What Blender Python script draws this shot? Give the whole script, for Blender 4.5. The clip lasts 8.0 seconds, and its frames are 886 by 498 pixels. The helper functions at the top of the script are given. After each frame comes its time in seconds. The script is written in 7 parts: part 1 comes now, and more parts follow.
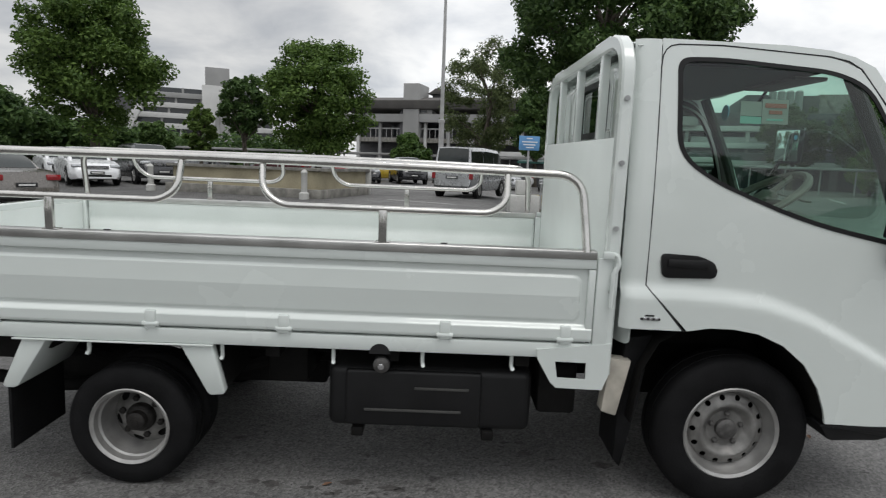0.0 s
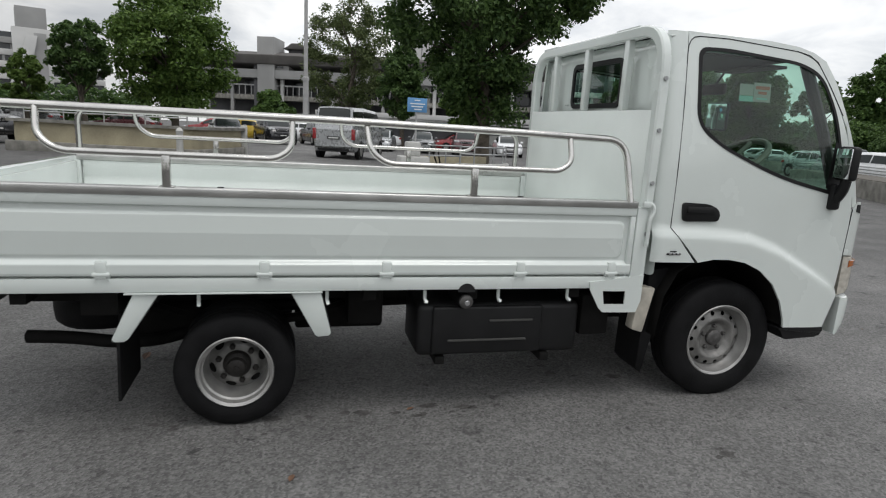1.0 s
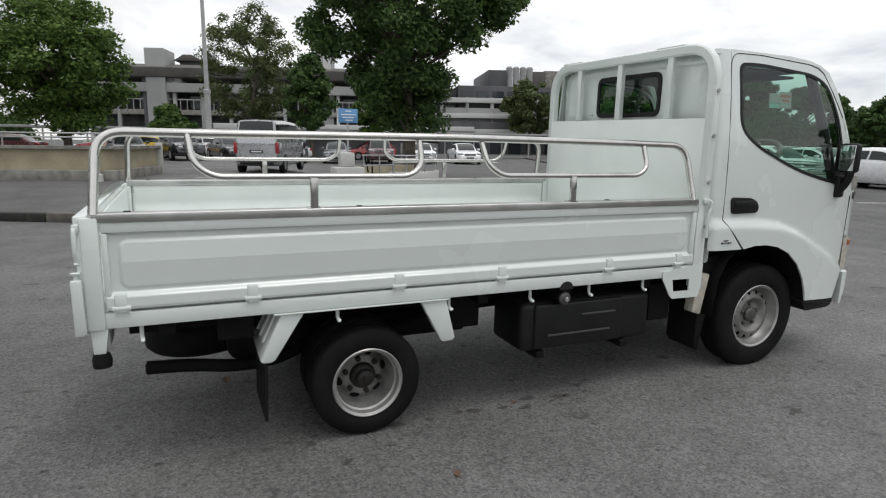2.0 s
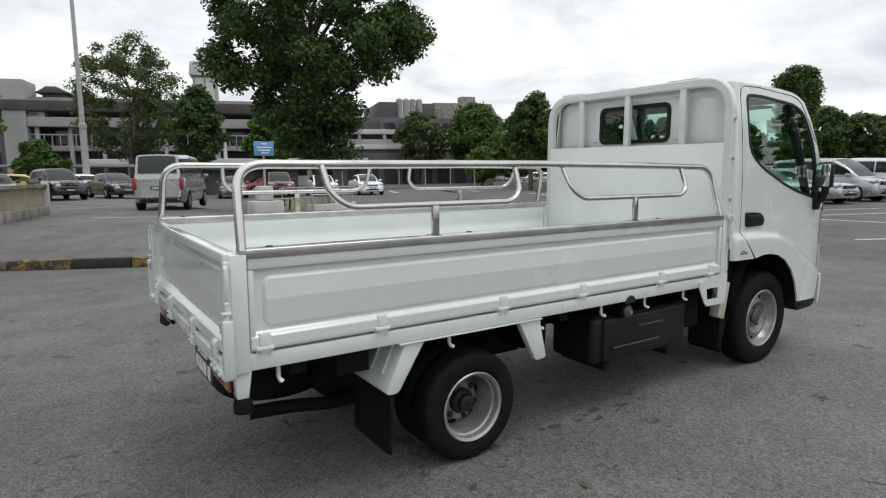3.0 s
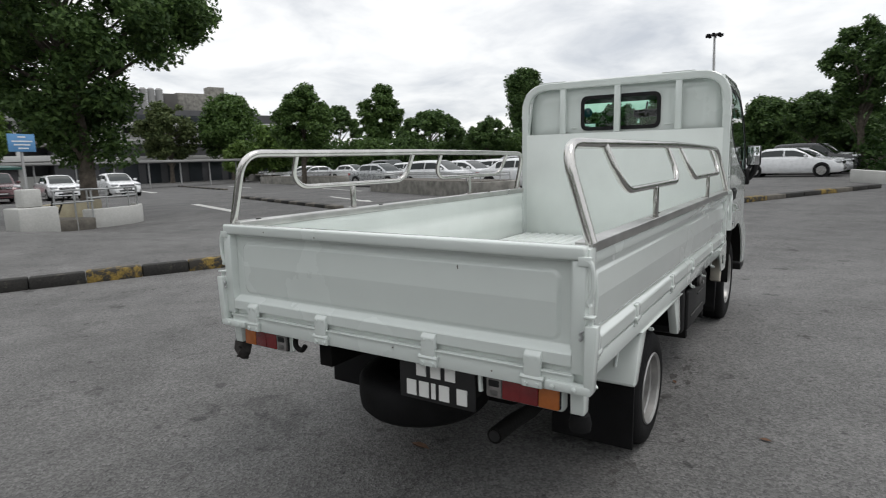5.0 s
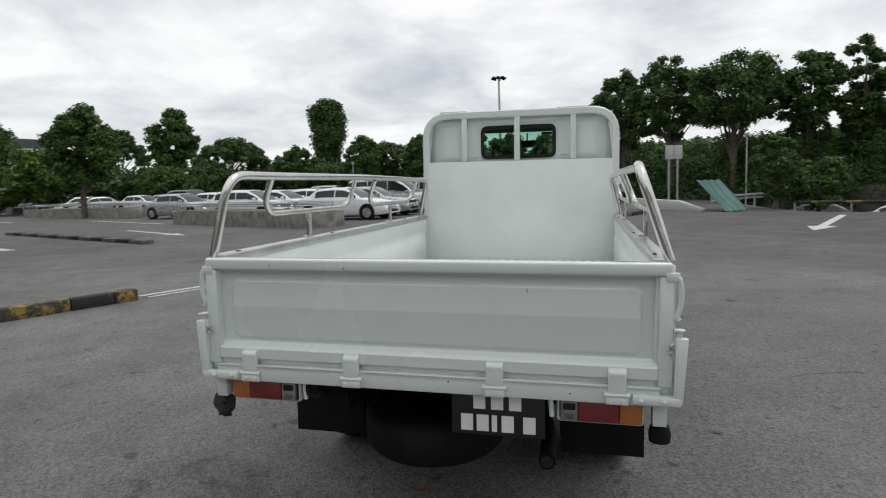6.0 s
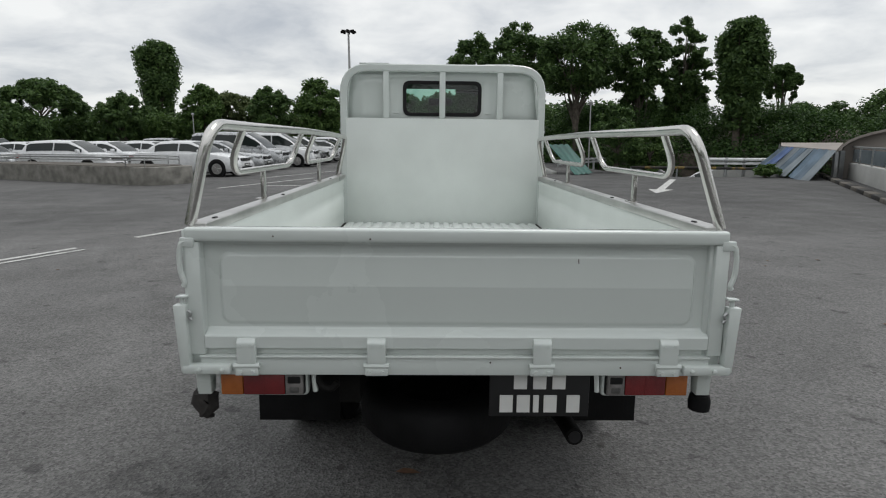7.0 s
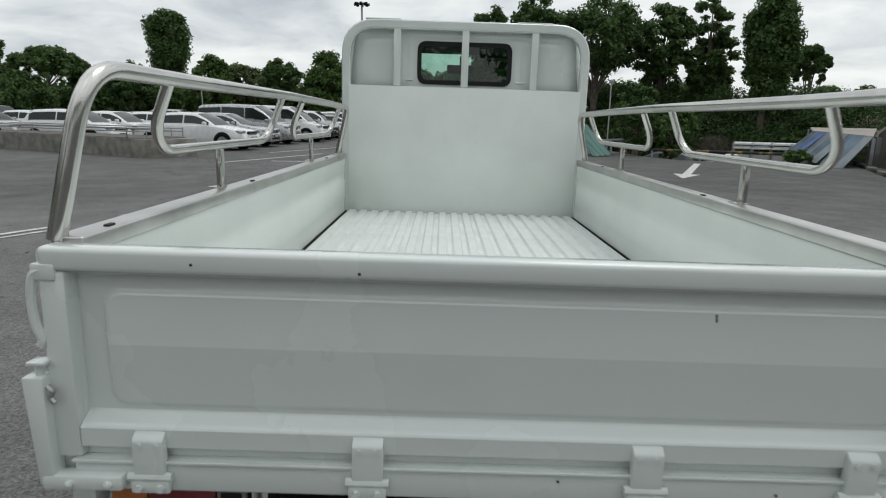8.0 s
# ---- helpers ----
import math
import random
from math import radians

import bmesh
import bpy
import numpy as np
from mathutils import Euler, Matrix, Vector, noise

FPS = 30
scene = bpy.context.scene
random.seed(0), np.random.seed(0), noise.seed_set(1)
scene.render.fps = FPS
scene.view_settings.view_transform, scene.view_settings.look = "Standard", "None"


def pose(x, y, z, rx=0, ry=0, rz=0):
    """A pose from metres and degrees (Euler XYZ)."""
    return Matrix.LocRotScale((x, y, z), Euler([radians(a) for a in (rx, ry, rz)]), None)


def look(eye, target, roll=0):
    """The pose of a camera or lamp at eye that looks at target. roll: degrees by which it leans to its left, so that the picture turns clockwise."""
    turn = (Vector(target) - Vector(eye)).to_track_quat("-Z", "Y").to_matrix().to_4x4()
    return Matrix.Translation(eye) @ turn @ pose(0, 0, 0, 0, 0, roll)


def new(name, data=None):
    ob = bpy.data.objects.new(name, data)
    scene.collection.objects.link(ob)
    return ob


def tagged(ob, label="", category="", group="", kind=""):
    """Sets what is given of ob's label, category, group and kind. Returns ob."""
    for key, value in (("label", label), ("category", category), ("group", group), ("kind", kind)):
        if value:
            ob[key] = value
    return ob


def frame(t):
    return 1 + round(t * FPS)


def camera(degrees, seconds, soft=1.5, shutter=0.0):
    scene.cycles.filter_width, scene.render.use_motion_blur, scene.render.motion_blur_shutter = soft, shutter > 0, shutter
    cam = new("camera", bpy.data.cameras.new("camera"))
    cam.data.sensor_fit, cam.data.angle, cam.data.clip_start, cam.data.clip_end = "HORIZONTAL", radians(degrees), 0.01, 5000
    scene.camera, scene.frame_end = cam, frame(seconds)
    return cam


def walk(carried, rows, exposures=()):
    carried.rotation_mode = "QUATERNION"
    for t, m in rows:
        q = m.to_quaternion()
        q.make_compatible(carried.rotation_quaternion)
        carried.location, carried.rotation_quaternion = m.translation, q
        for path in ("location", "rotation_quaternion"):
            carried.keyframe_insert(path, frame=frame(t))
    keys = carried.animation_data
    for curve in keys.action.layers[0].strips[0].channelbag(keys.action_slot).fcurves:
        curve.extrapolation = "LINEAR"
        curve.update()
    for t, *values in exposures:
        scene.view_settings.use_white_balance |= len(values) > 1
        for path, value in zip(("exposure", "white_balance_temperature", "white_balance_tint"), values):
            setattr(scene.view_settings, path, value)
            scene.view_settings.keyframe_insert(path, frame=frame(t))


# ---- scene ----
cam = camera(73.3, 8.0, soft=1.1, shutter=0.2)
PATH = [
    (0, (0.0426, -0.0242, 1.4075), (0.0686, 1.9567, 1.1335), 2.01),
    (0.2, (-0.1861, -0.0844, 1.3871), (-0.0779, 1.8928, 1.1063), 1.17),
    (0.5, (-0.4653, -0.1574, 1.3834), (-0.1688, 1.7855, 1.0127), 1.90),
    (0.7, (-0.6918, -0.2254, 1.3741), (-0.2524, 1.7005, 1.0616), 2.31),
    (1, (-0.9897, -0.3091, 1.3805), (-0.4917, 1.5901, 0.9997), 2.84),
    (1.2, (-1.1989, -0.3330, 1.3666), (-0.6170, 1.5419, 0.9845), 3.35),
    (1.5, (-1.5028, -0.2677, 1.3692), (-0.7629, 1.5561, 1.0134), 0.21),
    (1.7, (-1.6994, -0.2448, 1.3848), (-0.9645, 1.5817, 1.0331), 0.98),
    (2.8, (-2.7072, 0.1147, 1.3764), (-1.6366, 1.7767, 1.0733), -1.26),
    (3, (-2.8747, 0.2126, 1.3705), (-1.7590, 1.8536, 1.1208), -0.74),
    (3.2, (-3.0406, 0.3486, 1.3698), (-1.8143, 1.9094, 1.1247), -1.93),
    (3.5, (-3.2683, 0.5165, 1.3755), (-1.9521, 1.9993, 1.1129), -2.04),
    (3.7, (-3.3843, 0.6912, 1.3707), (-2.0015, 2.1153, 1.1259), -1.99),
    (4, (-3.5700, 0.9271, 1.3776), (-2.1177, 2.2731, 1.0963), -1.20),
    (4.2, (-3.6953, 1.0796, 1.3645), (-2.1985, 2.3787, 1.0961), -0.93),
    (5.3, (-4.1428, 2.0173, 1.3727), (-2.3727, 2.9098, 1.1080), -2.50),
    (5.5, (-4.2093, 2.1925, 1.3582), (-2.3676, 2.9393, 1.1339), -2.55),
    (6, (-4.2918, 2.5980, 1.3744), (-2.3568, 3.0567, 1.1608), -2.07),
    (6.2, (-4.2640, 2.7294, 1.3717), (-2.3059, 3.0843, 1.1717), -2.82),
    (6.5, (-4.2538, 2.9722, 1.3795), (-2.2797, 3.1790, 1.1342), -1.02),
    (6.7, (-4.2010, 3.0596, 1.3747), (-2.2258, 3.1714, 1.0813), -1.80),
    (7, (-4.1210, 3.2420, 1.3861), (-2.1540, 3.1960, 1.0272), -0.29),
    (7.2, (-3.9843, 3.2216, 1.3779), (-2.0190, 3.1656, 1.0116), -0.15),
    (7.5, (-3.7581, 3.2866, 1.3788), (-1.7966, 3.2292, 0.9927), 0.92),
    (7.7, (-3.5871, 3.2174, 1.3666), (-1.6333, 3.2096, 0.9391), -0.01),
    (8, (-3.3482, 3.2832, 1.3609), (-1.3950, 3.2683, 0.9309), 0.91),
]
walk(cam, [(t, look(eye, target, roll)) for t, eye, target, roll in PATH], exposures=[(0, -0.1, 6500, 10), (1.5, -0.04, 6500, 10), (3.5, -0.02, 6500, 10), (5.5, -0.12, 6500, 10), (6.5, -0.29, 6500, 10), (7, -0.33, 6470, 9), (8, -0.32, 6430, 7)])

# ---- world and light: bright overcast sky with soft grey cloud banks ----
SUN_AZ, SUN_EL = -62.0, 68.0
world = bpy.data.worlds.new("overcast_sky")
scene.world = world
world.use_nodes = True
wn, wl = world.node_tree.nodes, world.node_tree.links
wn.clear()


def wnode(kind, **values):
    n = wn.new(kind)
    for key, v in values.items():
        n.inputs[key].default_value = v
    return n


w_out = wnode("ShaderNodeOutputWorld")
w_bg = wnode("ShaderNodeBackground", Strength=1.0)
w_sky = wn.new("ShaderNodeTexSky")
w_sky.sky_type, w_sky.sun_disc = "NISHITA", False
w_sky.sun_elevation, w_sky.sun_rotation = radians(SUN_EL), radians(90 - SUN_AZ)
w_dim = wn.new("ShaderNodeMix")
w_dim.data_type, w_dim.blend_type = "RGBA", "MULTIPLY"
w_dim.inputs[0].default_value = 1.0
w_dim.inputs[7].default_value = (0.12, 0.12, 0.12, 1)
w_coord = wn.new("ShaderNodeTexCoord")
w_sep = wn.new("ShaderNodeSeparateXYZ")
w_lift = wn.new("ShaderNodeMath")
w_lift.operation = "MAXIMUM"
w_lift.inputs[1].default_value = 0.0
w_add = wn.new("ShaderNodeMath")
w_add.operation = "ADD"
w_add.inputs[1].default_value = 0.22
w_div = wn.new("ShaderNodeVectorMath")
w_div.operation = "DIVIDE"
w_noise = wnode("ShaderNodeTexNoise", Scale=1.9, Detail=7.0, Roughness=0.55, Distortion=0.3)
w_ramp = wn.new("ShaderNodeValToRGB")
w_ramp.color_ramp.elements[0].position, w_ramp.color_ramp.elements[0].color = 0.27, (0.66, 0.695, 0.75, 1)
w_ramp.color_ramp.elements[1].position, w_ramp.color_ramp.elements[1].color = 0.62, (1.22, 1.22, 1.205, 1)
w_mix = wn.new("ShaderNodeMix")
w_mix.data_type = "RGBA"
w_mix.inputs[0].default_value = 0.9
wl.new(w_coord.outputs["Generated"], w_sep.inputs[0])
wl.new(w_sep.outputs["Z"], w_lift.inputs[0])
wl.new(w_lift.outputs[0], w_add.inputs[0])
wl.new(w_coord.outputs["Generated"], w_div.inputs[0])
wl.new(w_add.outputs[0], w_div.inputs[1])
wl.new(w_div.outputs[0], w_noise.inputs["Vector"])
wl.new(w_noise.outputs[0], w_ramp.inputs[0])
wl.new(w_sky.outputs[0], w_dim.inputs[6])
wl.new(w_dim.outputs[2], w_mix.inputs[6])
wl.new(w_ramp.outputs[0], w_mix.inputs[7])
w_high = wn.new("ShaderNodeMapRange")
w_high.interpolation_type = "SMOOTHSTEP"
for key, v in (("From Min", 0.36), ("From Max", 0.95), ("To Min", 1.0), ("To Max", 1.35)):
    w_high.inputs[key].default_value = v
wl.new(w_sep.outputs["Z"], w_high.inputs[0])
# a heavier grey cloud bank hangs over the terraced building
w_bank = wn.new("ShaderNodeVectorMath")
w_bank.operation = "DOT_PRODUCT"
w_bank.inputs[1].default_value = (math.cos(radians(119)) * 0.97, math.sin(radians(119)) * 0.97, 0.24)
wl.new(w_coord.outputs["Generated"], w_bank.inputs[0])
w_grey = wn.new("ShaderNodeMapRange")
w_grey.interpolation_type = "SMOOTHSTEP"
for key, v in (("From Min", 0.86), ("From Max", 0.985), ("To Min", 1.0), ("To Max", 0.66)):
    w_grey.inputs[key].default_value = v
wl.new(w_bank.outputs["Value"], w_grey.inputs[0])
w_sum = wn.new("ShaderNodeMath")
w_sum.operation = "MULTIPLY"
wl.new(w_high.outputs[0], w_sum.inputs[0])
wl.new(w_grey.outputs[0], w_sum.inputs[1])
wl.new(w_sum.outputs[0], w_bg.inputs[1])
wl.new(w_mix.outputs[2], w_bg.inputs[0])
wl.new(w_bg.outputs[0], w_out.inputs[0])

sun_data = bpy.data.lights.new("sun", "SUN")
sun_data.energy, sun_data.angle, sun_data.color = 0.85, radians(25), (1.0, 0.97, 0.93)
sun = new("sun", sun_data)
sun.matrix_world = look((math.cos(radians(SUN_AZ)) * 50, math.sin(radians(SUN_AZ)) * 50, 50 * math.tan(radians(SUN_EL))), (0, 0, 0))

# ---- materials ----
def mat(name, color, rough=0.5, metal=0.0, vary=0.12, scale=6.0, bump=0.0, bump_scale=60.0, coat=0.0, per_object=0.0, spec=0.5, fine=0.0):
    """A procedural surface: base colour broken up at a coarse and a fine scale, roughness wear and fine relief."""
    m = bpy.data.materials.new(name)
    m.use_nodes = True
    n, l = m.node_tree.nodes, m.node_tree.links
    b = n["Principled BSDF"]
    b.inputs["Roughness"].default_value, b.inputs["Metallic"].default_value = rough, metal
    b.inputs["Coat Weight"].default_value, b.inputs["Coat Roughness"].default_value = coat, 0.06
    b.inputs["Specular IOR Level"].default_value = spec
    tc = n.new("ShaderNodeTexCoord")
    noise1 = n.new("ShaderNodeTexNoise")
    noise1.inputs["Scale"].default_value, noise1.inputs["Detail"].default_value = scale, 6.0
    l.new(tc.outputs["Object"], noise1.inputs["Vector"])
    noise2 = n.new("ShaderNodeTexNoise")
    noise2.inputs["Scale"].default_value, noise2.inputs["Detail"].default_value = bump_scale, 3.0
    l.new(tc.outputs["Object"], noise2.inputs["Vector"])
    ramp = n.new("ShaderNodeValToRGB")
    lo = [c * (1 - vary) for c in color] + [1]
    hi = [min(1, c * (1 + vary)) for c in color] + [1]
    ramp.color_ramp.elements[0].position, ramp.color_ramp.elements[0].color = 0.3, lo
    ramp.color_ramp.elements[1].position, ramp.color_ramp.elements[1].color = 0.7, hi
    l.new(noise1.outputs[0], ramp.inputs[0])
    out = ramp.outputs[0]
    if fine:
        mx = n.new("ShaderNodeMix")
        mx.data_type, mx.blend_type = "RGBA", "MULTIPLY"
        mx.inputs[0].default_value = 1.0
        mr = n.new("ShaderNodeMapRange")
        mr.inputs["From Min"].default_value, mr.inputs["From Max"].default_value = 0.3, 0.7
        mr.inputs["To Min"].default_value, mr.inputs["To Max"].default_value = 1 - fine, 1 + fine
        l.new(noise2.outputs[0], mr.inputs[0])
        l.new(out, mx.inputs[6])
        l.new(mr.outputs[0], mx.inputs[7])
        out = mx.outputs[2]
    if per_object:
        info = n.new("ShaderNodeObjectInfo")
        mr = n.new("ShaderNodeMapRange")
        mr.inputs["To Min"].default_value, mr.inputs["To Max"].default_value = 1 - per_object, 1 + per_object
        l.new(info.outputs["Random"], mr.inputs[0])
        mx = n.new("ShaderNodeMix")
        mx.data_type, mx.blend_type = "RGBA", "MULTIPLY"
        mx.inputs[0].default_value = 1.0
        l.new(out, mx.inputs[6])
        l.new(mr.outputs[0], mx.inputs[7])
        out = mx.outputs[2]
    l.new(out, b.inputs["Base Color"])
    rr = n.new("ShaderNodeMapRange")
    rr.inputs["To Min"].default_value, rr.inputs["To Max"].default_value = max(0.02, rough - 0.08), min(1, rough + 0.08)
    l.new(noise1.outputs[0], rr.inputs[0])
    l.new(rr.outputs[0], b.inputs["Roughness"])
    if bump:
        bp = n.new("ShaderNodeBump")
        bp.inputs["Strength"].default_value, bp.inputs["Distance"].default_value = bump, 0.01
        l.new(noise2.outputs[0], bp.inputs["Height"])
        l.new(bp.outputs[0], b.inputs["Normal"])
    return m


def flaking(name, paint, bare, cover):
    """Paint that has flaked off rough concrete in ragged patches."""
    m = mat(name, paint, 0.8, vary=0.3, scale=9.0, bump=0.5, bump_scale=45, fine=0.35)
    n, l = m.node_tree.nodes, m.node_tree.links
    b = n["Principled BSDF"]
    coat = b.inputs["Base Color"].links[0].from_socket
    geo = n.new("ShaderNodeNewGeometry")
    wear = n.new("ShaderNodeTexNoise")
    wear.inputs["Scale"].default_value, wear.inputs["Detail"].default_value, wear.inputs["Roughness"].default_value = 7.0, 8.0, 0.7
    l.new(geo.outputs["Position"], wear.inputs["Vector"])
    edge = n.new("ShaderNodeMapRange")
    edge.inputs["From Min"].default_value, edge.inputs["From Max"].default_value = cover - 0.03, cover + 0.05
    l.new(wear.outputs[0], edge.inputs[0])
    mx = n.new("ShaderNodeMix")
    mx.data_type = "RGBA"
    l.new(edge.outputs[0], mx.inputs[0])
    l.new(coat, mx.inputs[6])
    mx.inputs[7].default_value = (*bare, 1)
    l.new(mx.outputs[2], b.inputs["Base Color"])
    return m


def glass(name, tint, rough=0.0, ior=1.45):
    m = bpy.data.materials.new(name)
    m.use_nodes = True
    n, l = m.node_tree.nodes, m.node_tree.links
    n.remove(n["Principled BSDF"])
    clear = n.new("ShaderNodeBsdfTransparent")
    clear.inputs[0].default_value = (*tint, 1)
    gloss = n.new("ShaderNodeBsdfGlossy")
    gloss.inputs["Roughness"].default_value = rough
    facing = n.new("ShaderNodeLayerWeight")
    facing.inputs["Blend"].default_value = 0.5
    steep = n.new("ShaderNodeMath")
    steep.operation = "POWER"
    steep.inputs[1].default_value = 3.6
    l.new(facing.outputs["Facing"], steep.inputs[0])
    fres = n.new("ShaderNodeMapRange")
    fres.inputs["To Min"].default_value, fres.inputs["To Max"].default_value = 0.055, 0.95
    l.new(steep.outputs[0], fres.inputs[0])
    mix = n.new("ShaderNodeMixShader")
    l.new(fres.outputs[0], mix.inputs[0])
    l.new(clear.outputs[0], mix.inputs[1])
    l.new(gloss.outputs[0], mix.inputs[2])
    l.new(mix.outputs[0], n["Material Output"].inputs[0])
    return m


WHITE = mat("white_truck_paint", (0.660, 0.705, 0.678), 0.26, vary=0.025, scale=2.0, bump=0.012, bump_scale=400, coat=1.0)
BEDPAINT = mat("brushed_white_bed_paint", (0.715, 0.755, 0.725), 0.42, vary=0.05, scale=3.0, bump=0.05, bump_scale=120, coat=0.15, fine=0.02)
FLOORPAINT = mat("worn_white_bed_floor", (0.70, 0.735, 0.715), 0.5, vary=0.10, scale=4.0, bump=0.08, bump_scale=90, fine=0.05)
STEEL = mat("brushed_stainless_steel", (0.57, 0.56, 0.535), 0.18, 1.0, vary=0.12, scale=8.0, bump=0.03, bump_scale=300)
CAPSTEEL = mat("worn_stainless_capping", (0.54, 0.535, 0.52), 0.30, 1.0, vary=0.2, scale=5.0, bump=0.05, bump_scale=200)
RUBBER = mat("black_tyre_rubber", (0.0075, 0.0075, 0.008), 0.7, vary=0.4, scale=9.0, bump=0.2, bump_scale=90, spec=0.16)
SCUFFED = mat("scuffed_beige_plate", (0.46, 0.43, 0.37), 0.7, vary=0.3, scale=9.0, bump=0.1, bump_scale=60)
BLACKPL = mat("black_plastic", (0.009, 0.009, 0.0095), 0.45, vary=0.2, scale=9.0, bump=0.1, bump_scale=200, spec=0.3)
CHASSIS = mat("dirty_black_chassis", (0.008, 0.0077, 0.0074), 0.75, vary=0.4, scale=8.0, bump=0.2, bump_scale=60, spec=0.15)
RIM = mat("silver_wheel_paint", (0.36, 0.355, 0.345), 0.36, 0.55, vary=0.22, scale=12.0, bump=0.05, bump_scale=150)
HUBGREASE = mat("greasy_hub_iron", (0.018, 0.016, 0.0145), 0.6, 0.3, vary=0.4, scale=30.0, bump=0.3, bump_scale=120)
REDLENS = mat("red_lamp_lens", (0.16, 0.012, 0.014), 0.2, vary=0.15, scale=30.0, bump=0.25, bump_scale=220, coat=0.6)
HUBGREY = mat("dusty_hub_steel", (0.10, 0.097, 0.094), 0.55, 0.4, vary=0.35, scale=30.0, bump=0.3, bump_scale=120)
LAMPGREY = mat("smoky_clear_lens", (0.17, 0.16, 0.155), 0.15, 0.0, vary=0.3, scale=25.0, bump=0.25, bump_scale=200, coat=0.6)
RIMDARK = mat("dull_steel_wheel_disc", (0.21, 0.206, 0.197), 0.46, 0.45, vary=0.4, scale=14.0, bump=0.08, bump_scale=120)
AMBER = mat("amber_lamp_lens", (0.40, 0.115, 0.02), 0.2, vary=0.12, scale=30.0, bump=0.25, bump_scale=220, coat=0.6)
CLEARLENS = mat("clear_lamp_lens", (0.50, 0.47, 0.41), 0.15, 0.0, vary=0.2, scale=30.0, bump=0.25, bump_scale=220, coat=0.7)
PLATEBLACK = mat("black_number_plate", (0.012, 0.012, 0.013), 0.4, vary=0.2, scale=12.0)
PLATEWHITE = mat("white_plate_bars", (0.72, 0.72, 0.70), 0.5, vary=0.05)
CHROME = mat("chrome", (0.75, 0.75, 0.76), 0.12, 1.0, vary=0.08, scale=10.0)
RUSTSPOT = mat("rust_spot", (0.05, 0.026, 0.018), 0.85, vary=0.4, scale=60.0)
RUSTY = mat("torn_black_rubber", (0.03, 0.027, 0.025), 0.85, vary=0.5, scale=25.0, bump=0.4, bump_scale=90)
CABIN = mat("grey_cabin_trim", (0.05, 0.05, 0.047), 0.75, vary=0.15, scale=8.0, bump=0.1, bump_scale=150)
GREYTRIM = mat("light_grey_trim", (0.24, 0.23, 0.205), 0.6, vary=0.1, scale=8.0)
SEATCLOTH = mat("beige_seat_vinyl", (0.13, 0.125, 0.11), 0.7, vary=0.15, scale=9.0, bump=0.1, bump_scale=120)
MIRROR = mat("mirror_glass", (0.85, 0.87, 0.88), 0.02, 1.0, vary=0.02)
GLASS_CAB = glass("green_tinted_window_glass", (0.62, 0.80, 0.72))
GLASS_DARK = glass("dark_tinted_rear_glass", (0.56, 0.76, 0.66))
STICKER_W = mat("white_sticker", (0.30, 0.32, 0.29), 0.5, vary=0.06)
STICKER_R = mat("red_sticker", (0.36, 0.13, 0.09), 0.5, vary=0.06)
STICKER_G = mat("green_sticker", (0.20, 0.45, 0.38), 0.5, vary=0.06)
STICKER_B = mat("blue_sticker", (0.15, 0.45, 0.65), 0.5, vary=0.06)
CONCRETE = mat("weathered_concrete", (0.23, 0.222, 0.20), 0.9, vary=0.38, scale=3.2, bump=0.25, bump_scale=30, fine=0.05)
PANEGREY = mat("dull_grey_pane", (0.16, 0.19, 0.21), 0.25, vary=0.25, scale=1.0)
CONC_YEL = mat("stained_cream_concrete", (0.36, 0.32, 0.22), 0.85, vary=0.22, scale=1.2, bump=0.3, bump_scale=30, fine=0.1)
CONC_PALE = mat("pale_painted_concrete", (0.46, 0.46, 0.44), 0.8, vary=0.14, scale=1.0, bump=0.2, bump_scale=30, fine=0.08)
FACADE = mat("grey_cladding", (0.29, 0.29, 0.285), 0.7, vary=0.16, scale=0.25, bump=0.1, bump_scale=6)
FACADE_W = mat("white_facade_panel", (0.50, 0.50, 0.49), 0.7, vary=0.1, scale=0.3)
# one dark tone: dark cladding, and shade painted into recessed gallery walls
FACADE_D = mat("dark_and_shaded_facade", (0.07, 0.07, 0.075), 0.6, vary=0.35, scale=0.4)
ROOFDARK = mat("dark_roof_sheet", (0.09, 0.085, 0.08), 0.7, vary=0.25, scale=0.5)
FARGLASS = mat("dark_window_glass", (0.03, 0.035, 0.04), 0.12, vary=0.2, scale=0.5)
GALV = mat("galvanised_steel", (0.40, 0.41, 0.41), 0.45, 0.8, vary=0.2, scale=4.0)
POLE = mat("grey_lamp_post_paint", (0.36, 0.36, 0.36), 0.6, vary=0.12, scale=2.0)
KERB_B = flaking("black_kerb_paint", (0.020, 0.019, 0.017), (0.075, 0.068, 0.055), 0.60)
KERB_Y = flaking("worn_yellow_kerb_paint", (0.235, 0.16, 0.037), (0.040, 0.036, 0.030), 0.48)
KERB_G = mat("bare_kerb_concrete", (0.11, 0.10, 0.085), 0.9, vary=0.35, scale=5.0, bump=0.4, bump_scale=50, fine=0.2)
LINE = mat("worn_white_road_paint", (0.52, 0.52, 0.50), 0.8, vary=0.3, scale=9.0, bump=0.2, bump_scale=70, fine=0.25)
BARK = mat("tree_bark", (0.10, 0.085, 0.068), 0.95, vary=0.4, scale=5.0, bump=0.8, bump_scale=18, fine=0.2)
SIGNBLUE = mat("blue_sign_face", (0.11, 0.28, 0.52), 0.45, vary=0.1)
SIGNWHITE = mat("white_sign_marks", (0.70, 0.72, 0.74), 0.5, vary=0.05)
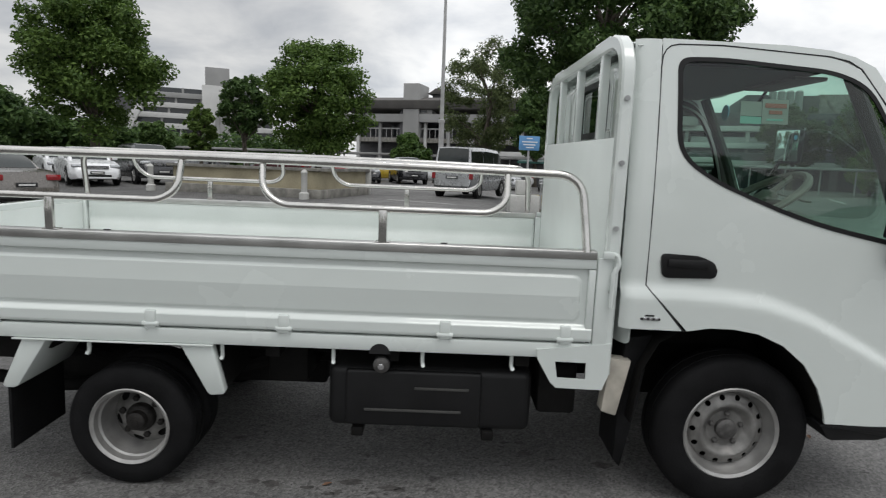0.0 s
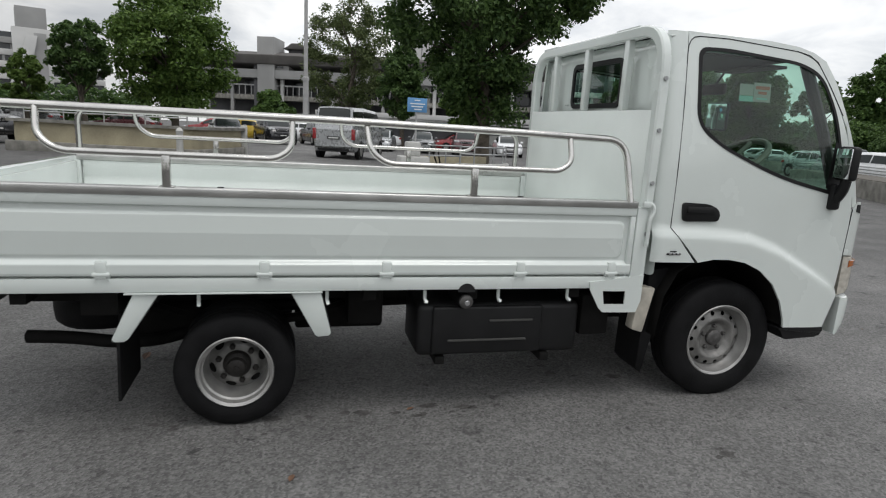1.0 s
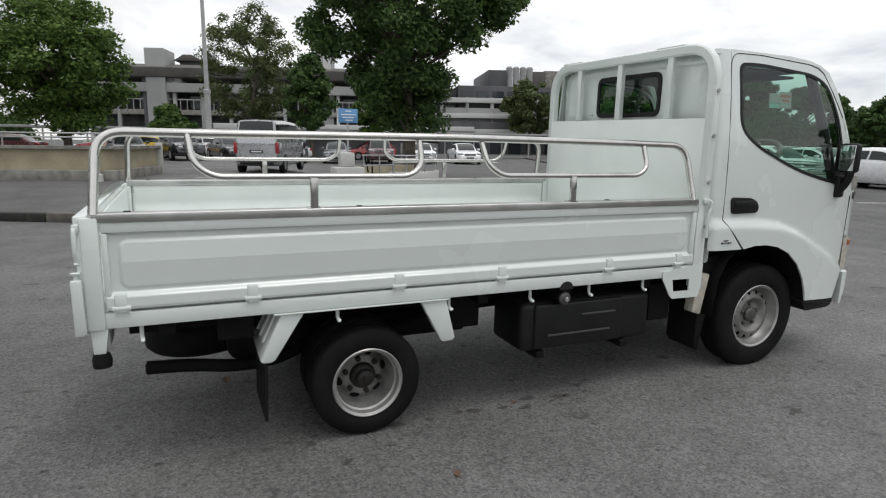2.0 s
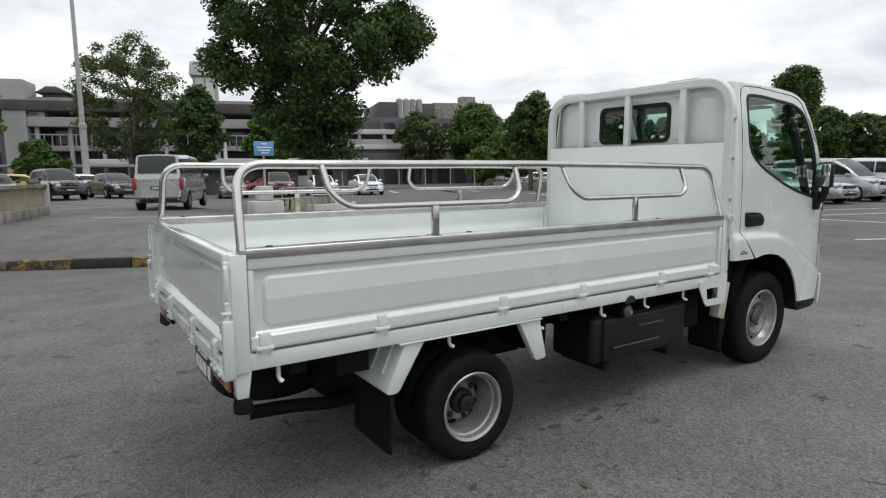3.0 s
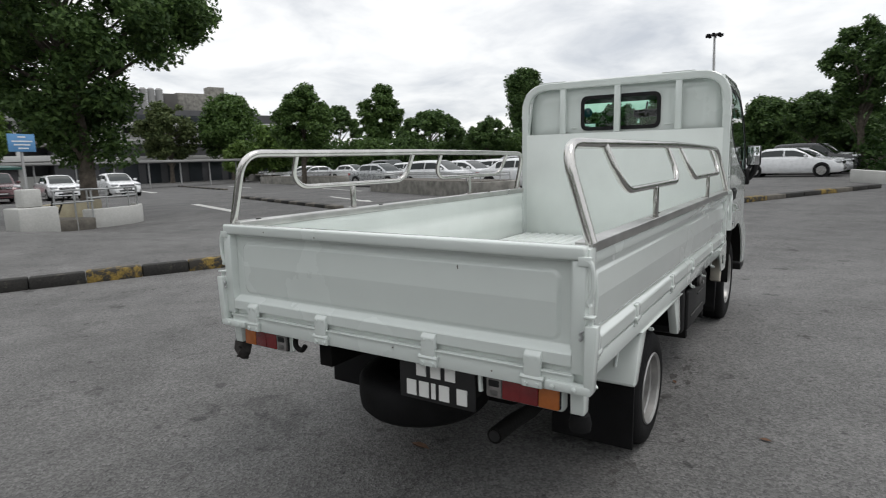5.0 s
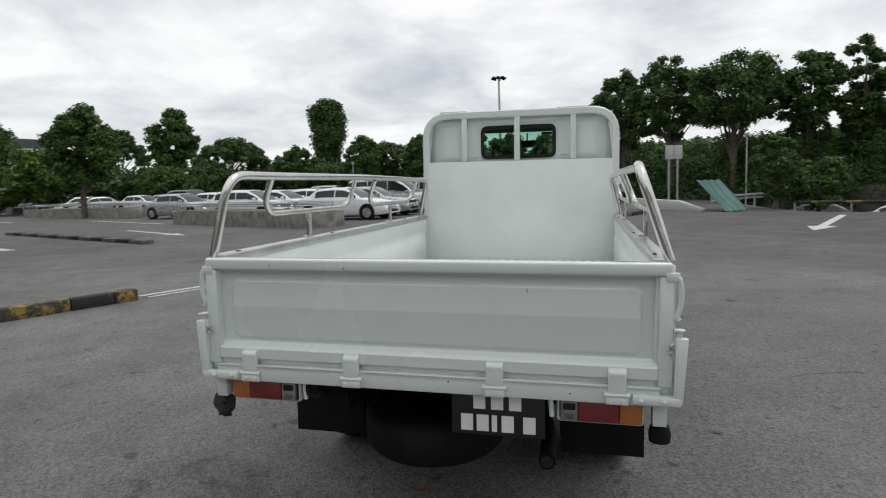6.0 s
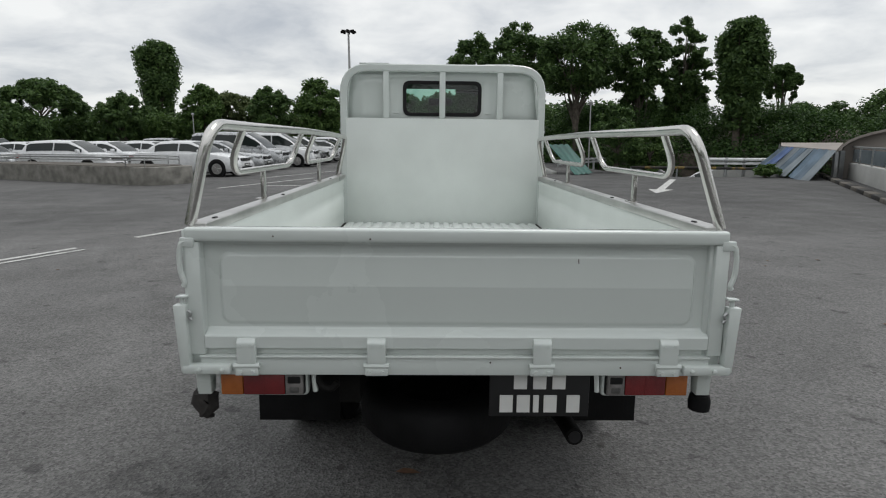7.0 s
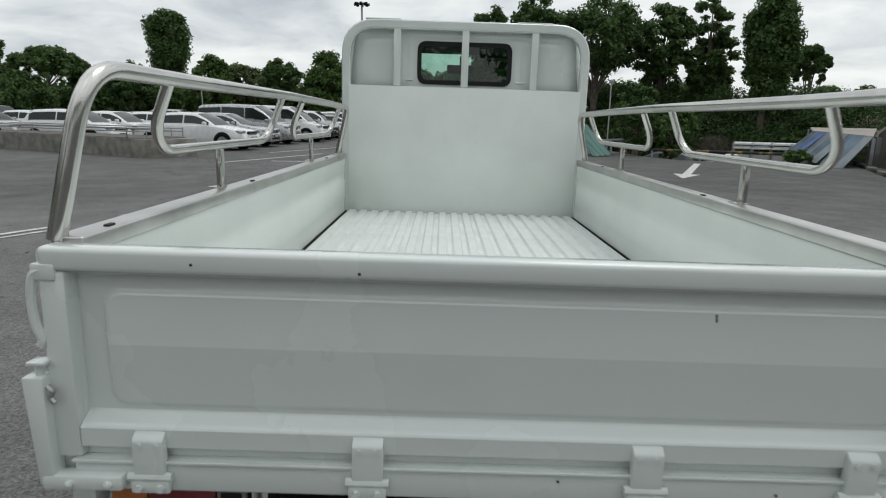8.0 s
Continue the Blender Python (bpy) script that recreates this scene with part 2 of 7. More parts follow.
TARPGREEN = mat("green_tarpaulin", (0.022, 0.10, 0.083), 0.5, vary=0.3, scale=2.5, bump=0.5, bump_scale=9)
TARPBLUE = mat("faded_blue_tarpaulin", (0.10, 0.16, 0.33), 0.55, vary=0.45, scale=2.0, bump=0.5, bump_scale=9)
TARPSLATE = mat("slate_blue_sheeting", (0.12, 0.17, 0.22), 0.6, vary=0.35, scale=1.5, bump=0.3, bump_scale=12)
BARREL = mat("brown_grey_roof_sheet", (0.29, 0.26, 0.235), 0.8, vary=0.2, scale=0.8, bump=0.2, bump_scale=20)
TARPGREY = mat("grey_roof_sheeting", (0.20, 0.23, 0.25), 0.6, vary=0.3, scale=1.2, bump=0.3, bump_scale=12)
OILSTAIN = mat("dried_oil_stain", (0.065, 0.062, 0.059), 0.75, vary=0.5, scale=30.0, bump=0.3, bump_scale=90, fine=0.3)
LEAFDRY = mat("dry_leaf", (0.15, 0.082, 0.05), 0.8, vary=0.4, scale=20.0)


def leaf_mat(name, dark, light):
    """Leaf surface: colour varies leaf by leaf, with some light let through."""
    m = bpy.data.materials.new(name)
    m.use_nodes = True
    n, l = m.node_tree.nodes, m.node_tree.links
    b = n["Principled BSDF"]
    b.inputs["Roughness"].default_value = 0.55
    b.inputs["Specular IOR Level"].default_value = 0.25
    geo = n.new("ShaderNodeNewGeometry")
    ramp = n.new("ShaderNodeValToRGB")
    ramp.color_ramp.elements[0].color, ramp.color_ramp.elements[1].color = (*dark, 1), (*light, 1)
    l.new(geo.outputs["Random Per Island"], ramp.inputs[0])
    l.new(ramp.outputs[0], b.inputs["Base Color"])
    tr = n.new("ShaderNodeBsdfTranslucent")
    l.new(ramp.outputs[0], tr.inputs[0])
    mix = n.new("ShaderNodeMixShader")
    mix.inputs[0].default_value = 0.3
    l.new(b.outputs[0], mix.inputs[1])
    l.new(tr.outputs[0], mix.inputs[2])
    l.new(mix.outputs[0], n["Material Output"].inputs[0])
    return m


LEAF_MID = leaf_mat("mid_green_leaves", (0.035, 0.075, 0.018), (0.115, 0.19, 0.05))
LEAF_DARK = leaf_mat("dark_green_leaves", (0.032, 0.068, 0.021), (0.105, 0.175, 0.05))
LEAF_HEDGE = leaf_mat("deep_green_hedge_leaves", (0.018, 0.048, 0.012), (0.066, 0.125, 0.03))
LEAF_LIGHT = leaf_mat("light_green_leaves", (0.06, 0.11, 0.02), (0.16, 0.24, 0.06))
LEAF_OLIVE = leaf_mat("olive_sparse_leaves", (0.052, 0.078, 0.028), (0.145, 0.178, 0.07))
LEAF_FRESH = leaf_mat("fresh_green_leaves", (0.045, 0.09, 0.018), (0.14, 0.22, 0.05))


def asphalt():
    m = bpy.data.materials.new("worn_grey_asphalt")
    m.use_nodes = True
    n, l = m.node_tree.nodes, m.node_tree.links
    b = n["Principled BSDF"]
    tc = n.new("ShaderNodeTexCoord")

    def nz(scale, detail=6.0, rough=0.6):
        t = n.new("ShaderNodeTexNoise")
        t.inputs["Scale"].default_value, t.inputs["Detail"].default_value, t.inputs["Roughness"].default_value = scale, detail, rough
        l.new(tc.outputs["Object"], t.inputs["Vector"])
        return t.outputs[0]

    def rng(src, a, z, lo, hi):
        r = n.new("ShaderNodeMapRange")
        for k, v in (("From Min", a), ("From Max", z), ("To Min", lo), ("To Max", hi)):
            r.inputs[k].default_value = v
        l.new(src, r.inputs[0])
        return r.outputs[0]

    def mul(a, c):
        t = n.new("ShaderNodeMath")
        t.operation = "MULTIPLY"
        l.new(a, t.inputs[0])
        l.new(c, t.inputs[1])
        return t.outputs[0]

    big = rng(nz(0.35, 5), 0.3, 0.7, 0.76, 1.24)
    mid = mul(rng(nz(2.3, 6), 0.3, 0.7, 0.84, 1.16), rng(nz(28.0, 3), 0.3, 0.7, 0.86, 1.14))
    vor = n.new("ShaderNodeTexVoronoi")
    vor.inputs["Scale"].default_value = 95.0
    l.new(tc.outputs["Object"], vor.inputs["Vector"])
    stone = rng(vor.outputs["Color"], 0.0, 1.0, 0.48, 1.55)
    grit = rng(nz(260, 2), 0.3, 0.7, 0.75, 1.25)
    spots = rng(nz(3.1, 3), 0.645, 0.70, 1.0, 0.50)
    dots = rng(nz(9.0, 2), 0.685, 0.73, 1.0, 0.45)
    wv = n.new("ShaderNodeTexVoronoi")
    wv.feature = "DISTANCE_TO_EDGE"
    wv.inputs["Scale"].default_value = 0.33
    wd = n.new("ShaderNodeTexNoise")
    wd.inputs["Scale"].default_value, wd.inputs["Detail"].default_value = 2.2, 8.0
    l.new(tc.outputs["Object"], wd.inputs["Vector"])
    wa = n.new("ShaderNodeVectorMath")
    wa.operation = "MULTIPLY_ADD"
    wa.inputs[1].default_value = (0.9, 0.9, 0.0)
    l.new(wd.outputs["Color"], wa.inputs[0])
    l.new(tc.outputs["Object"], wa.inputs[2])
    l.new(wa.outputs[0], wv.inputs["Vector"])
    crack_gate = rng(nz(0.55, 3), 0.55, 0.62, 0.0, 0.6)
    crack = rng(wv.outputs["Distance"], 0.0, 0.007, 1.0, 0.0)
    cr = mul(crack, crack_gate)
    cr_inv = rng(cr, 0.0, 1.0, 1.0, 0.25)
    # broad uneven tone along x: darkest behind the truck, palest beside it, darker ahead
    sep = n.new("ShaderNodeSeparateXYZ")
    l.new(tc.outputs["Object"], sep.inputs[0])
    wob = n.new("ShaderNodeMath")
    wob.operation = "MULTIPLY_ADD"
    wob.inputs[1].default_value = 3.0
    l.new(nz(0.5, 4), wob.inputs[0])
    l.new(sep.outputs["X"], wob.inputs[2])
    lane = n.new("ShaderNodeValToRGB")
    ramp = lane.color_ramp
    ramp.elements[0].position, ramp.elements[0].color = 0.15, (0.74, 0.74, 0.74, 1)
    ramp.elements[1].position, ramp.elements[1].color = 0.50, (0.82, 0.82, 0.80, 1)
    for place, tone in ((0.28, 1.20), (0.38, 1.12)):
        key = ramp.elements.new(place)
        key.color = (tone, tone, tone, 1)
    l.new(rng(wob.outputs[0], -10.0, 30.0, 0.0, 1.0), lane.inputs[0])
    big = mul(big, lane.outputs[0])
    # tone rises with y: darker at negative y, paler beside the truck
    big = mul(big, rng(sep.outputs["Y"], -4.0, 1.6, 0.84, 1.10))
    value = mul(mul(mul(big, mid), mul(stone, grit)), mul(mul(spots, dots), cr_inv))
    base = n.new("ShaderNodeMix")
    base.data_type, base.blend_type = "RGBA", "MULTIPLY"
    base.inputs[0].default_value = 1.0
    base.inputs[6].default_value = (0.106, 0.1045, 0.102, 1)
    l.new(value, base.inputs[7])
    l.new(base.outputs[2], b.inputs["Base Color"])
    l.new(rng(nz(1.1, 4), 0.3, 0.7, 0.62, 0.85), b.inputs["Roughness"])
    b.inputs["Specular IOR Level"].default_value = 0.35
    bp = n.new("ShaderNodeBump")
    bp.inputs["Strength"].default_value, bp.inputs["Distance"].default_value = 0.6, 0.006
    l.new(vor.outputs["Distance"], bp.inputs["Height"])
    l.new(bp.outputs[0], b.inputs["Normal"])
    return m


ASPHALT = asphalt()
CARPAINT = {k: mat(k + "_car_paint", c, 0.28, mt, vary=0.03, coat=0.8) for k, c, mt in (
    ("white", (0.74, 0.75, 0.76), 0.0), ("silver", (0.42, 0.43, 0.44), 0.6), ("grey", (0.17, 0.175, 0.18), 0.5), ("bronze", (0.20, 0.185, 0.17), 0.5),
    ("black", (0.014, 0.014, 0.017), 0.0), ("red", (0.30, 0.02, 0.025), 0.0), ("beige", (0.42, 0.38, 0.32), 0.5),
    ("yellow", (0.60, 0.42, 0.05), 0.0), ("maroon", (0.09, 0.03, 0.035), 0.2), ("blue", (0.05, 0.08, 0.16), 0.3))}
CARGLASS = mat("dark_car_window", (0.02, 0.026, 0.025), 0.08, vary=0.1, coat=0.0, spec=0.5)
CARLAMP = mat("car_headlamp", (0.55, 0.57, 0.58), 0.08, 0.6, vary=0.2, scale=20.0, coat=1.0)
CARTAIL = mat("car_tail_lamp", (0.30, 0.015, 0.02), 0.12, vary=0.15, scale=20.0, coat=1.0)


# ---- mesh helpers ----
def part(name, bm, material, parent=None, label="", smooth=40):
    """Links a bmesh as one mesh object, under a thing or a part."""
    me = bpy.data.meshes.new(name)
    bmesh.ops.recalc_face_normals(bm, faces=bm.faces[:])
    bm.to_mesh(me)
    bm.free()
    me.materials.append(material)
    if smooth:
        me.shade_smooth()
        me.set_sharp_from_angle(angle=radians(smooth))
    ob = new(name, me)
    if parent:
        ob.parent = parent
    if label:
        ob["label"] = label
    return ob


def thing(name, label, category, m=None, group="", kind=""):
    ob = new(name)
    ob.empty_display_size = 0.2
    if m is not None:
        ob.matrix_world = m
    return tagged(ob, label, category, group, kind)


def B(x0, x1, y0, y1, z0, z1, bev=0.0, seg=2, bm=None, m=None):
    """A box, with rounded edges."""
    bm = bm or bmesh.new()
    g = bmesh.ops.create_cube(bm, size=1.0)["verts"]
    for v in g:
        v.co = Vector(((x0 + x1) / 2 + v.co.x * abs(x1 - x0), (y0 + y1) / 2 + v.co.y * abs(y1 - y0), (z0 + z1) / 2 + v.co.z * abs(z1 - z0)))
        if m is not None:
            v.co = m @ v.co
    if bev:
        edges = list({e for v in g for e in v.link_edges})
        bmesh.ops.bevel(bm, geom=edges, offset=bev, segments=seg, profile=0.5, affect="EDGES")
    return bm


def prism(poly, a0, a1, axis="y", bev=0.0, bm=None, seg=2):
    """A closed polygon in the two other axes, pulled from a0 to a1 along axis."""
    bm = bm or bmesh.new()

    def at(p, a):
        return {"y": (p[0], a, p[1]), "x": (a, p[0], p[1]), "z": (p[0], p[1], a)}[axis]
    lo = [bm.verts.new(at(p, a0)) for p in poly]
    hi = [bm.verts.new(at(p, a1)) for p in poly]
    n = len(poly)
    bm.faces.new(lo)
    bm.faces.new(hi[::-1])
    for i in range(n):
        bm.faces.new((lo[i], hi[i], hi[(i + 1) % n], lo[(i + 1) % n]))
    if bev:
        edges = list({e for v in lo + hi for e in v.link_edges})
        bmesh.ops.bevel(bm, geom=edges, offset=bev, segments=seg, profile=0.5, affect="EDGES")
    return bm


def fillet(pts, rad, n=6):
    """Rounds the inner corners of a polyline."""
    pts = [Vector(p) for p in pts]
    out = [pts[0]]
    for a, b, c in zip(pts, pts[1:], pts[2:]):
        r = min(rad, (a - b).length * 0.49, (c - b).length * 0.49)
        p, q = b + (a - b).normalized() * r, b + (c - b).normalized() * r
        for i in range(n + 1):
            t = i / n
            out.append(p * (1 - t) ** 2 + b * 2 * t * (1 - t) + q * t ** 2)
    return out + [pts[-1]]


def tube(pts, r, seg=10, bm=None, radii=None, flat=1.0):
    """A round bar along a polyline."""
    bm = bm or bmesh.new()
    pts = [Vector(p) for p in pts]
    rings, side = [], None
    for i, p in enumerate(pts):
        d = (pts[min(i + 1, len(pts) - 1)] - pts[max(i - 1, 0)]).normalized()
        if side is None:
            side = d.orthogonal().normalized()
        side = (side - d * side.dot(d)).normalized()
        up = d.cross(side)
        rr = radii[i] if radii else r
        rings.append([bm.verts.new(p + (side * math.cos(a) + up * math.sin(a) * flat) * rr) for a in (2 * math.pi * k / seg for k in range(seg))])
    for ra, rb in zip(rings, rings[1:]):
        for k in range(seg):
            bm.faces.new((ra[k], ra[(k + 1) % seg], rb[(k + 1) % seg], rb[k]))
    bm.faces.new(rings[0][::-1])
    bm.faces.new(rings[-1])
    return bm


def lathe(profile, centre, axis="y", seg=36, bm=None, closed=False):
    """Turns a profile of (radius, along) round an axis through centre."""
    bm = bm or bmesh.new()
    c = Vector(centre)
    rings = []
    for r, a in profile:
        ring = []
        for k in range(seg):
            t = 2 * math.pi * k / seg
            u, w = r * math.cos(t), r * math.sin(t)
            off = {"y": (u, a, w), "x": (a, u, w), "z": (u, w, a)}[axis]
            ring.append(bm.verts.new(c + Vector(off)))
        rings.append(ring)
    pairs = list(zip(rings, rings[1:])) + ([(rings[-1], rings[0])] if closed else [])
    for ra, rb in pairs:
        for k in range(seg):
            bm.faces.new((ra[k], ra[(k + 1) % seg], rb[(k + 1) % seg], rb[k]))
    if not closed:
        bm.faces.new(rings[0][::-1])
        bm.faces.new(rings[-1])
    return bm


def sheet(outline, holes, place, step, thick=0.0):
    """A curved skin: a flat outline with holes, filled with a fine net and laid onto place(u, v)."""
    from mathutils.geometry import delaunay_2d_cdt

    def dense(poly):
        out = []
        for a, b in zip(poly, poly[1:] + poly[:1]):
            n = max(1, int(math.dist(a, b) / step))
            out += [(a[0] + (b[0] - a[0]) * i / n, a[1] + (b[1] - a[1]) * i / n) for i in range(n)]
        return out

    def inside(p, poly):
        hit = False
        for (ax, ay), (bx, by) in zip(poly, poly[1:] + poly[:1]):
            if (ay > p[1]) != (by > p[1]) and p[0] < (bx - ax) * (p[1] - ay) / (by - ay) + ax:
                hit = not hit
        return hit
    loops = [dense(outline)] + [dense(h) for h in holes]
    verts, edges = [], []
    for lp in loops:
        o = len(verts)
        verts += lp
        edges += [(o + i, o + (i + 1) % len(lp)) for i in range(len(lp))]
    us, vs = [p[0] for p in outline], [p[1] for p in outline]
    rim = list(verts)
    u = min(us) + step / 2
    while u < max(us):
        v = min(vs) + step / 2
        while v < max(vs):
            if inside((u, v), loops[0]) and not any(inside((u, v), h) for h in loops[1:]) and min((u - a) ** 2 + (v - c) ** 2 for a, c in rim) > (step * 0.45) ** 2:
                verts.append((u, v))
            v += step
        u += step
    co, _, faces, _, _, _ = delaunay_2d_cdt([Vector(p) for p in verts], edges, [], 0, 1e-5)
    bm = bmesh.new()
    bv = [bm.verts.new(place(p[0], p[1])) for p in co]
    for f in faces:
        mid = (sum(co[i][0] for i in f) / len(f), sum(co[i][1] for i in f) / len(f))
        if inside(mid, loops[0]) and not any(inside(mid, h) for h in loops[1:]):
            bm.faces.new([bv[i] for i in f])
    loose = [v for v in bm.verts if not v.link_faces]
    bmesh.ops.delete(bm, geom=loose, context="VERTS")
    if thick:
        bmesh.ops.recalc_face_normals(bm, faces=bm.faces[:])
        bmesh.ops.solidify(bm, geom=bm.faces[:], thickness=thick)
    return bm


def smooth_step(t):
    t = max(0.0, min(1.0, t))
    return t * t * (3 - 2 * t)


def rounded(poly, rad, n=5):
    """A closed polygon with rounded corners."""
    rads = rad if isinstance(rad, (list, tuple)) else [rad] * len(poly)
    out = []
    for i, b in enumerate(poly):
        a, b, c = Vector(poly[i - 1]), Vector(b), Vector(poly[(i + 1) % len(poly)])
        r = min(rads[i], (a - b).length * 0.49, (c - b).length * 0.49)
        p, q = b + (a - b).normalized() * r, b + (c - b).normalized() * r
        for k in range(n + 1):
            t = k / n
            v = p * (1 - t) ** 2 + b * 2 * t * (1 - t) + q * t ** 2
            out.append((v.x, v.y))
    return out

# ---- the truck: x forward from the tailgate, y from the driver's side, z up ----
truck = thing("flatbed_truck", "white flatbed pickup truck with steel-railed drop sides", "truck", pose(-2.33, 2.346, 0.003, 0.93, 0.38, -0.3))
W = 1.65
L_BED = 3.0


def side_pt(y, left):
    return W - y if left else y


# bed frame rails and floor
for left in (False, True):
    y0, y1 = sorted((side_pt(0.004, left), side_pt(0.035, left)))
    bm = B(0.02, 3.03, y0, y1, 0.664, 0.727, 0.006)
    rail = part("bed_sill", bm, WHITE, truck)
bm = B(-0.036, 0.03, 0.03, W - 0.032, 0.6435, 0.707, 0.005)
part("rear_sill", bm, WHITE, truck)
bed_floor = part("bed_floor", B(0.03, 3.045, 0.038, W - 0.038, 0.690, 0.716), FLOORPAINT, truck, "ribbed white painted cargo floor with scuffs")
rib = part("floor_rib", prism([(-0.027, 0.7162), (-0.018, 0.730), (0.018, 0.730), (0.027, 0.7162)], 0.04, 3.03, "x"), FLOORPAINT, bed_floor)
for i in range(20):
    if i:
        rib = new("floor_rib", rib.data)
        rib.parent = bed_floor
    rib.location.y = 0.09 + i * (W - 0.18) / 19
for left in (False, True):
    y = side_pt(0.047, left)
    part("floor_edge_seam", B(0.05, 3.03, y - 0.006, y + 0.006, 0.7165, 0.722), CHASSIS, truck)
for x in (0.25, 0.75, 1.7, 2.2, 2.75):
    part("cross_member", B(x - 0.03, x + 0.03, 0.07, W - 0.07, 0.60, 0.688), CHASSIS, truck)


def gate_panel(u0, u1, z0, z1, place, lip=0.020, inset=0.055):
    """A pressed drop-side panel: a flat border round a raised field with soft rounded edges and one long crease. place(u, z, out) -> point."""
    fold = (z0 + z1) / 2 + 0.002

    def out_at(u, z):
        if z < z0 + 0.012:
            return lip * (1 - smooth_step((z - z0 + 0.012) / 0.024))
        if z > z1 - 0.014:
            return 0.016 * smooth_step((z - z1 + 0.014) / 0.014)
        du = max(u0 + inset + 0.03 - u, u - u1 + inset + 0.03)
        dz = max(z0 + 0.054 - z, z - z1 + 0.072)
        edge = math.hypot(max(du, 0.0), max(dz, 0.0)) + min(max(du, dz), 0.0) - 0.03
        rise = 0.0045 + 0.0105 * (1 - abs(z - fold) / (fold - z0 if z < fold else z1 - fold))
        return rise * smooth_step(0.5 - edge / 0.014)
    zs = [z0 - 0.048, z0 - 0.013] + [z0 - 0.012 + 0.004 * i for i in range(7)] + [z0 + 0.018 + 0.0035 * i for i in range(11)]
    zs += [z0 + 0.068, (z0 + 0.068 + fold) / 2, fold, (fold + z1 - 0.080) / 2, z1 - 0.080] + [z1 - 0.076 + 0.0035 * i for i in range(13)] + [z1 - 0.014, z1 - 0.009, z1 - 0.004, z1]
    near = [0.0, 0.02] + [inset - 0.016 + 0.005 * i for i in range(14)]
    us = [u0 + d for d in near] + [u0 + inset + 0.07 + (u1 - u0 - 2 * inset - 0.14) * i / 12 for i in range(13)] + [u1 - d for d in near[::-1]]
    bm = bmesh.new()
    grid = [[bm.verts.new(place(u, z, out_at(u, z))) for u in us] for z in zs]
    for a, b in zip(grid, grid[1:]):
        for i in range(len(us) - 1):
            bm.faces.new((a[i], a[i + 1], b[i + 1], b[i]))
    return bm


def hinge(parent_ob, place, u, z):
    """A bolted drop-side hinge: plate, strap and round knuckle."""
    bm = bmesh.new()
    for du0, du1, z0, z1, o0, o1, bv in ((-0.032, 0.032, -0.052, 0.0, 0.0, 0.012, 0.004), (-0.022, 0.022, -0.03, 0.045, 0.006, 0.026, 0.006), (-0.036, 0.036, -0.022, -0.002, 0.008, 0.030, 0.009)):
        a, b = place(u + du0, z + z0, o0), place(u + du1, z + z1, o1)
        B(min(a[0], b[0]), max(a[0], b[0]), min(a[1], b[1]), max(a[1], b[1]), a[2], b[2], bv, bm=bm)
    h = part("hinge", bm, WHITE, parent_ob)
    for s in (-0.022, 0.022):
        a = Vector(place(u + s, z - 0.04, 0.010))
        b = Vector(place(u + s, z - 0.04, 0.018))
        part("bolt", tube([a, b], 0.006, 6), WHITE, h)
    return h


def tail_hinge(parent_ob, y):
    """A strap over the tailgate's lower edge on a bolted base plate, with a pinned knuckle between them."""
    strap = prism([(-0.030, 0.766), (-0.040, 0.762), (-0.050, 0.752), (-0.050, 0.684), (-0.044, 0.676), (-0.030, 0.676)], y - 0.029, y + 0.029, "y", 0.004)
    h = part("hinge", strap, WHITE, parent_ob)
    part("hinge_base", B(-0.050, -0.034, y - 0.036, y + 0.036, 0.646, 0.674, 0.004), WHITE, h)
    part("knuckle", tube([(-0.044, y - 0.040, 0.678), (-0.044, y + 0.040, 0.678)], 0.009, 8), WHITE, h)
    for s in (-0.020, 0.020):
        part("bolt", lathe([(0.0075, -0.004), (0.0075, 0.005), (0.004, 0.007)], (-0.052, y + s, 0.658), "x", 6), WHITE, h)
    for s in (-0.015, 0.015):
        part("rivet", lathe([(0.006, -0.003), (0.004, 0.004)], (-0.051, y + s, 0.744), "x", 6), WHITE, h)
    return h


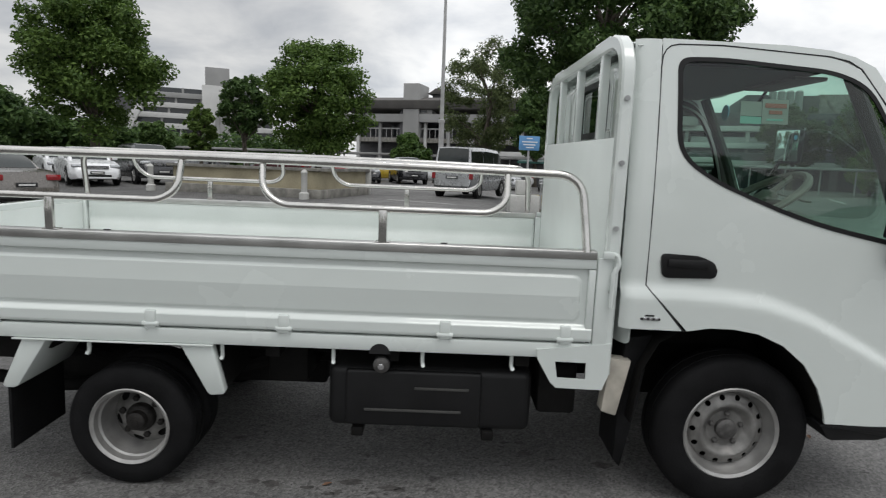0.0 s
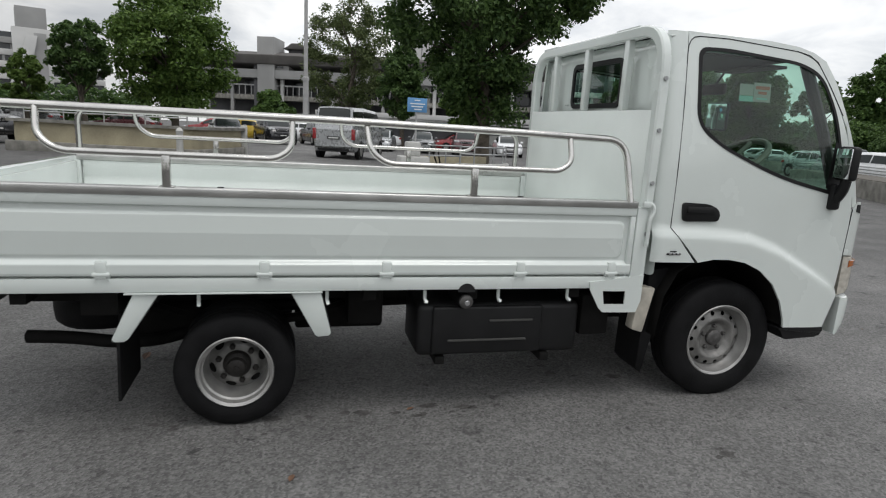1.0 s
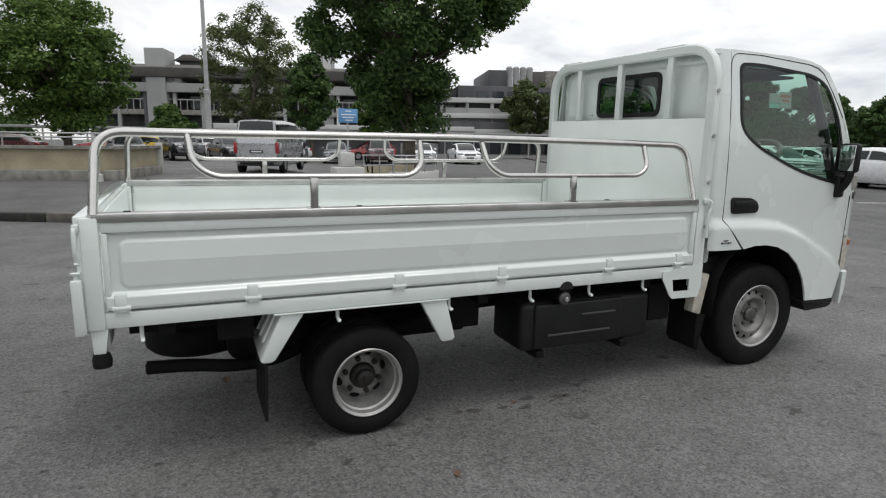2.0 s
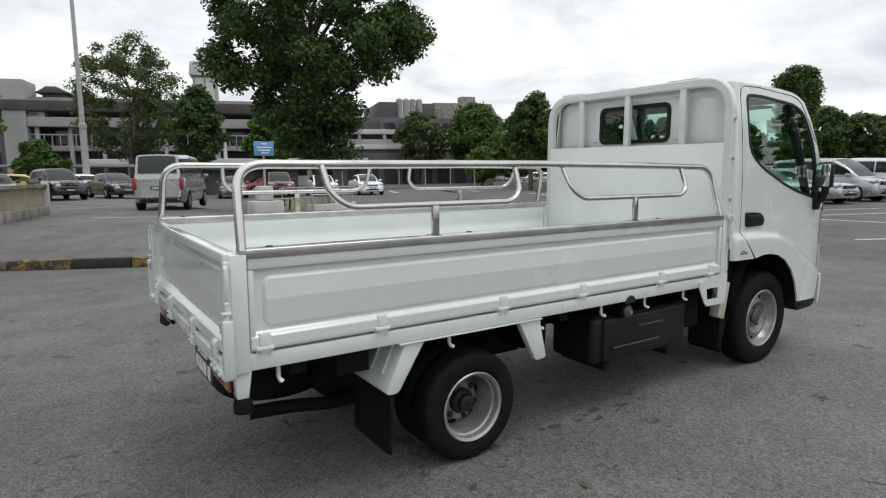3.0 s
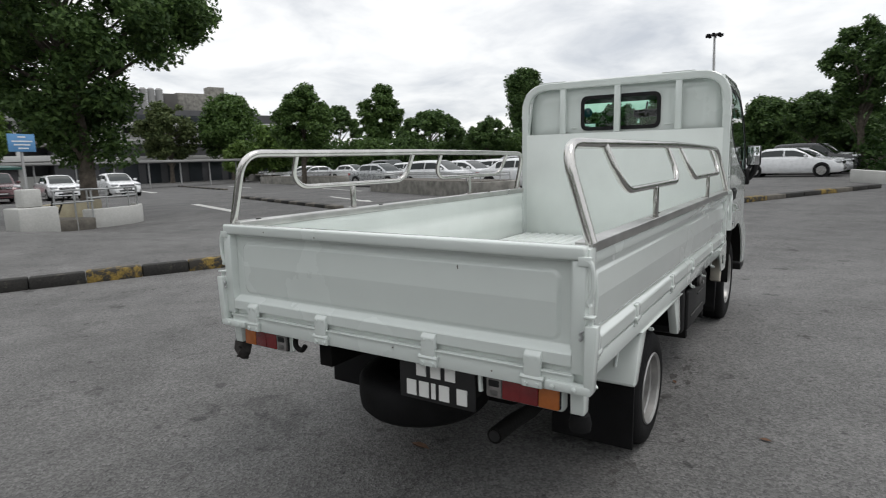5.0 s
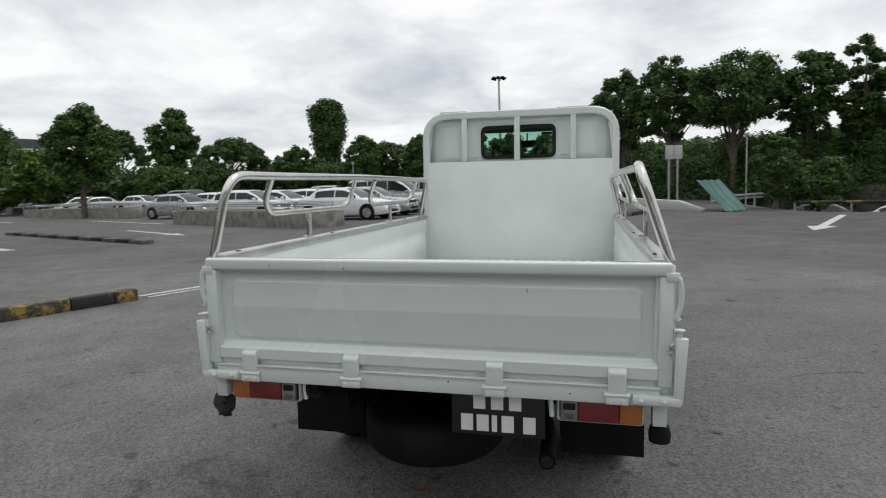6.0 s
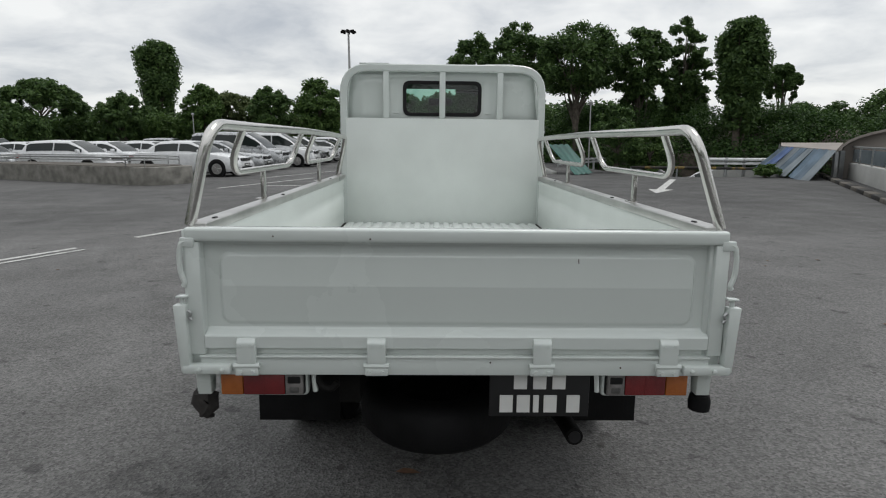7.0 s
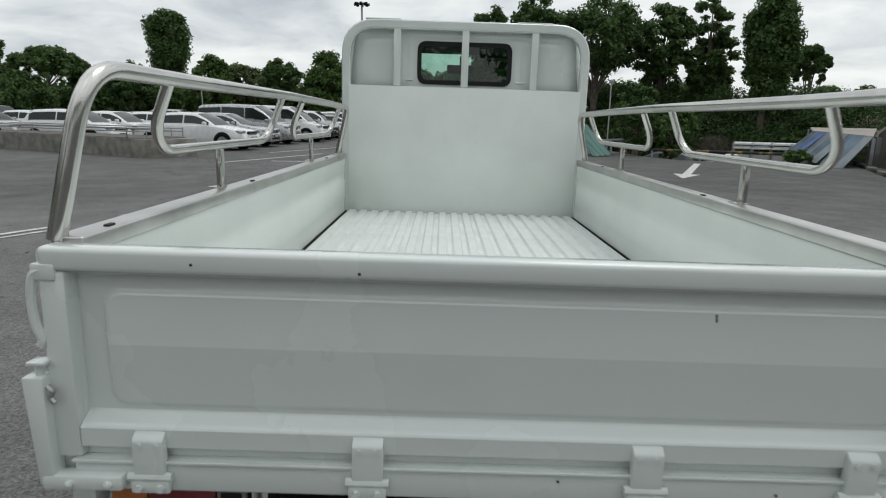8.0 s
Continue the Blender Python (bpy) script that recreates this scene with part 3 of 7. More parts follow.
HINGES = (0.10, 0.585, 1.228, 1.765, 2.418, 2.906)
for left in (False, True):
    def place(u, z, out, left=left):
        return (u, side_pt(0.018 - out, left), z)
    name = "drop_side"
    bm = gate_panel(0.052, 3.012, 0.797, 1.046, place)
    gate = part("drop_side", bm, WHITE, truck, "white pressed steel drop side", smooth=5)
    ya, yb = sorted((side_pt(0.0, left), side_pt(0.034, left)))
    part("top_bar", B(0.048, 3.014, ya, yb, 1.037, 1.080, 0.007), WHITE, gate)
    part("bottom_bar", B(0.048, 3.014, ya, yb, 0.737, 0.774, 0.006), WHITE, gate)
    for x0, x1 in ((0.048, 0.070), (2.985, 3.014)):
        part("end_bar", B(x0, x1, ya + 0.001, yb - 0.002, 0.7745, 1.0365, 0.005), WHITE, gate)
    # plain inner skin with pressed lines
    bm = bmesh.new()
    prof = [(0.722, 0.040), (0.80, 0.036), (0.808, 0.041), (0.93, 0.041), (0.938, 0.036), (0.985, 0.036), (0.993, 0.041), (1.040, 0.041), (1.046, 0.044), (1.076, 0.044)]
    ga = [bm.verts.new((0.06, side_pt(o, left), z)) for z, o in prof]
    gb = [bm.verts.new((3.0, side_pt(o, left), z)) for z, o in prof]
    for i in range(len(prof) - 1):
        bm.faces.new((ga[i], gb[i], gb[i + 1], ga[i + 1]))
    part("inner_skin", bm, BEDPAINT, gate)
    ya, yb = sorted((side_pt(-0.008, left), side_pt(0.052, left)))
    cap = part("capping", B(0.022, 3.012, ya, yb, 1.078, 1.113, 0.005, 3), CAPSTEEL, gate, "worn stainless steel capping strip")
    for x in (0.14, 1.05, 2.40):
        ym = side_pt(0.036, left)
        part("cap_rivet", B(x - 0.013, x + 0.013, ym - 0.006, ym + 0.006, 1.111, 1.117, 0.002), HUBGREASE, cap)
    for u in HINGES:
        hinge(gate, place, u, 0.757)
    # rope hooks below the sill
    for x in (0.16, 0.72, 0.95, 1.50, 1.96, 2.33, 2.70):
        y = side_pt(0.045, left)
        out = side_pt(0.03, left)
        pts = fillet([(x, y, 0.66), (x, y, 0.612), (x + 0.004, out, 0.596), (x + 0.004, out - (0.01 if not left else -0.01), 0.604)], 0.008, 3)
        part("rope_hook", tube(pts, 0.0085, 6), WHITE, truck)

    # corner posts
    y0, y1 = sorted((side_pt(-0.012, left), side_pt(0.050, left)))
    part("corner_post", B(-0.018, 0.044, y0, y1, 0.664, 1.098, 0.008), WHITE, truck)
    y0, y1 = sorted((side_pt(0.004, left), side_pt(0.049, left)))
    part("lower_post", prism([(-0.012, 0.664), (0.050, 0.664), (0.036, 0.566), (-0.006, 0.566)], y0, y1, "y", 0.004), WHITE, truck)
    ym = side_pt(0.024, left)
    if not left:
        bm = lathe([(0.020, -0.03), (0.034, -0.027), (0.036, 0.0), (0.030, 0.024), (0.012, 0.028)], (0.018, ym, 0.538), "z", 14)
        part("rubber_buffer", bm, RUBBER, truck)
    else:
        rng = random.Random(5)
        bm = lathe([(0.014, -0.045), (0.024, -0.038), (0.030, -0.018), (0.034, 0.004), (0.028, 0.022), (0.020, 0.032)], (0.018, ym + 0.004, 0.538), "z", 11)
        for v in bm.verts:
            v.co += Vector((rng.uniform(-0.010, 0.010), rng.uniform(-0.014, 0.014), rng.uniform(-0.016, 0.010)))
        part("rubber_buffer", bm, RUSTY, truck, "torn black rubber buffer stub")

    # tail latch: outer guard leaning out at the top, elbow tube with an end cap, spring pin and hanging handle
    s = 1 if left else -1
    yo = W - 0.004 if left else -0.010
    bm = bmesh.new()
    foot = [bm.verts.new((x, yo + s * y, 0.660)) for x, y in ((-0.056, -0.002), (-0.016, -0.002), (-0.016, 0.026), (-0.056, 0.026))]
    head = [bm.verts.new((x, yo + s * y, 0.872)) for x, y in ((-0.056, 0.0), (-0.020, 0.0), (-0.020, 0.039), (-0.056, 0.039))]
    for k in range(4):
        bm.faces.new((foot[k], foot[(k + 1) % 4], head[(k + 1) % 4], head[k]))
    bm.faces.new(foot)
    bm.faces.new(head)
    bmesh.ops.bevel(bm, geom=bm.edges[:], offset=0.005, segments=2, profile=0.5, affect="EDGES")
    guard = part("latch_guard", bm, WHITE, truck)
    part("latch_elbow", B(-0.058, -0.024, *sorted((yo - s * 0.126, yo + s * 0.022)), 0.653, 0.683, 0.007, 2), WHITE, guard)
    for k in (0.03, 0.10):
        part("elbow_bolt", lathe([(0.008, 0.0), (0.008, -0.005), (0.003, -0.008)], (-0.058, yo - s * k, 0.668), "x", 8), WHITE, guard)
    part("latch_pin", tube([(-0.038, yo + s * 0.014, 0.868), (-0.038, yo + s * 0.014, 0.898)], 0.008, 8), WHITE, guard)
    part("pin_head", B(-0.054, -0.022, min(yo - s * 0.004, yo + s * 0.028), max(yo - s * 0.004, yo + s * 0.028), 0.893, 0.900, 0.002), WHITE, guard)
    part("spring_clip", tube(fillet([(-0.050, yo - s * 0.004, 0.855), (-0.052, yo - s * 0.016, 0.846), (-0.050, yo - s * 0.006, 0.834), (-0.052, yo - s * 0.016, 0.824)], 0.006, 3), 0.005, 6), GALV, guard)
    hook = fillet([(-0.03, yo - s * 0.016, 1.066), (-0.034, yo + s * 0.010, 1.062), (-0.034, yo + s * 0.018, 1.02), (-0.034, yo + s * 0.016, 0.968), (-0.034, yo + s * 0.004, 0.936), (-0.034, yo + s * 0.010, 0.926)], 0.03, 5)
    part("latch_handle", tube(hook, 0.0085, 8), WHITE, truck)
    part("latch_bracket", B(-0.040, -0.018, min(yo - s * 0.03, yo + s * 0.012), max(yo - s * 0.03, yo + s * 0.012), 1.046, 1.076, 0.004), WHITE, truck)

    # stainless rail along the side: top tube leans inward, two hanging loops, flat posts
    def rp(x, z, lean, left=left):
        return (x, side_pt(0.004 + lean, left), z)
    rear = 0.066 if left else 0.096
    top = fillet([rp(0.030, 1.105, -0.004), rp(0.046, 1.412, rear), rp(0.40, 1.412, 0.070), rp(1.5, 1.419, 0.062), rp(2.3, 1.414, 0.066), rp(2.945, 1.406, 0.068), rp(2.968, 1.105, -0.006)], 0.105, 7)
    guard_rail = part("side_rail", tube(top, 0.0175, 12), STEEL, truck, "polished stainless steel tube rail")
    for a, b, zt in ((0.366, 1.342, 1.415), (1.662, 2.645, 1.409)):
        loop = fillet([rp(a, zt - 0.008, 0.068), rp(a + 0.012, 1.30, 0.022), rp(a + 0.085, 1.245, 0.006), rp(b - 0.065, 1.245, 0.006), rp(b - 0.002, 1.29, 0.020), rp(b, zt - 0.008, 0.066)], 0.065, 6)
        part("rail_loop", tube(loop, 0.0135, 10), STEEL, guard_rail)
    for x in (0.846, 2.155):
        ym = side_pt(0.002, left)
        part("rail_post", B(x - 0.0165, x + 0.0165, ym - 0.009, ym + 0.009, 1.112, 1.242, 0.004), STEEL, guard_rail)
        part("post_foot", B(x - 0.03, x + 0.03, ym - 0.008, ym + 0.03, 1.1125, 1.117, 0.002), STEEL, guard_rail)

# tailgate
def tail_place(u, z, out):
    return (-0.002 - out, u, z)


bm = gate_panel(0.0385, W - 0.0485, 0.779, 1.064, tail_place, 0.032, 0.050)
tailgate = part("tailgate", bm, WHITE, truck, "white pressed steel tailgate, closed", smooth=5)
part("top_bar", B(-0.038, 0.012, -0.003, W - 0.003, 1.062, 1.106, 0.010, 3), WHITE, tailgate)
part("bottom_bar", B(-0.030, 0.008, 0.039, W - 0.049, 0.7335, 0.764, 0.004), WHITE, tailgate)
for y0, y1 in ((-0.006, 0.038), (W - 0.048, W - 0.002)):
    part("end_bar", B(-0.036, 0.01, y0, y1, 0.709, 1.0615, 0.005), WHITE, tailgate)
part("lower_channel", B(-0.016, 0.006, 0.039, W - 0.049, 0.7075, 0.7335), BEDPAINT, tailgate)
part("channel_lip", B(-0.044, -0.0365, 0.03, W - 0.032, 0.702, 0.7085, 0.002), WHITE, tailgate)
bm = B(0.0125, 0.024, 0.06, W - 0.06, 0.72, 1.07)
part("inner_skin", bm, BEDPAINT, tailgate)
for y in (0.162, 0.559, 1.074, 1.474):
    tail_hinge(tailgate, y)
part("scratch", prism([(0.450, 1.000), (0.4525, 0.998), (0.4535, 1.012), (0.4515, 1.014)], -0.0105, -0.0125, "x"), RUSTSPOT, tailgate)
for y, z in ((0.92, 0.985), (1.38, 1.082), (0.31, 0.672), (1.09, 1.075), (0.72, 0.688)):
    part("chip", prism([(y - 0.003, z - 0.002), (y + 0.002, z - 0.003), (y + 0.003, z + 0.001), (y - 0.001, z + 0.003)], *((-0.0085, -0.0105) if z < 1.0 and z > 0.9 else (-0.0375, -0.0388)), "x"), RUSTSPOT, tailgate)
for y, t in ((0.046, -1), (W - 0.042, 1)):
    part("end_tab", B(-0.014, -0.004, min(y, y + t * 0.012), max(y, y + t * 0.012), 0.972, 1.016, 0.002), PLATEWHITE, tailgate)

# tail lamps: amber, red, clear, in a thin white tray
for left in (False, True):
    y0, y1 = sorted((side_pt(0.080, left), side_pt(0.346, left)))
    lamp = part("tail_lamp", B(0.0, 0.045, y0 - 0.008, y1 + 0.010, 0.558, 0.638, 0.014, 3), WHITE, truck, "rectangular tail lamp cluster, amber, red and clear")
    part("lamp_shell", B(-0.010, 0.01, y0, y1, 0.566, 0.644, 0.010, 3), BLACKPL, lamp)
    cuts = ((0.083, 0.1525, AMBER, "turn_lens"), (0.1535, 0.2835, REDLENS, "stop_lens"), (0.2845, 0.342, LAMPGREY, "reverse_lens"))
    for a, b, material, name in cuts:
        ya, yb = sorted((side_pt(a, left), side_pt(b, left)))
        lens = part(name, B(-0.018, -0.002, ya, yb, 0.570, 0.640, 0.005, 2), material, lamp)
        if name == "reverse_lens":
            part("lens_rim", B(-0.0195, -0.010, ya + 0.004, yb - 0.004, 0.604, 0.636, 0.008, 2), BLACKPL, lens)
            part("bulb_window", B(-0.0205, -0.012, ya + 0.012, yb - 0.012, 0.576, 0.598, 0.006, 2), HUBGREY, lens)
        if name == "stop_lens":
            part("lens_ridge", B(-0.0195, -0.014, (ya + yb) / 2 - 0.002, (ya + yb) / 2 + 0.002, 0.572, 0.638), REDLENS, lens)
    ym = side_pt(0.374, left)
    part("lamp_stay", tube(fillet([(0.01, ym, 0.66), (-0.004, ym, 0.630), (-0.004, ym - 0.004, 0.578)], 0.02, 3), 0.0085, 6), WHITE, truck)

# number plate with bars instead of characters
plate = part("number_plate", B(-0.004, 0.004, 0.394, 0.717, 0.492, 0.662, 0.003), PLATEBLACK, truck, "black rear number plate with white bars")
for z, spans in ((0.616, (0.494, 0.556, 0.618)), (0.537, (0.446, 0.520, 0.566, 0.607, 0.662))):
    for k, y in enumerate(spans):
        half = 0.009 if z < 0.6 and k == 2 else 0.021
        part("plate_bar", B(-0.0075, -0.004, y - half, y + half, z - 0.029, z + 0.029), PLATEWHITE, plate)

# headboard behind the cab
def ring_poly(y0, y1, z0, z1, r, n=7):
    return fillet([(3.078, y0, z0), (3.078, y0, z1), (3.078, y1, z1), (3.078, y1, z0)], r, n)


bm = bmesh.new()
path = ring_poly(0.033, W - 0.043, 0.60, 1.950, 0.20)
prev = None
for i, p in enumerate(path):
    d = (path[min(i + 1, len(path) - 1)] - path[max(i - 1, 0)]).normalized()
    nrm = Vector((0, -d.z, d.y))
    ring = [bm.verts.new(p + nrm * a + Vector((b, 0, 0))) for a, b in ((-0.029, -0.018), (-0.029, 0.018), (-0.021, 0.026), (0.021, 0.026), (0.029, 0.018), (0.029, -0.018), (0.021, -0.026), (-0.021, -0.026))]
    if prev:
        for k in range(8):
            bm.faces.new((prev[k], prev[(k + 1) % 8], ring[(k + 1) % 8], ring[k]))
    else:
        bm.faces.new(ring[::-1])
    prev = ring
bm.faces.new(prev)
headboard = part("headboard", bm, WHITE, truck, "white headboard with rounded tubular frame")
part("headboard_sheet", B(3.050, 3.066, 0.05, W - 0.06, 0.69, 1.560, 0.003), BEDPAINT, headboard)
part("headboard_rail", B(3.0665, 3.09, 0.05, W - 0.06, 1.530, 1.561, 0.004), WHITE, headboard)
for y in (0.367, 0.825, 1.272):
    part("headboard_bar", B(3.060, 3.096, y - 0.024, y + 0.024, 1.5612, 1.935, 0.006), WHITE, headboard)
for y in (0.375, 1.365):
    part("weld_plate", B(3.058, 3.098, y - 0.115, y + 0.115, 1.9755, 1.985, 0.003), WHITE, headboard)
for z in (0.95, 1.206, 1.463, 1.709):
    for left in (False, True):
        y = 0.002 if not left else W - 0.012
        part("frame_bolt", lathe([(0.011, -0.007), (0.011, 0.007)], (3.076, y, z), "y", 8), GALV, headboard)
for left in (False, True):
    s = 1 if left else -1
    yo = side_pt(-0.006, left)
    part("latch_hook", tube(fillet([(3.05, yo, 1.10), (3.088, yo + s * 0.012, 1.105), (3.094, yo + s * 0.016, 1.06), (3.076, yo + s * 0.016, 1.03), (3.074, yo + s * 0.016, 0.89)], 0.02, 4), 0.010, 8), WHITE, headboard)
    part("latch_socket", B(3.03, 3.075, min(yo, yo + s * 0.018), max(yo, yo + s * 0.018), 1.085, 1.115, 0.004), WHITE, headboard)
    # bracket plate with a cut-out
    y0 = side_pt(-0.004, left)
    bm = sheet([(2.795, 0.700), (3.094, 0.735), (3.094, 0.60), (3.072, 0.536), (2.882, 0.540), (2.858, 0.562), (2.80, 0.660)], [[(2.872, 0.652), (3.000, 0.650), (3.000, 0.580), (2.885, 0.582)]],
               lambda u, v, y0=y0: (u, y0, v), 0.03, 0.008)
    part("bracket_plate", bm, WHITE, truck)
    part("front_post", B(3.0165, 3.076, min(y0 - s * 0.001, y0 - s * 0.04), max(y0 - s * 0.001, y0 - s * 0.04), 0.60, 1.085, 0.006), WHITE, truck)

# rear mudguards and flaps
for left in (False, True):
    y0, y1 = sorted((side_pt(0.008, left), side_pt(0.36, left)))
    bm = prism([(0.700, 0.664), (0.803, 0.664), (0.672, 0.456), (0.655, 0.444), (0.616, 0.444), (0.604, 0.456)], y0, y1, "y", 0.008)
    rear_guard = part("mudguard", bm, WHITE, truck, "white painted steel mudguard")
    for k in (0.24, 0.52, 0.80):
        ya = y0 + (y1 - y0) * k
        part("pressed_rib", tube([(0.686, ya, 0.640), (0.655, ya, 0.572), (0.628, ya, 0.515)], 0.007, 6), WHITE, rear_guard)
    part("guard_flange", B(0.665, 1.478, *sorted((side_pt(-0.005, left), side_pt(0.02, left))), 0.657, 0.6635, 0.002), WHITE, truck)
    yf = sorted((side_pt(0.008, left), side_pt(0.05, left)))
    part("mudguard", prism([(1.335, 0.664), (1.470, 0.664), (1.522, 0.462), (1.512, 0.448), (1.462, 0.444), (1.448, 0.452)], *yf, "y", 0.008), WHITE, truck, "white painted steel mudguard")
    part("guard_back", prism([(1.455, 0.66), (1.470, 0.66), (1.520, 0.47), (1.505, 0.47)], *sorted((side_pt(0.052, left), side_pt(0.36, left))), "y"), CHASSIS, truck)
    part("mud_flap", prism([(0.625, 0.455), (0.637, 0.455), (0.632, 0.175), (0.620, 0.175)], y0 + 0.005, y1, "y"), RUBBER, truck, "black rubber mud flap")


# wheels
def wheel(name, c, r, width, rim_r, left, dual, holes, seg=48):
    """Tyre with tread and steel rim. Out is towards the outside of the truck."""
    s = 1 if left else -1
    w = thing_part(name, c)
    h = width / 2
    for k in range(2 if dual else 1):
        off = -k * (width + 0.02) * s
        prof = [(rim_r, -h * 0.78), (rim_r + 0.012, -h * 0.92), (rim_r + (r - rim_r) * 0.45, -h), (r - 0.035, -h * 0.96), (r - 0.012, -h * 0.86), (r, -h * 0.66), (r, -h * 0.36), (r - 0.008, -h * 0.34), (r - 0.008, -h * 0.28),
                (r, -h * 0.26), (r, h * 0.26), (r - 0.008, h * 0.28), (r - 0.008, h * 0.34), (r, h * 0.36), (r, h * 0.66), (r - 0.012, h * 0.86), (r - 0.035, h * 0.96), (r - 0.045, h * 0.99), (r - 0.047, h * 1.012), (r - 0.053, h * 1.012), (r - 0.055, h * 1.0),
                (rim_r + (r - rim_r) * 0.45, h), (rim_r + 0.012, h * 0.92), (rim_r, h * 0.78)]
        bm = lathe([(a, b + off) for a, b in prof], (0, 0, 0), "y", seg, closed=True)
        part("tyre", bm, RUBBER, w)
    return w, s, h


def thing_part(name, c):
    ob = new(name)
    ob.empty_display_size = 0.1
    ob.parent = truck
    ob.location = c
    return ob


for left in (False, True):
    # front: shallow dish with a ring of round holes
    y = side_pt(0.132, left)
    w, s, h = wheel("front_wheel", (3.655, y, 0.319 if left else 0.344), 0.334, 0.19, 0.195, left, False, 14)
    o = s
    bm = lathe([(0.196, 0.072 * o), (0.205, 0.086 * o), (0.200, 0.090 * o), (0.188, 0.082 * o), (0.183, 0.055 * o), (0.168, 0.030 * o), (0.160, 0.020 * o)], (0, 0, 0), "y", 48)
    bmesh.ops.delete(bm, geom=[f for f in bm.faces if len(f.verts) > 4], context="FACES")
    part("rim", bm, RIM, w)
    hole_loops = []
    for i in range(14):
        a = 2 * math.pi * i / 14
        hole_loops.append([(0.147 * math.cos(a) + 0.012 * math.cos(t), 0.147 * math.sin(a) + 0.012 * math.sin(t)) for t in (2 * math.pi * k / 10 for k in range(10))])

    def dish(u, v, o=o):
        r = math.hypot(u, v)
        prof = ((0.0, 0.026), (0.082, 0.026), (0.098, 0.046), (0.112, 0.058), (0.124, 0.056), (0.136, 0.044), (0.156, 0.038), (0.166, 0.022))
        d = prof[-1][1]
        for (r0, d0), (r1, d1) in zip(prof, prof[1:]):
            if r0 <= r <= r1:
                d = d0 + (d1 - d0) * (r - r0) / (r1 - r0)
                break
        return (u, d * o, v)
    circle = [(0.166 * math.cos(t), 0.166 * math.sin(t)) for t in (2 * math.pi * k / 48 for k in range(48))]
    part("wheel_disc", sheet(circle, hole_loops, dish, 0.009), RIMDARK, w)
    part("disc_backing", lathe([(0.165, -0.02 * o), (0.165, -0.012 * o)], (0, 0, 0), "y", 24), CHASSIS, w)
    hub = part("hub", lathe([(0.046, 0.0 * o), (0.046, 0.044 * o), (0.038, 0.052 * o), (0.028, 0.056 * o)], (0, 0, 0), "y", 20), HUBGREY, w)
    for i in range(5):
        a = 2 * math.pi * i / 5 + 0.3
        part("wheel_nut", lathe([(0.0125, 0.02 * o), (0.0125, 0.038 * o), (0.007, 0.044 * o)], (0.068 * math.cos(a), 0, 0.068 * math.sin(a)), "y", 6), HUBGREY, w)
    # rear: twin tyres, deep dish, large holes round the hub
    y = side_pt(0.126, left)
    w, s, h = wheel("rear_wheel", (1.097, y, 0.2455 if left else 0.270), 0.267, 0.155, 0.158, left, True, 5)
    bm = lathe([(0.161, 0.060 * o), (0.171, 0.074 * o), (0.166, 0.079 * o), (0.154, 0.070 * o), (0.151, 0.040 * o), (0.143, 0.034 * o), (0.140, -0.030 * o), (0.132, -0.066 * o)], (0, 0, 0), "y", 48)
    bmesh.ops.delete(bm, geom=[f for f in bm.faces if len(f.verts) > 4], context="FACES")
    part("rim", bm, RIM, w)
    hole_loops = []
    for i in range(6):
        a = 2 * math.pi * i / 6 + 0.25
        hole_loops.append([((0.115 + 0.016 * math.cos(t)) * math.cos(a) - 0.026 * math.sin(t) * math.sin(a), (0.115 + 0.016 * math.cos(t)) * math.sin(a) + 0.026 * math.sin(t) * math.cos(a)) for t in (2 * math.pi * k / 12 for k in range(12))])
    circle = [(0.136 * math.cos(t), 0.136 * math.sin(t)) for t in (2 * math.pi * k / 48 for k in range(48))]
    part("wheel_disc", sheet(circle, hole_loops, lambda u, v, o=o: (u, (-0.070 + 0.032 * math.exp(-(math.hypot(u, v) / 0.112) ** 10)) * o, v), 0.009), RIMDARK, w)
    part("disc_backing", lathe([(0.137, -0.082 * o), (0.137, -0.076 * o)], (0, 0, 0), "y", 24), CHASSIS, w)
    part("hub", lathe([(0.064, -0.05 * o), (0.064, -0.020 * o), (0.056, -0.008 * o), (0.044, 0.000 * o), (0.040, 0.024 * o), (0.030, 0.030 * o), (0.014, 0.031 * o), (0.012, 0.036 * o)], (0, 0, 0), "y", 20), HUBGREASE, w)
    for i in range(6):
        a = 2 * math.pi * i / 6 + 0.77
        part("wheel_nut", lathe([(0.0145, -0.045 * o), (0.0145, -0.026 * o), (0.008, -0.020 * o)], (0.086 * math.cos(a), 0, 0.086 * math.sin(a)), "y", 6), HUBGREASE, w)

# underside
for y in (0.44, 1.14):
    part("chassis_rail", B(0.08, 4.35, y, y + 0.07, 0.50, 0.62, 0.004), CHASSIS, truck)
part("rear_axle", tube([(1.097, 0.2, 0.268), (1.097, W - 0.2, 0.248)], 0.05, 12), CHASSIS, truck)
part("differential", lathe([(0.04, -0.14), (0.12, -0.09), (0.145, 0.0), (0.12, 0.09), (0.04, 0.14)], (1.092, 0.82, 0.26), "y", 16), CHASSIS, truck)
part("front_axle", B(3.58, 3.69, 0.25, W - 0.25, 0.27, 0.36, 0.02), CHASSIS, truck)
part("gearbox", B(2.2, 3.3, 0.62, 1.02, 0.36, 0.62, 0.05), CHASSIS, truck)
part("propeller_shaft", tube([(1.2, 0.82, 0.36), (2.2, 0.82, 0.46)], 0.04, 10), CHASSIS, truck)
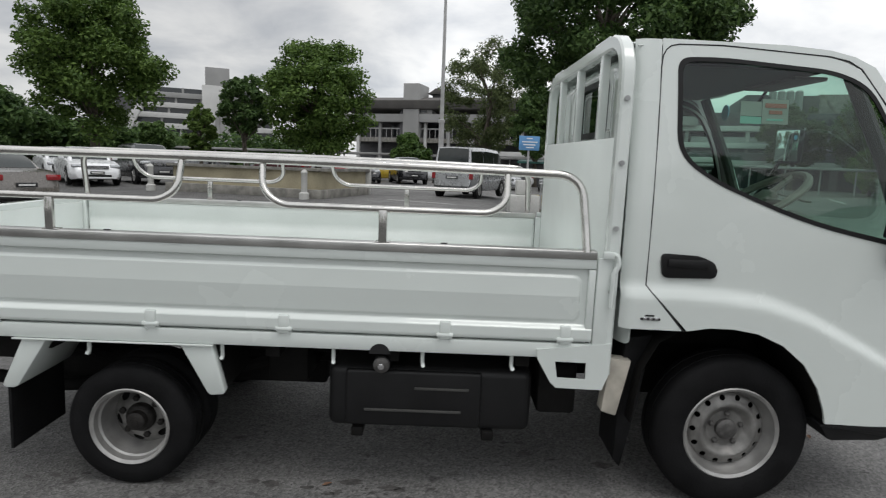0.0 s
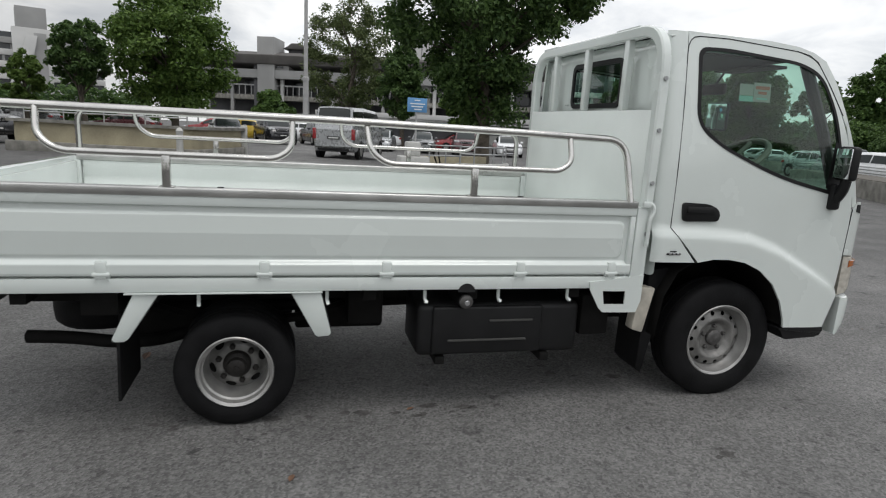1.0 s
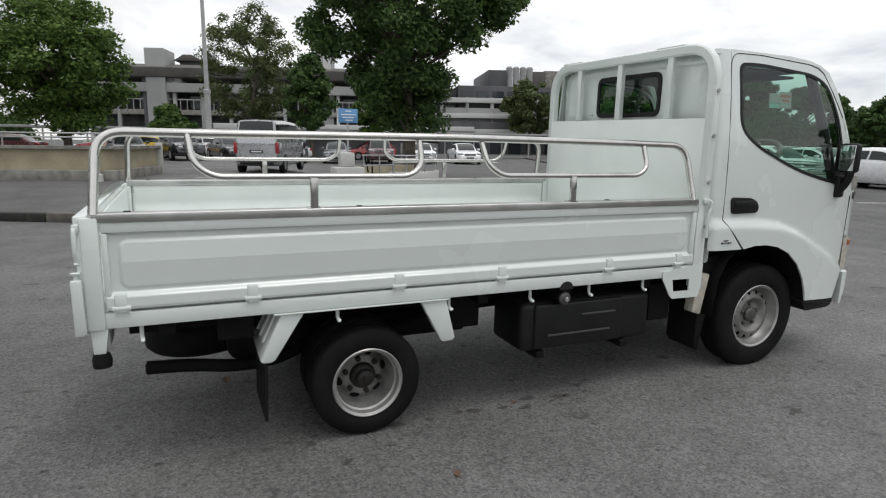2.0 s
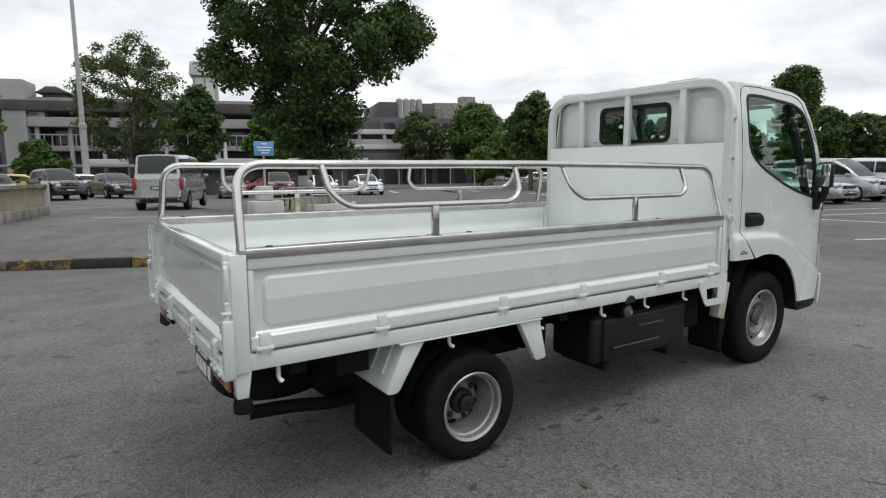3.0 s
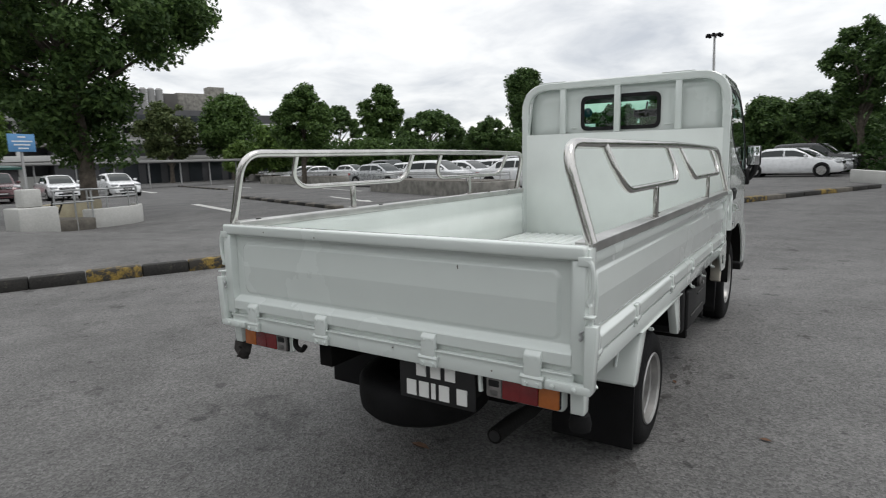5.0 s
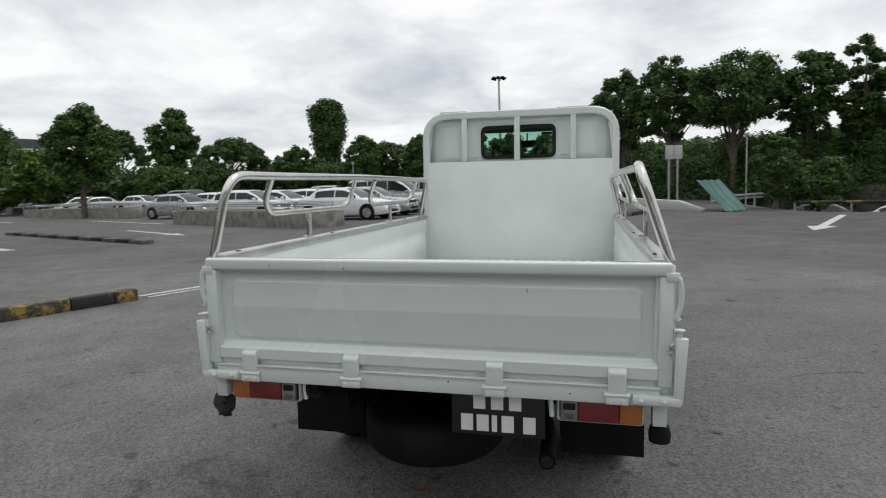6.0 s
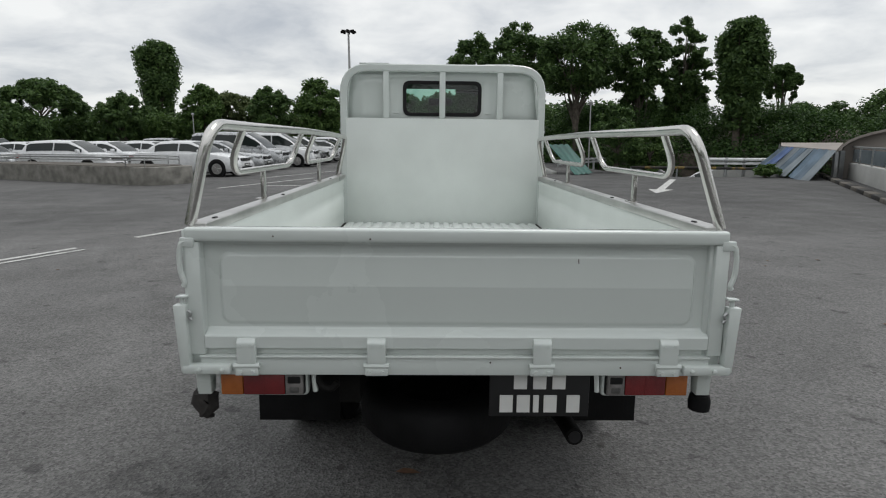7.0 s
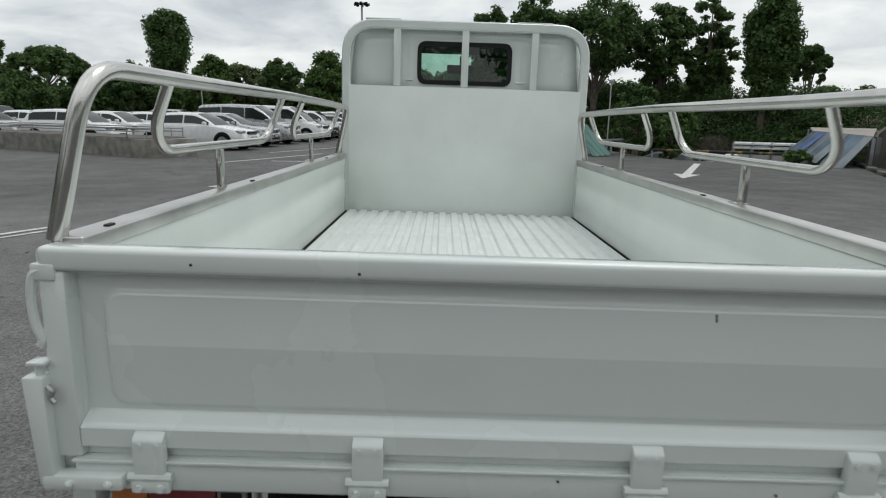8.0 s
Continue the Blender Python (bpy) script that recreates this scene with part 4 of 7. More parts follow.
for left in (False, True):
    y = side_pt(0.47, left)
    part("leaf_spring", tube([(0.55, y, 0.50), (0.85, y, 0.40), (1.13, y, 0.36), (1.45, y, 0.40), (1.75, y, 0.50)], 0.028, 6), CHASSIS, truck)
tyre_prof = [(0.15, -0.06), (0.17, -0.075), (0.23, -0.085), (0.272, -0.078), (0.292, -0.055), (0.296, 0.0), (0.292, 0.055), (0.272, 0.078), (0.23, 0.085), (0.17, 0.075), (0.15, 0.06)]
bm = lathe(tyre_prof, (0, 0, 0), "z", 40, closed=True)
spare = part("spare_tyre", bm, RUBBER, truck, "black spare tyre slung under the bed")
spare.matrix_basis = pose(0.40, 0.880, 0.375, 0, -3, 0)
part("spare_rim", lathe([(0.148, -0.05), (0.152, 0.0), (0.148, 0.05)], (0, 0, 0), "z", 24), CHASSIS, spare)
part("exhaust_pipe", tube(fillet([(0.144, 0.396, 0.345), (0.33, 0.40, 0.335), (0.55, 0.415, 0.292), (0.78, 0.45, 0.30), (1.05, 0.56, 0.42), (2.2, 0.56, 0.46)], 0.12, 5), 0.031, 14), CHASSIS, truck)
part("exhaust_mouth", lathe([(0.022, -0.003), (0.022, 0.0)], (0.1425, 0.396, 0.345), "x", 14), PLATEBLACK, truck)
part("underrun_bar", tube(fillet([(0.10, W - 0.14, 0.56), (0.32, W - 0.13, 0.55), (0.66, W - 0.30, 0.57)], 0.05, 4), 0.02, 10), BLACKPL, truck)
part("tow_hook", tube(fillet([(0.0, 1.26, 0.66), (-0.01, 1.26, 0.60), (-0.01, 1.22, 0.585), (-0.01, 1.20, 0.61)], 0.03, 5), 0.011, 8), CHASSIS, truck)
part("under_panel", B(0.30, 0.34, 1.02, 1.30, 0.52, 0.65), CHASSIS, truck)
part("under_panel", B(0.45, 0.60, 0.16, 0.42, 0.52, 0.648), CHASSIS, truck)
part("silencer", B(0.50, 0.96, 0.46, 0.72, 0.285, 0.47, 0.07, 4), CHASSIS, truck)
part("crossmember", B(1.36, 1.84, 0.56, 0.72, 0.29, 0.56, 0.02), CHASSIS, truck)
part("toolbox", B(1.62, 1.80, 0.30, 0.55, 0.40, 0.62, 0.01), CHASSIS, truck)
part("air_tank", tube([(0.25, 1.30, 0.56), (0.62, 1.30, 0.56)], 0.06, 12), CHASSIS, truck)

# fuel tank
tank = part("fuel_tank", B(1.935, 2.80, 0.075, 0.40, 0.300, 0.572, 0.035, 4), BLACKPL, truck, "black plastic fuel tank")
part("tank_guard", B(2.01, 2.585, 0.058, 0.09, 0.315, 0.562, 0.014, 3), BLACKPL, tank)
for z, x0, x1 in ((0.488, 2.30, 2.53), (0.388, 2.09, 2.50)):
    part("tank_rib", B(x0, x1, 0.050, 0.066, z - 0.005, z + 0.006, 0.003), CABIN, tank)
for x in (2.06, 2.62):
    part("tank_strap", B(x - 0.025, x + 0.025, 0.07, 0.41, 0.258, 0.300, 0.006), CHASSIS, tank)
part("filler_neck", tube(fillet([(2.162, 0.24, 0.57), (2.162, 0.12, 0.594), (2.162, 0.034, 0.598)], 0.05, 4), 0.036, 14), BLACKPL, tank)
part("filler_cap", lathe([(0.033, 0.0), (0.034, -0.014), (0.028, -0.020), (0.012, -0.022), (0.010, -0.030)], (2.162, 0.034, 0.598), "y", 20), HUBGREY, tank)
part("cap_lock", lathe([(0.013, -0.028), (0.013, -0.033), (0.005, -0.035)], (2.162, 0.034, 0.598), "y", 14), CHROME, tank)
part("filler_notch", prism([(2.155 + 0.043 * math.cos(math.pi * k / 12), 0.6525 + 0.043 * math.sin(math.pi * k / 12)) for k in range(13)], 0.0026, 0.006, "y"), PLATEBLACK, truck)
part("side_box", B(2.83, 3.0, 0.12, 0.40, 0.37, 0.60, 0.02), CHASSIS, truck)

# ---- cab ----
def swoosh(x):
    pts = ((3.05, 0.968), (3.377, 0.967), (3.536, 0.957), (3.70, 0.938), (3.876, 0.882), (4.064, 0.790), (4.27, 0.682), (4.368, 0.626), (4.5, 0.55))
    for (a, za), (b, zb) in zip(pts, pts[1:]):
        if a <= x <= b:
            return za + (zb - za) * (x - a) / (b - a)
    return pts[0][1] if x < pts[0][0] else pts[-1][1]


def cab_y(x, z):
    """How far the cab's skin lies inside the bed's outer face."""
    y = 0.002 + 0.055 * max(0.0, (z - 1.05) / 0.80) ** 2
    t = max(0.0, min(1.0, (swoosh(x) + 0.022 - z) / 0.052))
    y -= 0.026 * t * t * (3 - 2 * t)
    y += 0.10 * max(0.0, (x - 4.15) / 0.4) ** 2 + 4.0 * max(0.0, x - 4.47) ** 2
    y += 0.03 * max(0.0, (3.155 - x) / 0.04) ** 2
    return y


ARCH = [(3.998, 0.436), (3.985, 0.492), (3.948, 0.585), (3.880, 0.683), (3.783, 0.761), (3.677, 0.805), (3.577, 0.821), (3.48, 0.822), (3.388, 0.806)]
DOOR = rounded([(3.217, 0.975), (3.217, 1.925), (3.45, 1.928), (3.885, 1.902), (4.0, 1.862), (4.235, 1.53), (4.385, 1.10), (4.372, 0.80), (4.358, 0.64), (4.275, 0.430)], [0.0, 0.07, 0.3, 0.10, 0.14, 0.3, 0.2, 0.2, 0.05, 0.0])[6:] + ARCH + [(3.240, 0.958), (3.217, 0.985)]
WINDOW = rounded([(3.283, 1.874), (3.45, 1.880), (3.895, 1.848), (4.03, 1.795), (4.145, 1.612), (4.285, 1.165), (3.82, 1.258), (3.45, 1.404), (3.30, 1.505)], [0.05, 0.1, 0.08, 0.10, 0.1, 0.03, 0.2, 0.2, 0.10])
def roof_z(u, v):
    return 1.925 + 0.048 * (1 - abs((v - 0.825) / 0.76) ** 7) - 0.25 * max(0.0, u - 3.6) ** 2 - 6.0 * max(0.0, 3.165 - u) ** 2


cab = part("cab_shell", sheet([(u, v) for u, v in ((3.125, 0.07), (3.95, 0.07), (4.05, 0.10), (4.10, 0.20), (4.10, W - 0.20), (4.05, W - 0.10), (3.95, W - 0.07), (3.125, W - 0.07))], [],
           lambda u, v: (u, v, roof_z(u, v)), 0.05, 0.006), WHITE, truck, "white rounded cab-over shell")
for i in range(5):
    x, y = (3.29, 3.86, 3.935, 3.86, 3.935)[i], (0.25, 0.31, 0.31, 1.34, 1.34)[i]
    part("roof_plug", lathe([(0.014, -0.01), (0.012, 0.007), (0.004, 0.009)], (x, y, roof_z(x, y)), "z", 8), BLACKPL, cab)
for left in (False, True):
    def skin(u, v, left=left):
        return (u, side_pt(cab_y(u, v), left), v)
    door = part("cab_door", sheet(DOOR, [WINDOW], skin, 0.022, 0.012), WHITE, truck, "white cab door with black handle")
    quarter = [(3.118, 0.808), (3.368, 0.806), (3.236, 0.955), (3.2135, 0.983), (3.2135, 1.945), (3.118, 1.945)]
    part("cab_quarter", sheet(quarter, [], skin, 0.022, 0.012), WHITE, cab)
    edge = [(3.2175, 1.85), (3.221, 1.885), (3.232, 1.908), (3.25, 1.923), (3.28, 1.930), (3.45, 1.932), (3.70, 1.917), (3.87, 1.907), (3.945, 1.892), (4.00, 1.862), (4.09, 1.745), (4.238, 1.535), (4.389, 1.11)]
    outer = [(4.432, 1.11), (4.302, 1.457), (4.215, 1.617), (4.135, 1.764), (4.056, 1.870), (3.975, 1.908), (3.88, 1.928), (3.70, 1.942), (3.2175, 1.948)]
    part("roof_rail", sheet(edge + outer, [], lambda u, v, skin=skin, left=left: tuple(Vector(skin(u, v)) + Vector((0, (-0.006 if left else 0.006) * max(0.0, min(1.0, (u - 3.85) * 10)), 0))), 0.03, 0.006), WHITE, cab)
    corner = [(4.389, 1.105), (4.376, 0.84), (4.40, 0.835), (4.532, 0.825), (4.512, 1.00), (4.468, 1.14), (4.428, 1.14)]
    part("front_corner", sheet(corner, [], skin, 0.022, 0.010), WHITE, cab)
    part("corner_lens", sheet([(4.430, 1.085), (4.476, 1.075), (4.466, 1.125), (4.434, 1.125)], [], lambda u, v, skin=skin, left=left: tuple(Vector(skin(u, v)) + Vector((0, 0.004 if left else -0.004, 0))), 0.02, 0.004), BLACKPL, cab)
    part("door_gap", tube([skin(u, v) for u, v in [(4.19, 1.60), (4.09, 1.742), (3.998, 1.860), (3.945, 1.890), (3.87, 1.9045), (3.70, 1.915), (3.45, 1.930), (3.28, 1.9275), (3.25, 1.921), (3.232, 1.906), (3.2195, 1.88), (3.2155, 1.84), (3.2155, 1.6), (3.2155, 1.3), (3.2155, 0.985), (3.238, 0.956), (3.376, 0.803)]], 0.0028, 6), PLATEBLACK, door)
    part("door_gap", tube([skin(u, v) for u, v in [(4.387, 1.10), (4.380, 0.97), (4.374, 0.82)]], 0.0028, 6), PLATEBLACK, door)
    cx = sum(p[0] for p in WINDOW) / len(WINDOW)
    cz = sum(p[1] for p in WINDOW) / len(WINDOW)
    inner = [(u + (cx - u) * 0.030, v + (cz - v) * 0.042) for u, v in WINDOW]
    s = 0.003 if left else -0.003
    part("window_seal", sheet([(u - (cx - u) * 0.012, v - (cz - v) * 0.016) for u, v in WINDOW], [inner], lambda u, v, s=s, skin=skin: tuple(Vector(skin(u, v)) + Vector((0, s, 0))), 0.05, 0.006), BLACKPL, door)
    pane = part("window_pane", sheet(inner, [], lambda u, v, s=s, skin=skin: tuple(Vector(skin(u, v)) - Vector((0, s * 2, 0))), 0.06), GLASS_CAB, door)
    pane.visible_shadow = False
    sail = [(4.14, 1.215), (4.262, 1.185), (4.195, 1.46), (4.165, 1.46)]
    part("mirror_sail", sheet(sail, [], lambda u, v, s=s, skin=skin: tuple(Vector(skin(u, v)) + Vector((0, s * 0.5, 0))), 0.06, 0.004), BLACKPL, door)
    trim = [(u + (3.85 - u) * 0.03, v + (1.3 - v) * 0.03) for u, v in DOOR]
    part("door_trim", sheet(trim, [[(u - (cx - u) * 0.02, v - (cz - v) * 0.03) for u, v in WINDOW]], lambda u, v, s=s, skin=skin: tuple(Vector(skin(u, v)) - Vector((0, s * 9, 0))), 0.06, 0.004), CABIN, door)
    # black handle in a recess
    ho = rounded([(3.262, 1.116), (3.42, 1.110), (3.488, 1.082), (3.494, 1.022), (3.274, 1.018)], 0.025)
    part("door_handle", prism([(u, v) for u, v in ho], side_pt(-0.008, left), side_pt(0.018, left), "y", 0.004), BLACKPL, door, "black plastic pull handle")
    part("handle_grip", B(3.29, 3.455, *sorted((side_pt(-0.016, left), side_pt(-0.002, left))), 1.060, 1.096, 0.007), BLACKPL, door)
    badge = part("side_badge", B(3.196, 3.276, *sorted((side_pt(-0.029, left), side_pt(-0.020, left))), 0.846, 0.856, 0.003), BLACKPL, cab, "small chrome side emblem")
    part("emblem_top", B(3.214, 3.252, *sorted((side_pt(-0.028, left), side_pt(-0.020, left))), 0.862, 0.868, 0.002), BLACKPL, badge)
    for k in range(3):
        part("emblem_bar", B(3.206 + 0.023 * k, 3.222 + 0.023 * k, *sorted((side_pt(-0.031, left), side_pt(-0.024, left))), 0.848, 0.860, 0.003), CHROME, badge)
    # inner arch, flap, sill
    bm = bmesh.new()
    arch_big = [(3.20, 0.40), (3.225, 0.62), (3.29, 0.75)] + [(u, v + 0.006) for u, v in ARCH[::-1]]
    r0 = [bm.verts.new((u, side_pt(-0.010, left), v)) for u, v in arch_big]
    r1 = [bm.verts.new((u, side_pt(0.50, left), v)) for u, v in arch_big]
    for i in range(len(arch_big) - 1):
        bm.faces.new((r0[i], r0[i + 1], r1[i + 1], r1[i]))
    part("wheel_arch", bm, CHASSIS, cab)
    part("arch_back", B(3.12, 4.05, *sorted((side_pt(0.44, left), side_pt(0.46, left))), 0.36, 0.80), CHASSIS, cab)
    part("mud_flap", prism([(3.175, 0.74), (3.29, 0.76), (3.25, 0.45), (3.20, 0.16), (3.165, 0.20), (3.17, 0.45)], *sorted((side_pt(0.07, left), side_pt(0.30, left))), "y", 0.006), RUBBER, truck, "black rubber front mud flap")
    part("splash_plate", prism([(3.108, 0.662), (3.198, 0.655), (3.152, 0.410), (3.085, 0.430)], *sorted((side_pt(0.03, left), side_pt(0.10, left))), "y", 0.008), SCUFFED, truck, "scuffed beige splash plate")
    part("sill_step", prism(rounded([(3.984, 0.427), (4.290, 0.427), (4.284, 0.392), (4.252, 0.370), (4.03, 0.360)], 0.012, 3), *sorted((side_pt(-0.012, left), side_pt(0.30, left))), "y", 0.006), BLACKPL, cab)
    def nose(rows, profile, left=left):
        """A corner piece rounded in plan: the profile (0 to 1 across, height) is stretched from x0 to each row's reach."""
        bm = bmesh.new()
        rings = []
        for y, x0, x1 in rows:
            rings.append([bm.verts.new((x0 + (x1 - x0) * k, side_pt(y, left), z)) for k, z in profile])
        n = len(profile)
        for ra, rb in zip(rings, rings[1:]):
            for k in range(n):
                bm.faces.new((ra[k], ra[(k + 1) % n], rb[(k + 1) % n], rb[k]))
        bm.faces.new(rings[0])
        bm.faces.new(rings[-1])
        return bm
    plan = ((0.040, 4.392, 4.440), (0.052, 4.390, 4.476), (0.075, 4.388, 4.512), (0.110, 4.388, 4.542), (0.17, 4.388, 4.560), (0.42, 4.388, 4.566))
    lamp = part("head_lamp", nose(plan, ((0.0, 0.828), (0.8, 0.824), (0.95, 0.80), (1.0, 0.72), (1.0, 0.64), (0.9, 0.612), (0.1, 0.602))), CLEARLENS, cab)
    part("turn_lens", nose([(y - 0.004, x0 + 0.045, x1 + 0.004) for y, x0, x1 in plan[:5]], ((0.0, 0.806), (1.0, 0.802), (1.0, 0.770), (0.0, 0.766))), AMBER, lamp)
    plan = ((0.018, 4.402, 4.436), (0.030, 4.398, 4.470), (0.055, 4.396, 4.508), (0.095, 4.396, 4.542), (0.16, 4.396, 4.562), (0.35, 4.396, 4.570))
    part("corner_bumper", nose(plan, ((0.02, 0.590), (0.85, 0.588), (0.97, 0.574), (1.0, 0.54), (1.0, 0.48), (0.93, 0.43), (0.72, 0.383), (0.3, 0.366), (0.0, 0.372))), WHITE, cab)
    # door mirror on a black arm
    s = 1 if left else -1
    ys = side_pt(0.005, left)
    arm = part("mirror_arm", tube(fillet([(4.20, ys - s * 0.02, 1.13), (4.195, ys + s * 0.03, 1.16), (4.185, ys + s * 0.07, 1.22), (4.185, ys + s * 0.08, 1.32)], 0.03, 4), 0.026, 8), BLACKPL, door)
    part("mirror_foot", B(4.165, 4.225, *sorted((ys - s * 0.02, ys + s * 0.035)), 1.10, 1.24, 0.014), BLACKPL, door)
    mir = part("door_mirror", B(4.160, 4.215, *sorted((ys + s * 0.004, ys + s * 0.118)), 1.262, 1.442, 0.02, 3), BLACKPL, door, "black door mirror")
    part("mirror_glass", B(4.153, 4.161, *sorted((ys + s * 0.014, ys + s * 0.108)), 1.273, 1.431, 0.003), MIRROR, mir)
# forward mirror on a bent arm at the far front corner
arm = part("mirror_arm", tube(fillet([(4.34, W - 0.06, 1.12), (4.50, W + 0.02, 1.30), (4.60, W - 0.02, 1.50), (4.62, W - 0.03, 1.60)], 0.05, 4), 0.012, 8), BLACKPL, cab)
mir = part("forward_mirror", B(-0.02, 0.03, -0.085, 0.085, -0.11, 0.11, 0.02, 3), BLACKPL, arm, "black forward mirror with a bright glass")
mir.matrix_basis = pose(4.63, W - 0.06, 1.62, 0, 0, 28)
part("mirror_glass", B(-0.027, -0.019, -0.074, 0.074, -0.099, 0.099, 0.003), MIRROR, mir)

# back wall with window
back_out = rounded([(0.05, 0.72), (W - 0.05, 0.72), (W - 0.05, 1.5), (W - 0.07, 1.935), (0.07, 1.935), (0.05, 1.5)], [0.02, 0.02, 0.2, 0.16, 0.16, 0.2])
win = rounded([(0.514, 1.590), (1.136, 1.590), (1.136, 1.852), (0.514, 1.852)], 0.055)


def back_place(u, v):
    x = 3.150
    for c in (0.29, W - 0.29):
        du, dv = (abs(u - c) - 0.12) / 0.02, (abs(v - 1.72) - 0.14) / 0.02
        k = 1 - max(0, min(1, max(du, dv)))
        x -= 0.012 * k
    x += 0.05 * max(0, abs(u - W / 2) - 0.68) ** 2 / 0.0121 + 0.03 * max(0, v - 1.86) ** 2 / 0.004
    return (x, u, v)


part("cab_back", sheet(back_out, [win], back_place, 0.03, 0.008), WHITE, cab)
gasket_in = rounded([(0.536, 1.610), (1.114, 1.610), (1.114, 1.832), (0.536, 1.832)], 0.04)
part("rear_window_seal", sheet(rounded([(0.508, 1.582), (1.142, 1.582), (1.142, 1.860), (0.508, 1.860)], 0.06), [gasket_in], lambda u, v: (3.146, u, v), 0.05, 0.012), BLACKPL, cab)
pane = part("rear_window", sheet(gasket_in, [], lambda u, v: (3.152, u, v), 0.1), GLASS_DARK, cab, "tinted rear cab window")
pane.visible_shadow = False
for left in (False, True):
    pts = [(3.142, side_pt(y, left), z) for y, z in ((0.36, 1.665), (0.375, 1.622), (0.42, 1.608), (0.475, 1.608))]
    part("pressed_groove", tube(fillet(pts, 0.03, 4), 0.008, 6), WHITE, cab)
# front
scr = [(0.13, 0), (W - 0.13, 0), (W - 0.15, 1), (0.15, 1)]
pane = part("windscreen", sheet(scr, [], lambda u, v: (4.468 - 0.40 * v - 0.10 * (abs(u - W / 2) / 0.70) ** 3, u, 1.10 + 0.80 * v), 0.12), GLASS_CAB, cab)
pane.visible_shadow = False
part("front_panel", prism(rounded([(4.32, 1.11), (4.47, 1.11), (4.52, 0.97), (4.545, 0.62), (4.32, 0.60)], 0.04), 0.110, W - 0.110, "y", 0.02), WHITE, cab)
part("front_bumper", prism(rounded([(4.36, 0.60), (4.545, 0.60), (4.555, 0.42), (4.49, 0.36), (4.36, 0.37)], 0.03), 0.34, W - 0.34, "y", 0.01), WHITE, cab)
for y in (0.18, W - 0.18):
    part("front_pillar", tube([(4.36, y - 0.06, 1.10), (4.20, y - 0.04, 1.5), (4.01, y - 0.02, 1.88)] if y < 0.8 else [(4.36, y + 0.06, 1.10), (4.20, y + 0.04, 1.5), (4.01, y + 0.02, 1.88)], 0.03, 8), CABIN, cab)
# cabin
part("cab_floor", B(3.17, 4.30, 0.08, W - 0.08, 0.805, 0.835), CABIN, cab)
part("dashboard", prism(rounded([(3.98, 0.85), (4.30, 0.85), (4.35, 1.08), (4.15, 1.17), (3.99, 1.12)], 0.04), 0.14, W - 0.14, "y", 0.02), CABIN, cab)
part("dash_hood", B(3.97, 4.16, 0.28, 0.62, 1.12, 1.215, 0.03, 3), CABIN, cab)
for y0, y1 in ((0.20, 0.66), (0.72, 1.44)):
    seat = part("seat_base", B(3.34, 3.84, y0, y1, 0.83, 1.03, 0.05, 3), SEATCLOTH, cab)
    part("seat_back", prism([(3.26, 1.0), (3.42, 1.0), (3.34, 1.50), (3.24, 1.50)], y0 + 0.02, y1 - 0.02, "y", 0.035, seg=3), SEATCLOTH, seat)
sw = lathe([(0.192, 0.0), (0.197, 0.013), (0.210, 0.018), (0.223, 0.013), (0.228, 0.0), (0.223, -0.013), (0.210, -0.018), (0.197, -0.013)], (0, 0, 0), "z", 36, closed=True)
steering = part("steering_wheel", sw, GREYTRIM, cab)
steering.matrix_basis = pose(3.86, 0.43, 1.325, 0, -34, 0)
bm = B(-0.06, 0.06, -0.05, 0.05, -0.03, 0.02, 0.015)
for a in (0.2, 2.94, 4.71):
    tube([(0.04 * math.cos(a), 0.04 * math.sin(a), -0.005), (0.2 * math.cos(a), 0.2 * math.sin(a), 0.0)], 0.014, 6, bm)
part("wheel_spokes", bm, GREYTRIM, steering)
part("steering_column", tube([(3.88, 0.43, 1.29), (4.10, 0.43, 1.05)], 0.04, 8), GREYTRIM, cab)
part("inner_mirror", B(3.97, 4.00, 0.72, 0.94, 1.72, 1.79, 0.015), BLACKPL, cab)
part("mirror_stem", tube([(3.99, 0.83, 1.78), (4.04, 0.83, 1.86)], 0.008, 6), BLACKPL, cab)
part("sun_visor", B(3.85, 3.99, 0.25, 0.68, 1.84, 1.856, 0.005), CABIN, cab)
part("head_lining", B(3.20, 3.95, 0.20, W - 0.20, 1.868, 1.878), CABIN, cab)
# stickers inside the driver's window
for name, material, u0, u1, v0, v1, gap in (("window_sticker", STICKER_W, 3.622, 3.725, 1.638, 1.733, 0.010), ("window_sticker", STICKER_G, 3.537, 3.620, 1.636, 1.664, 0.010), ("window_sticker", STICKER_W, 3.537, 3.620, 1.666, 1.722, 0.010),
                                            ("sticker_bar", STICKER_R, 3.632, 3.716, 1.700, 1.717, 0.008), ("sticker_bar", STICKER_R, 3.648, 3.700, 1.676, 1.690, 0.008), ("sticker_bar", STICKER_G, 3.640, 3.705, 1.650, 1.658, 0.008)):
    part(name, sheet([(u0, v0), (u1, v0), (u1, v1), (u0, v1)], [], lambda u, v, gap=gap: (u, cab_y(u, v) + gap, v), 0.05, 0.001), material, cab)
part("round_permit", lathe([(0.045, -0.003), (0.045, 0.003)], (4.115, 1.42, 1.80), "x", 20), STICKER_B, cab)

# ---- ground: one sheet to the horizon, dipping beyond the crest of the exit ramp ----
def ground_z(x, y):
    past_kerb = (y - 14.6 + 0.51 * (x + 9.7)) / 1.12
    bank = 0.26 * smooth_step((past_kerb - 0.4) / 6.0) * smooth_step((4.0 - x) / 3.0)
    return bank - 1.5 * smooth_step((x - 17.5) / 9.0) * smooth_step((-4.5 - y) / 3.0)


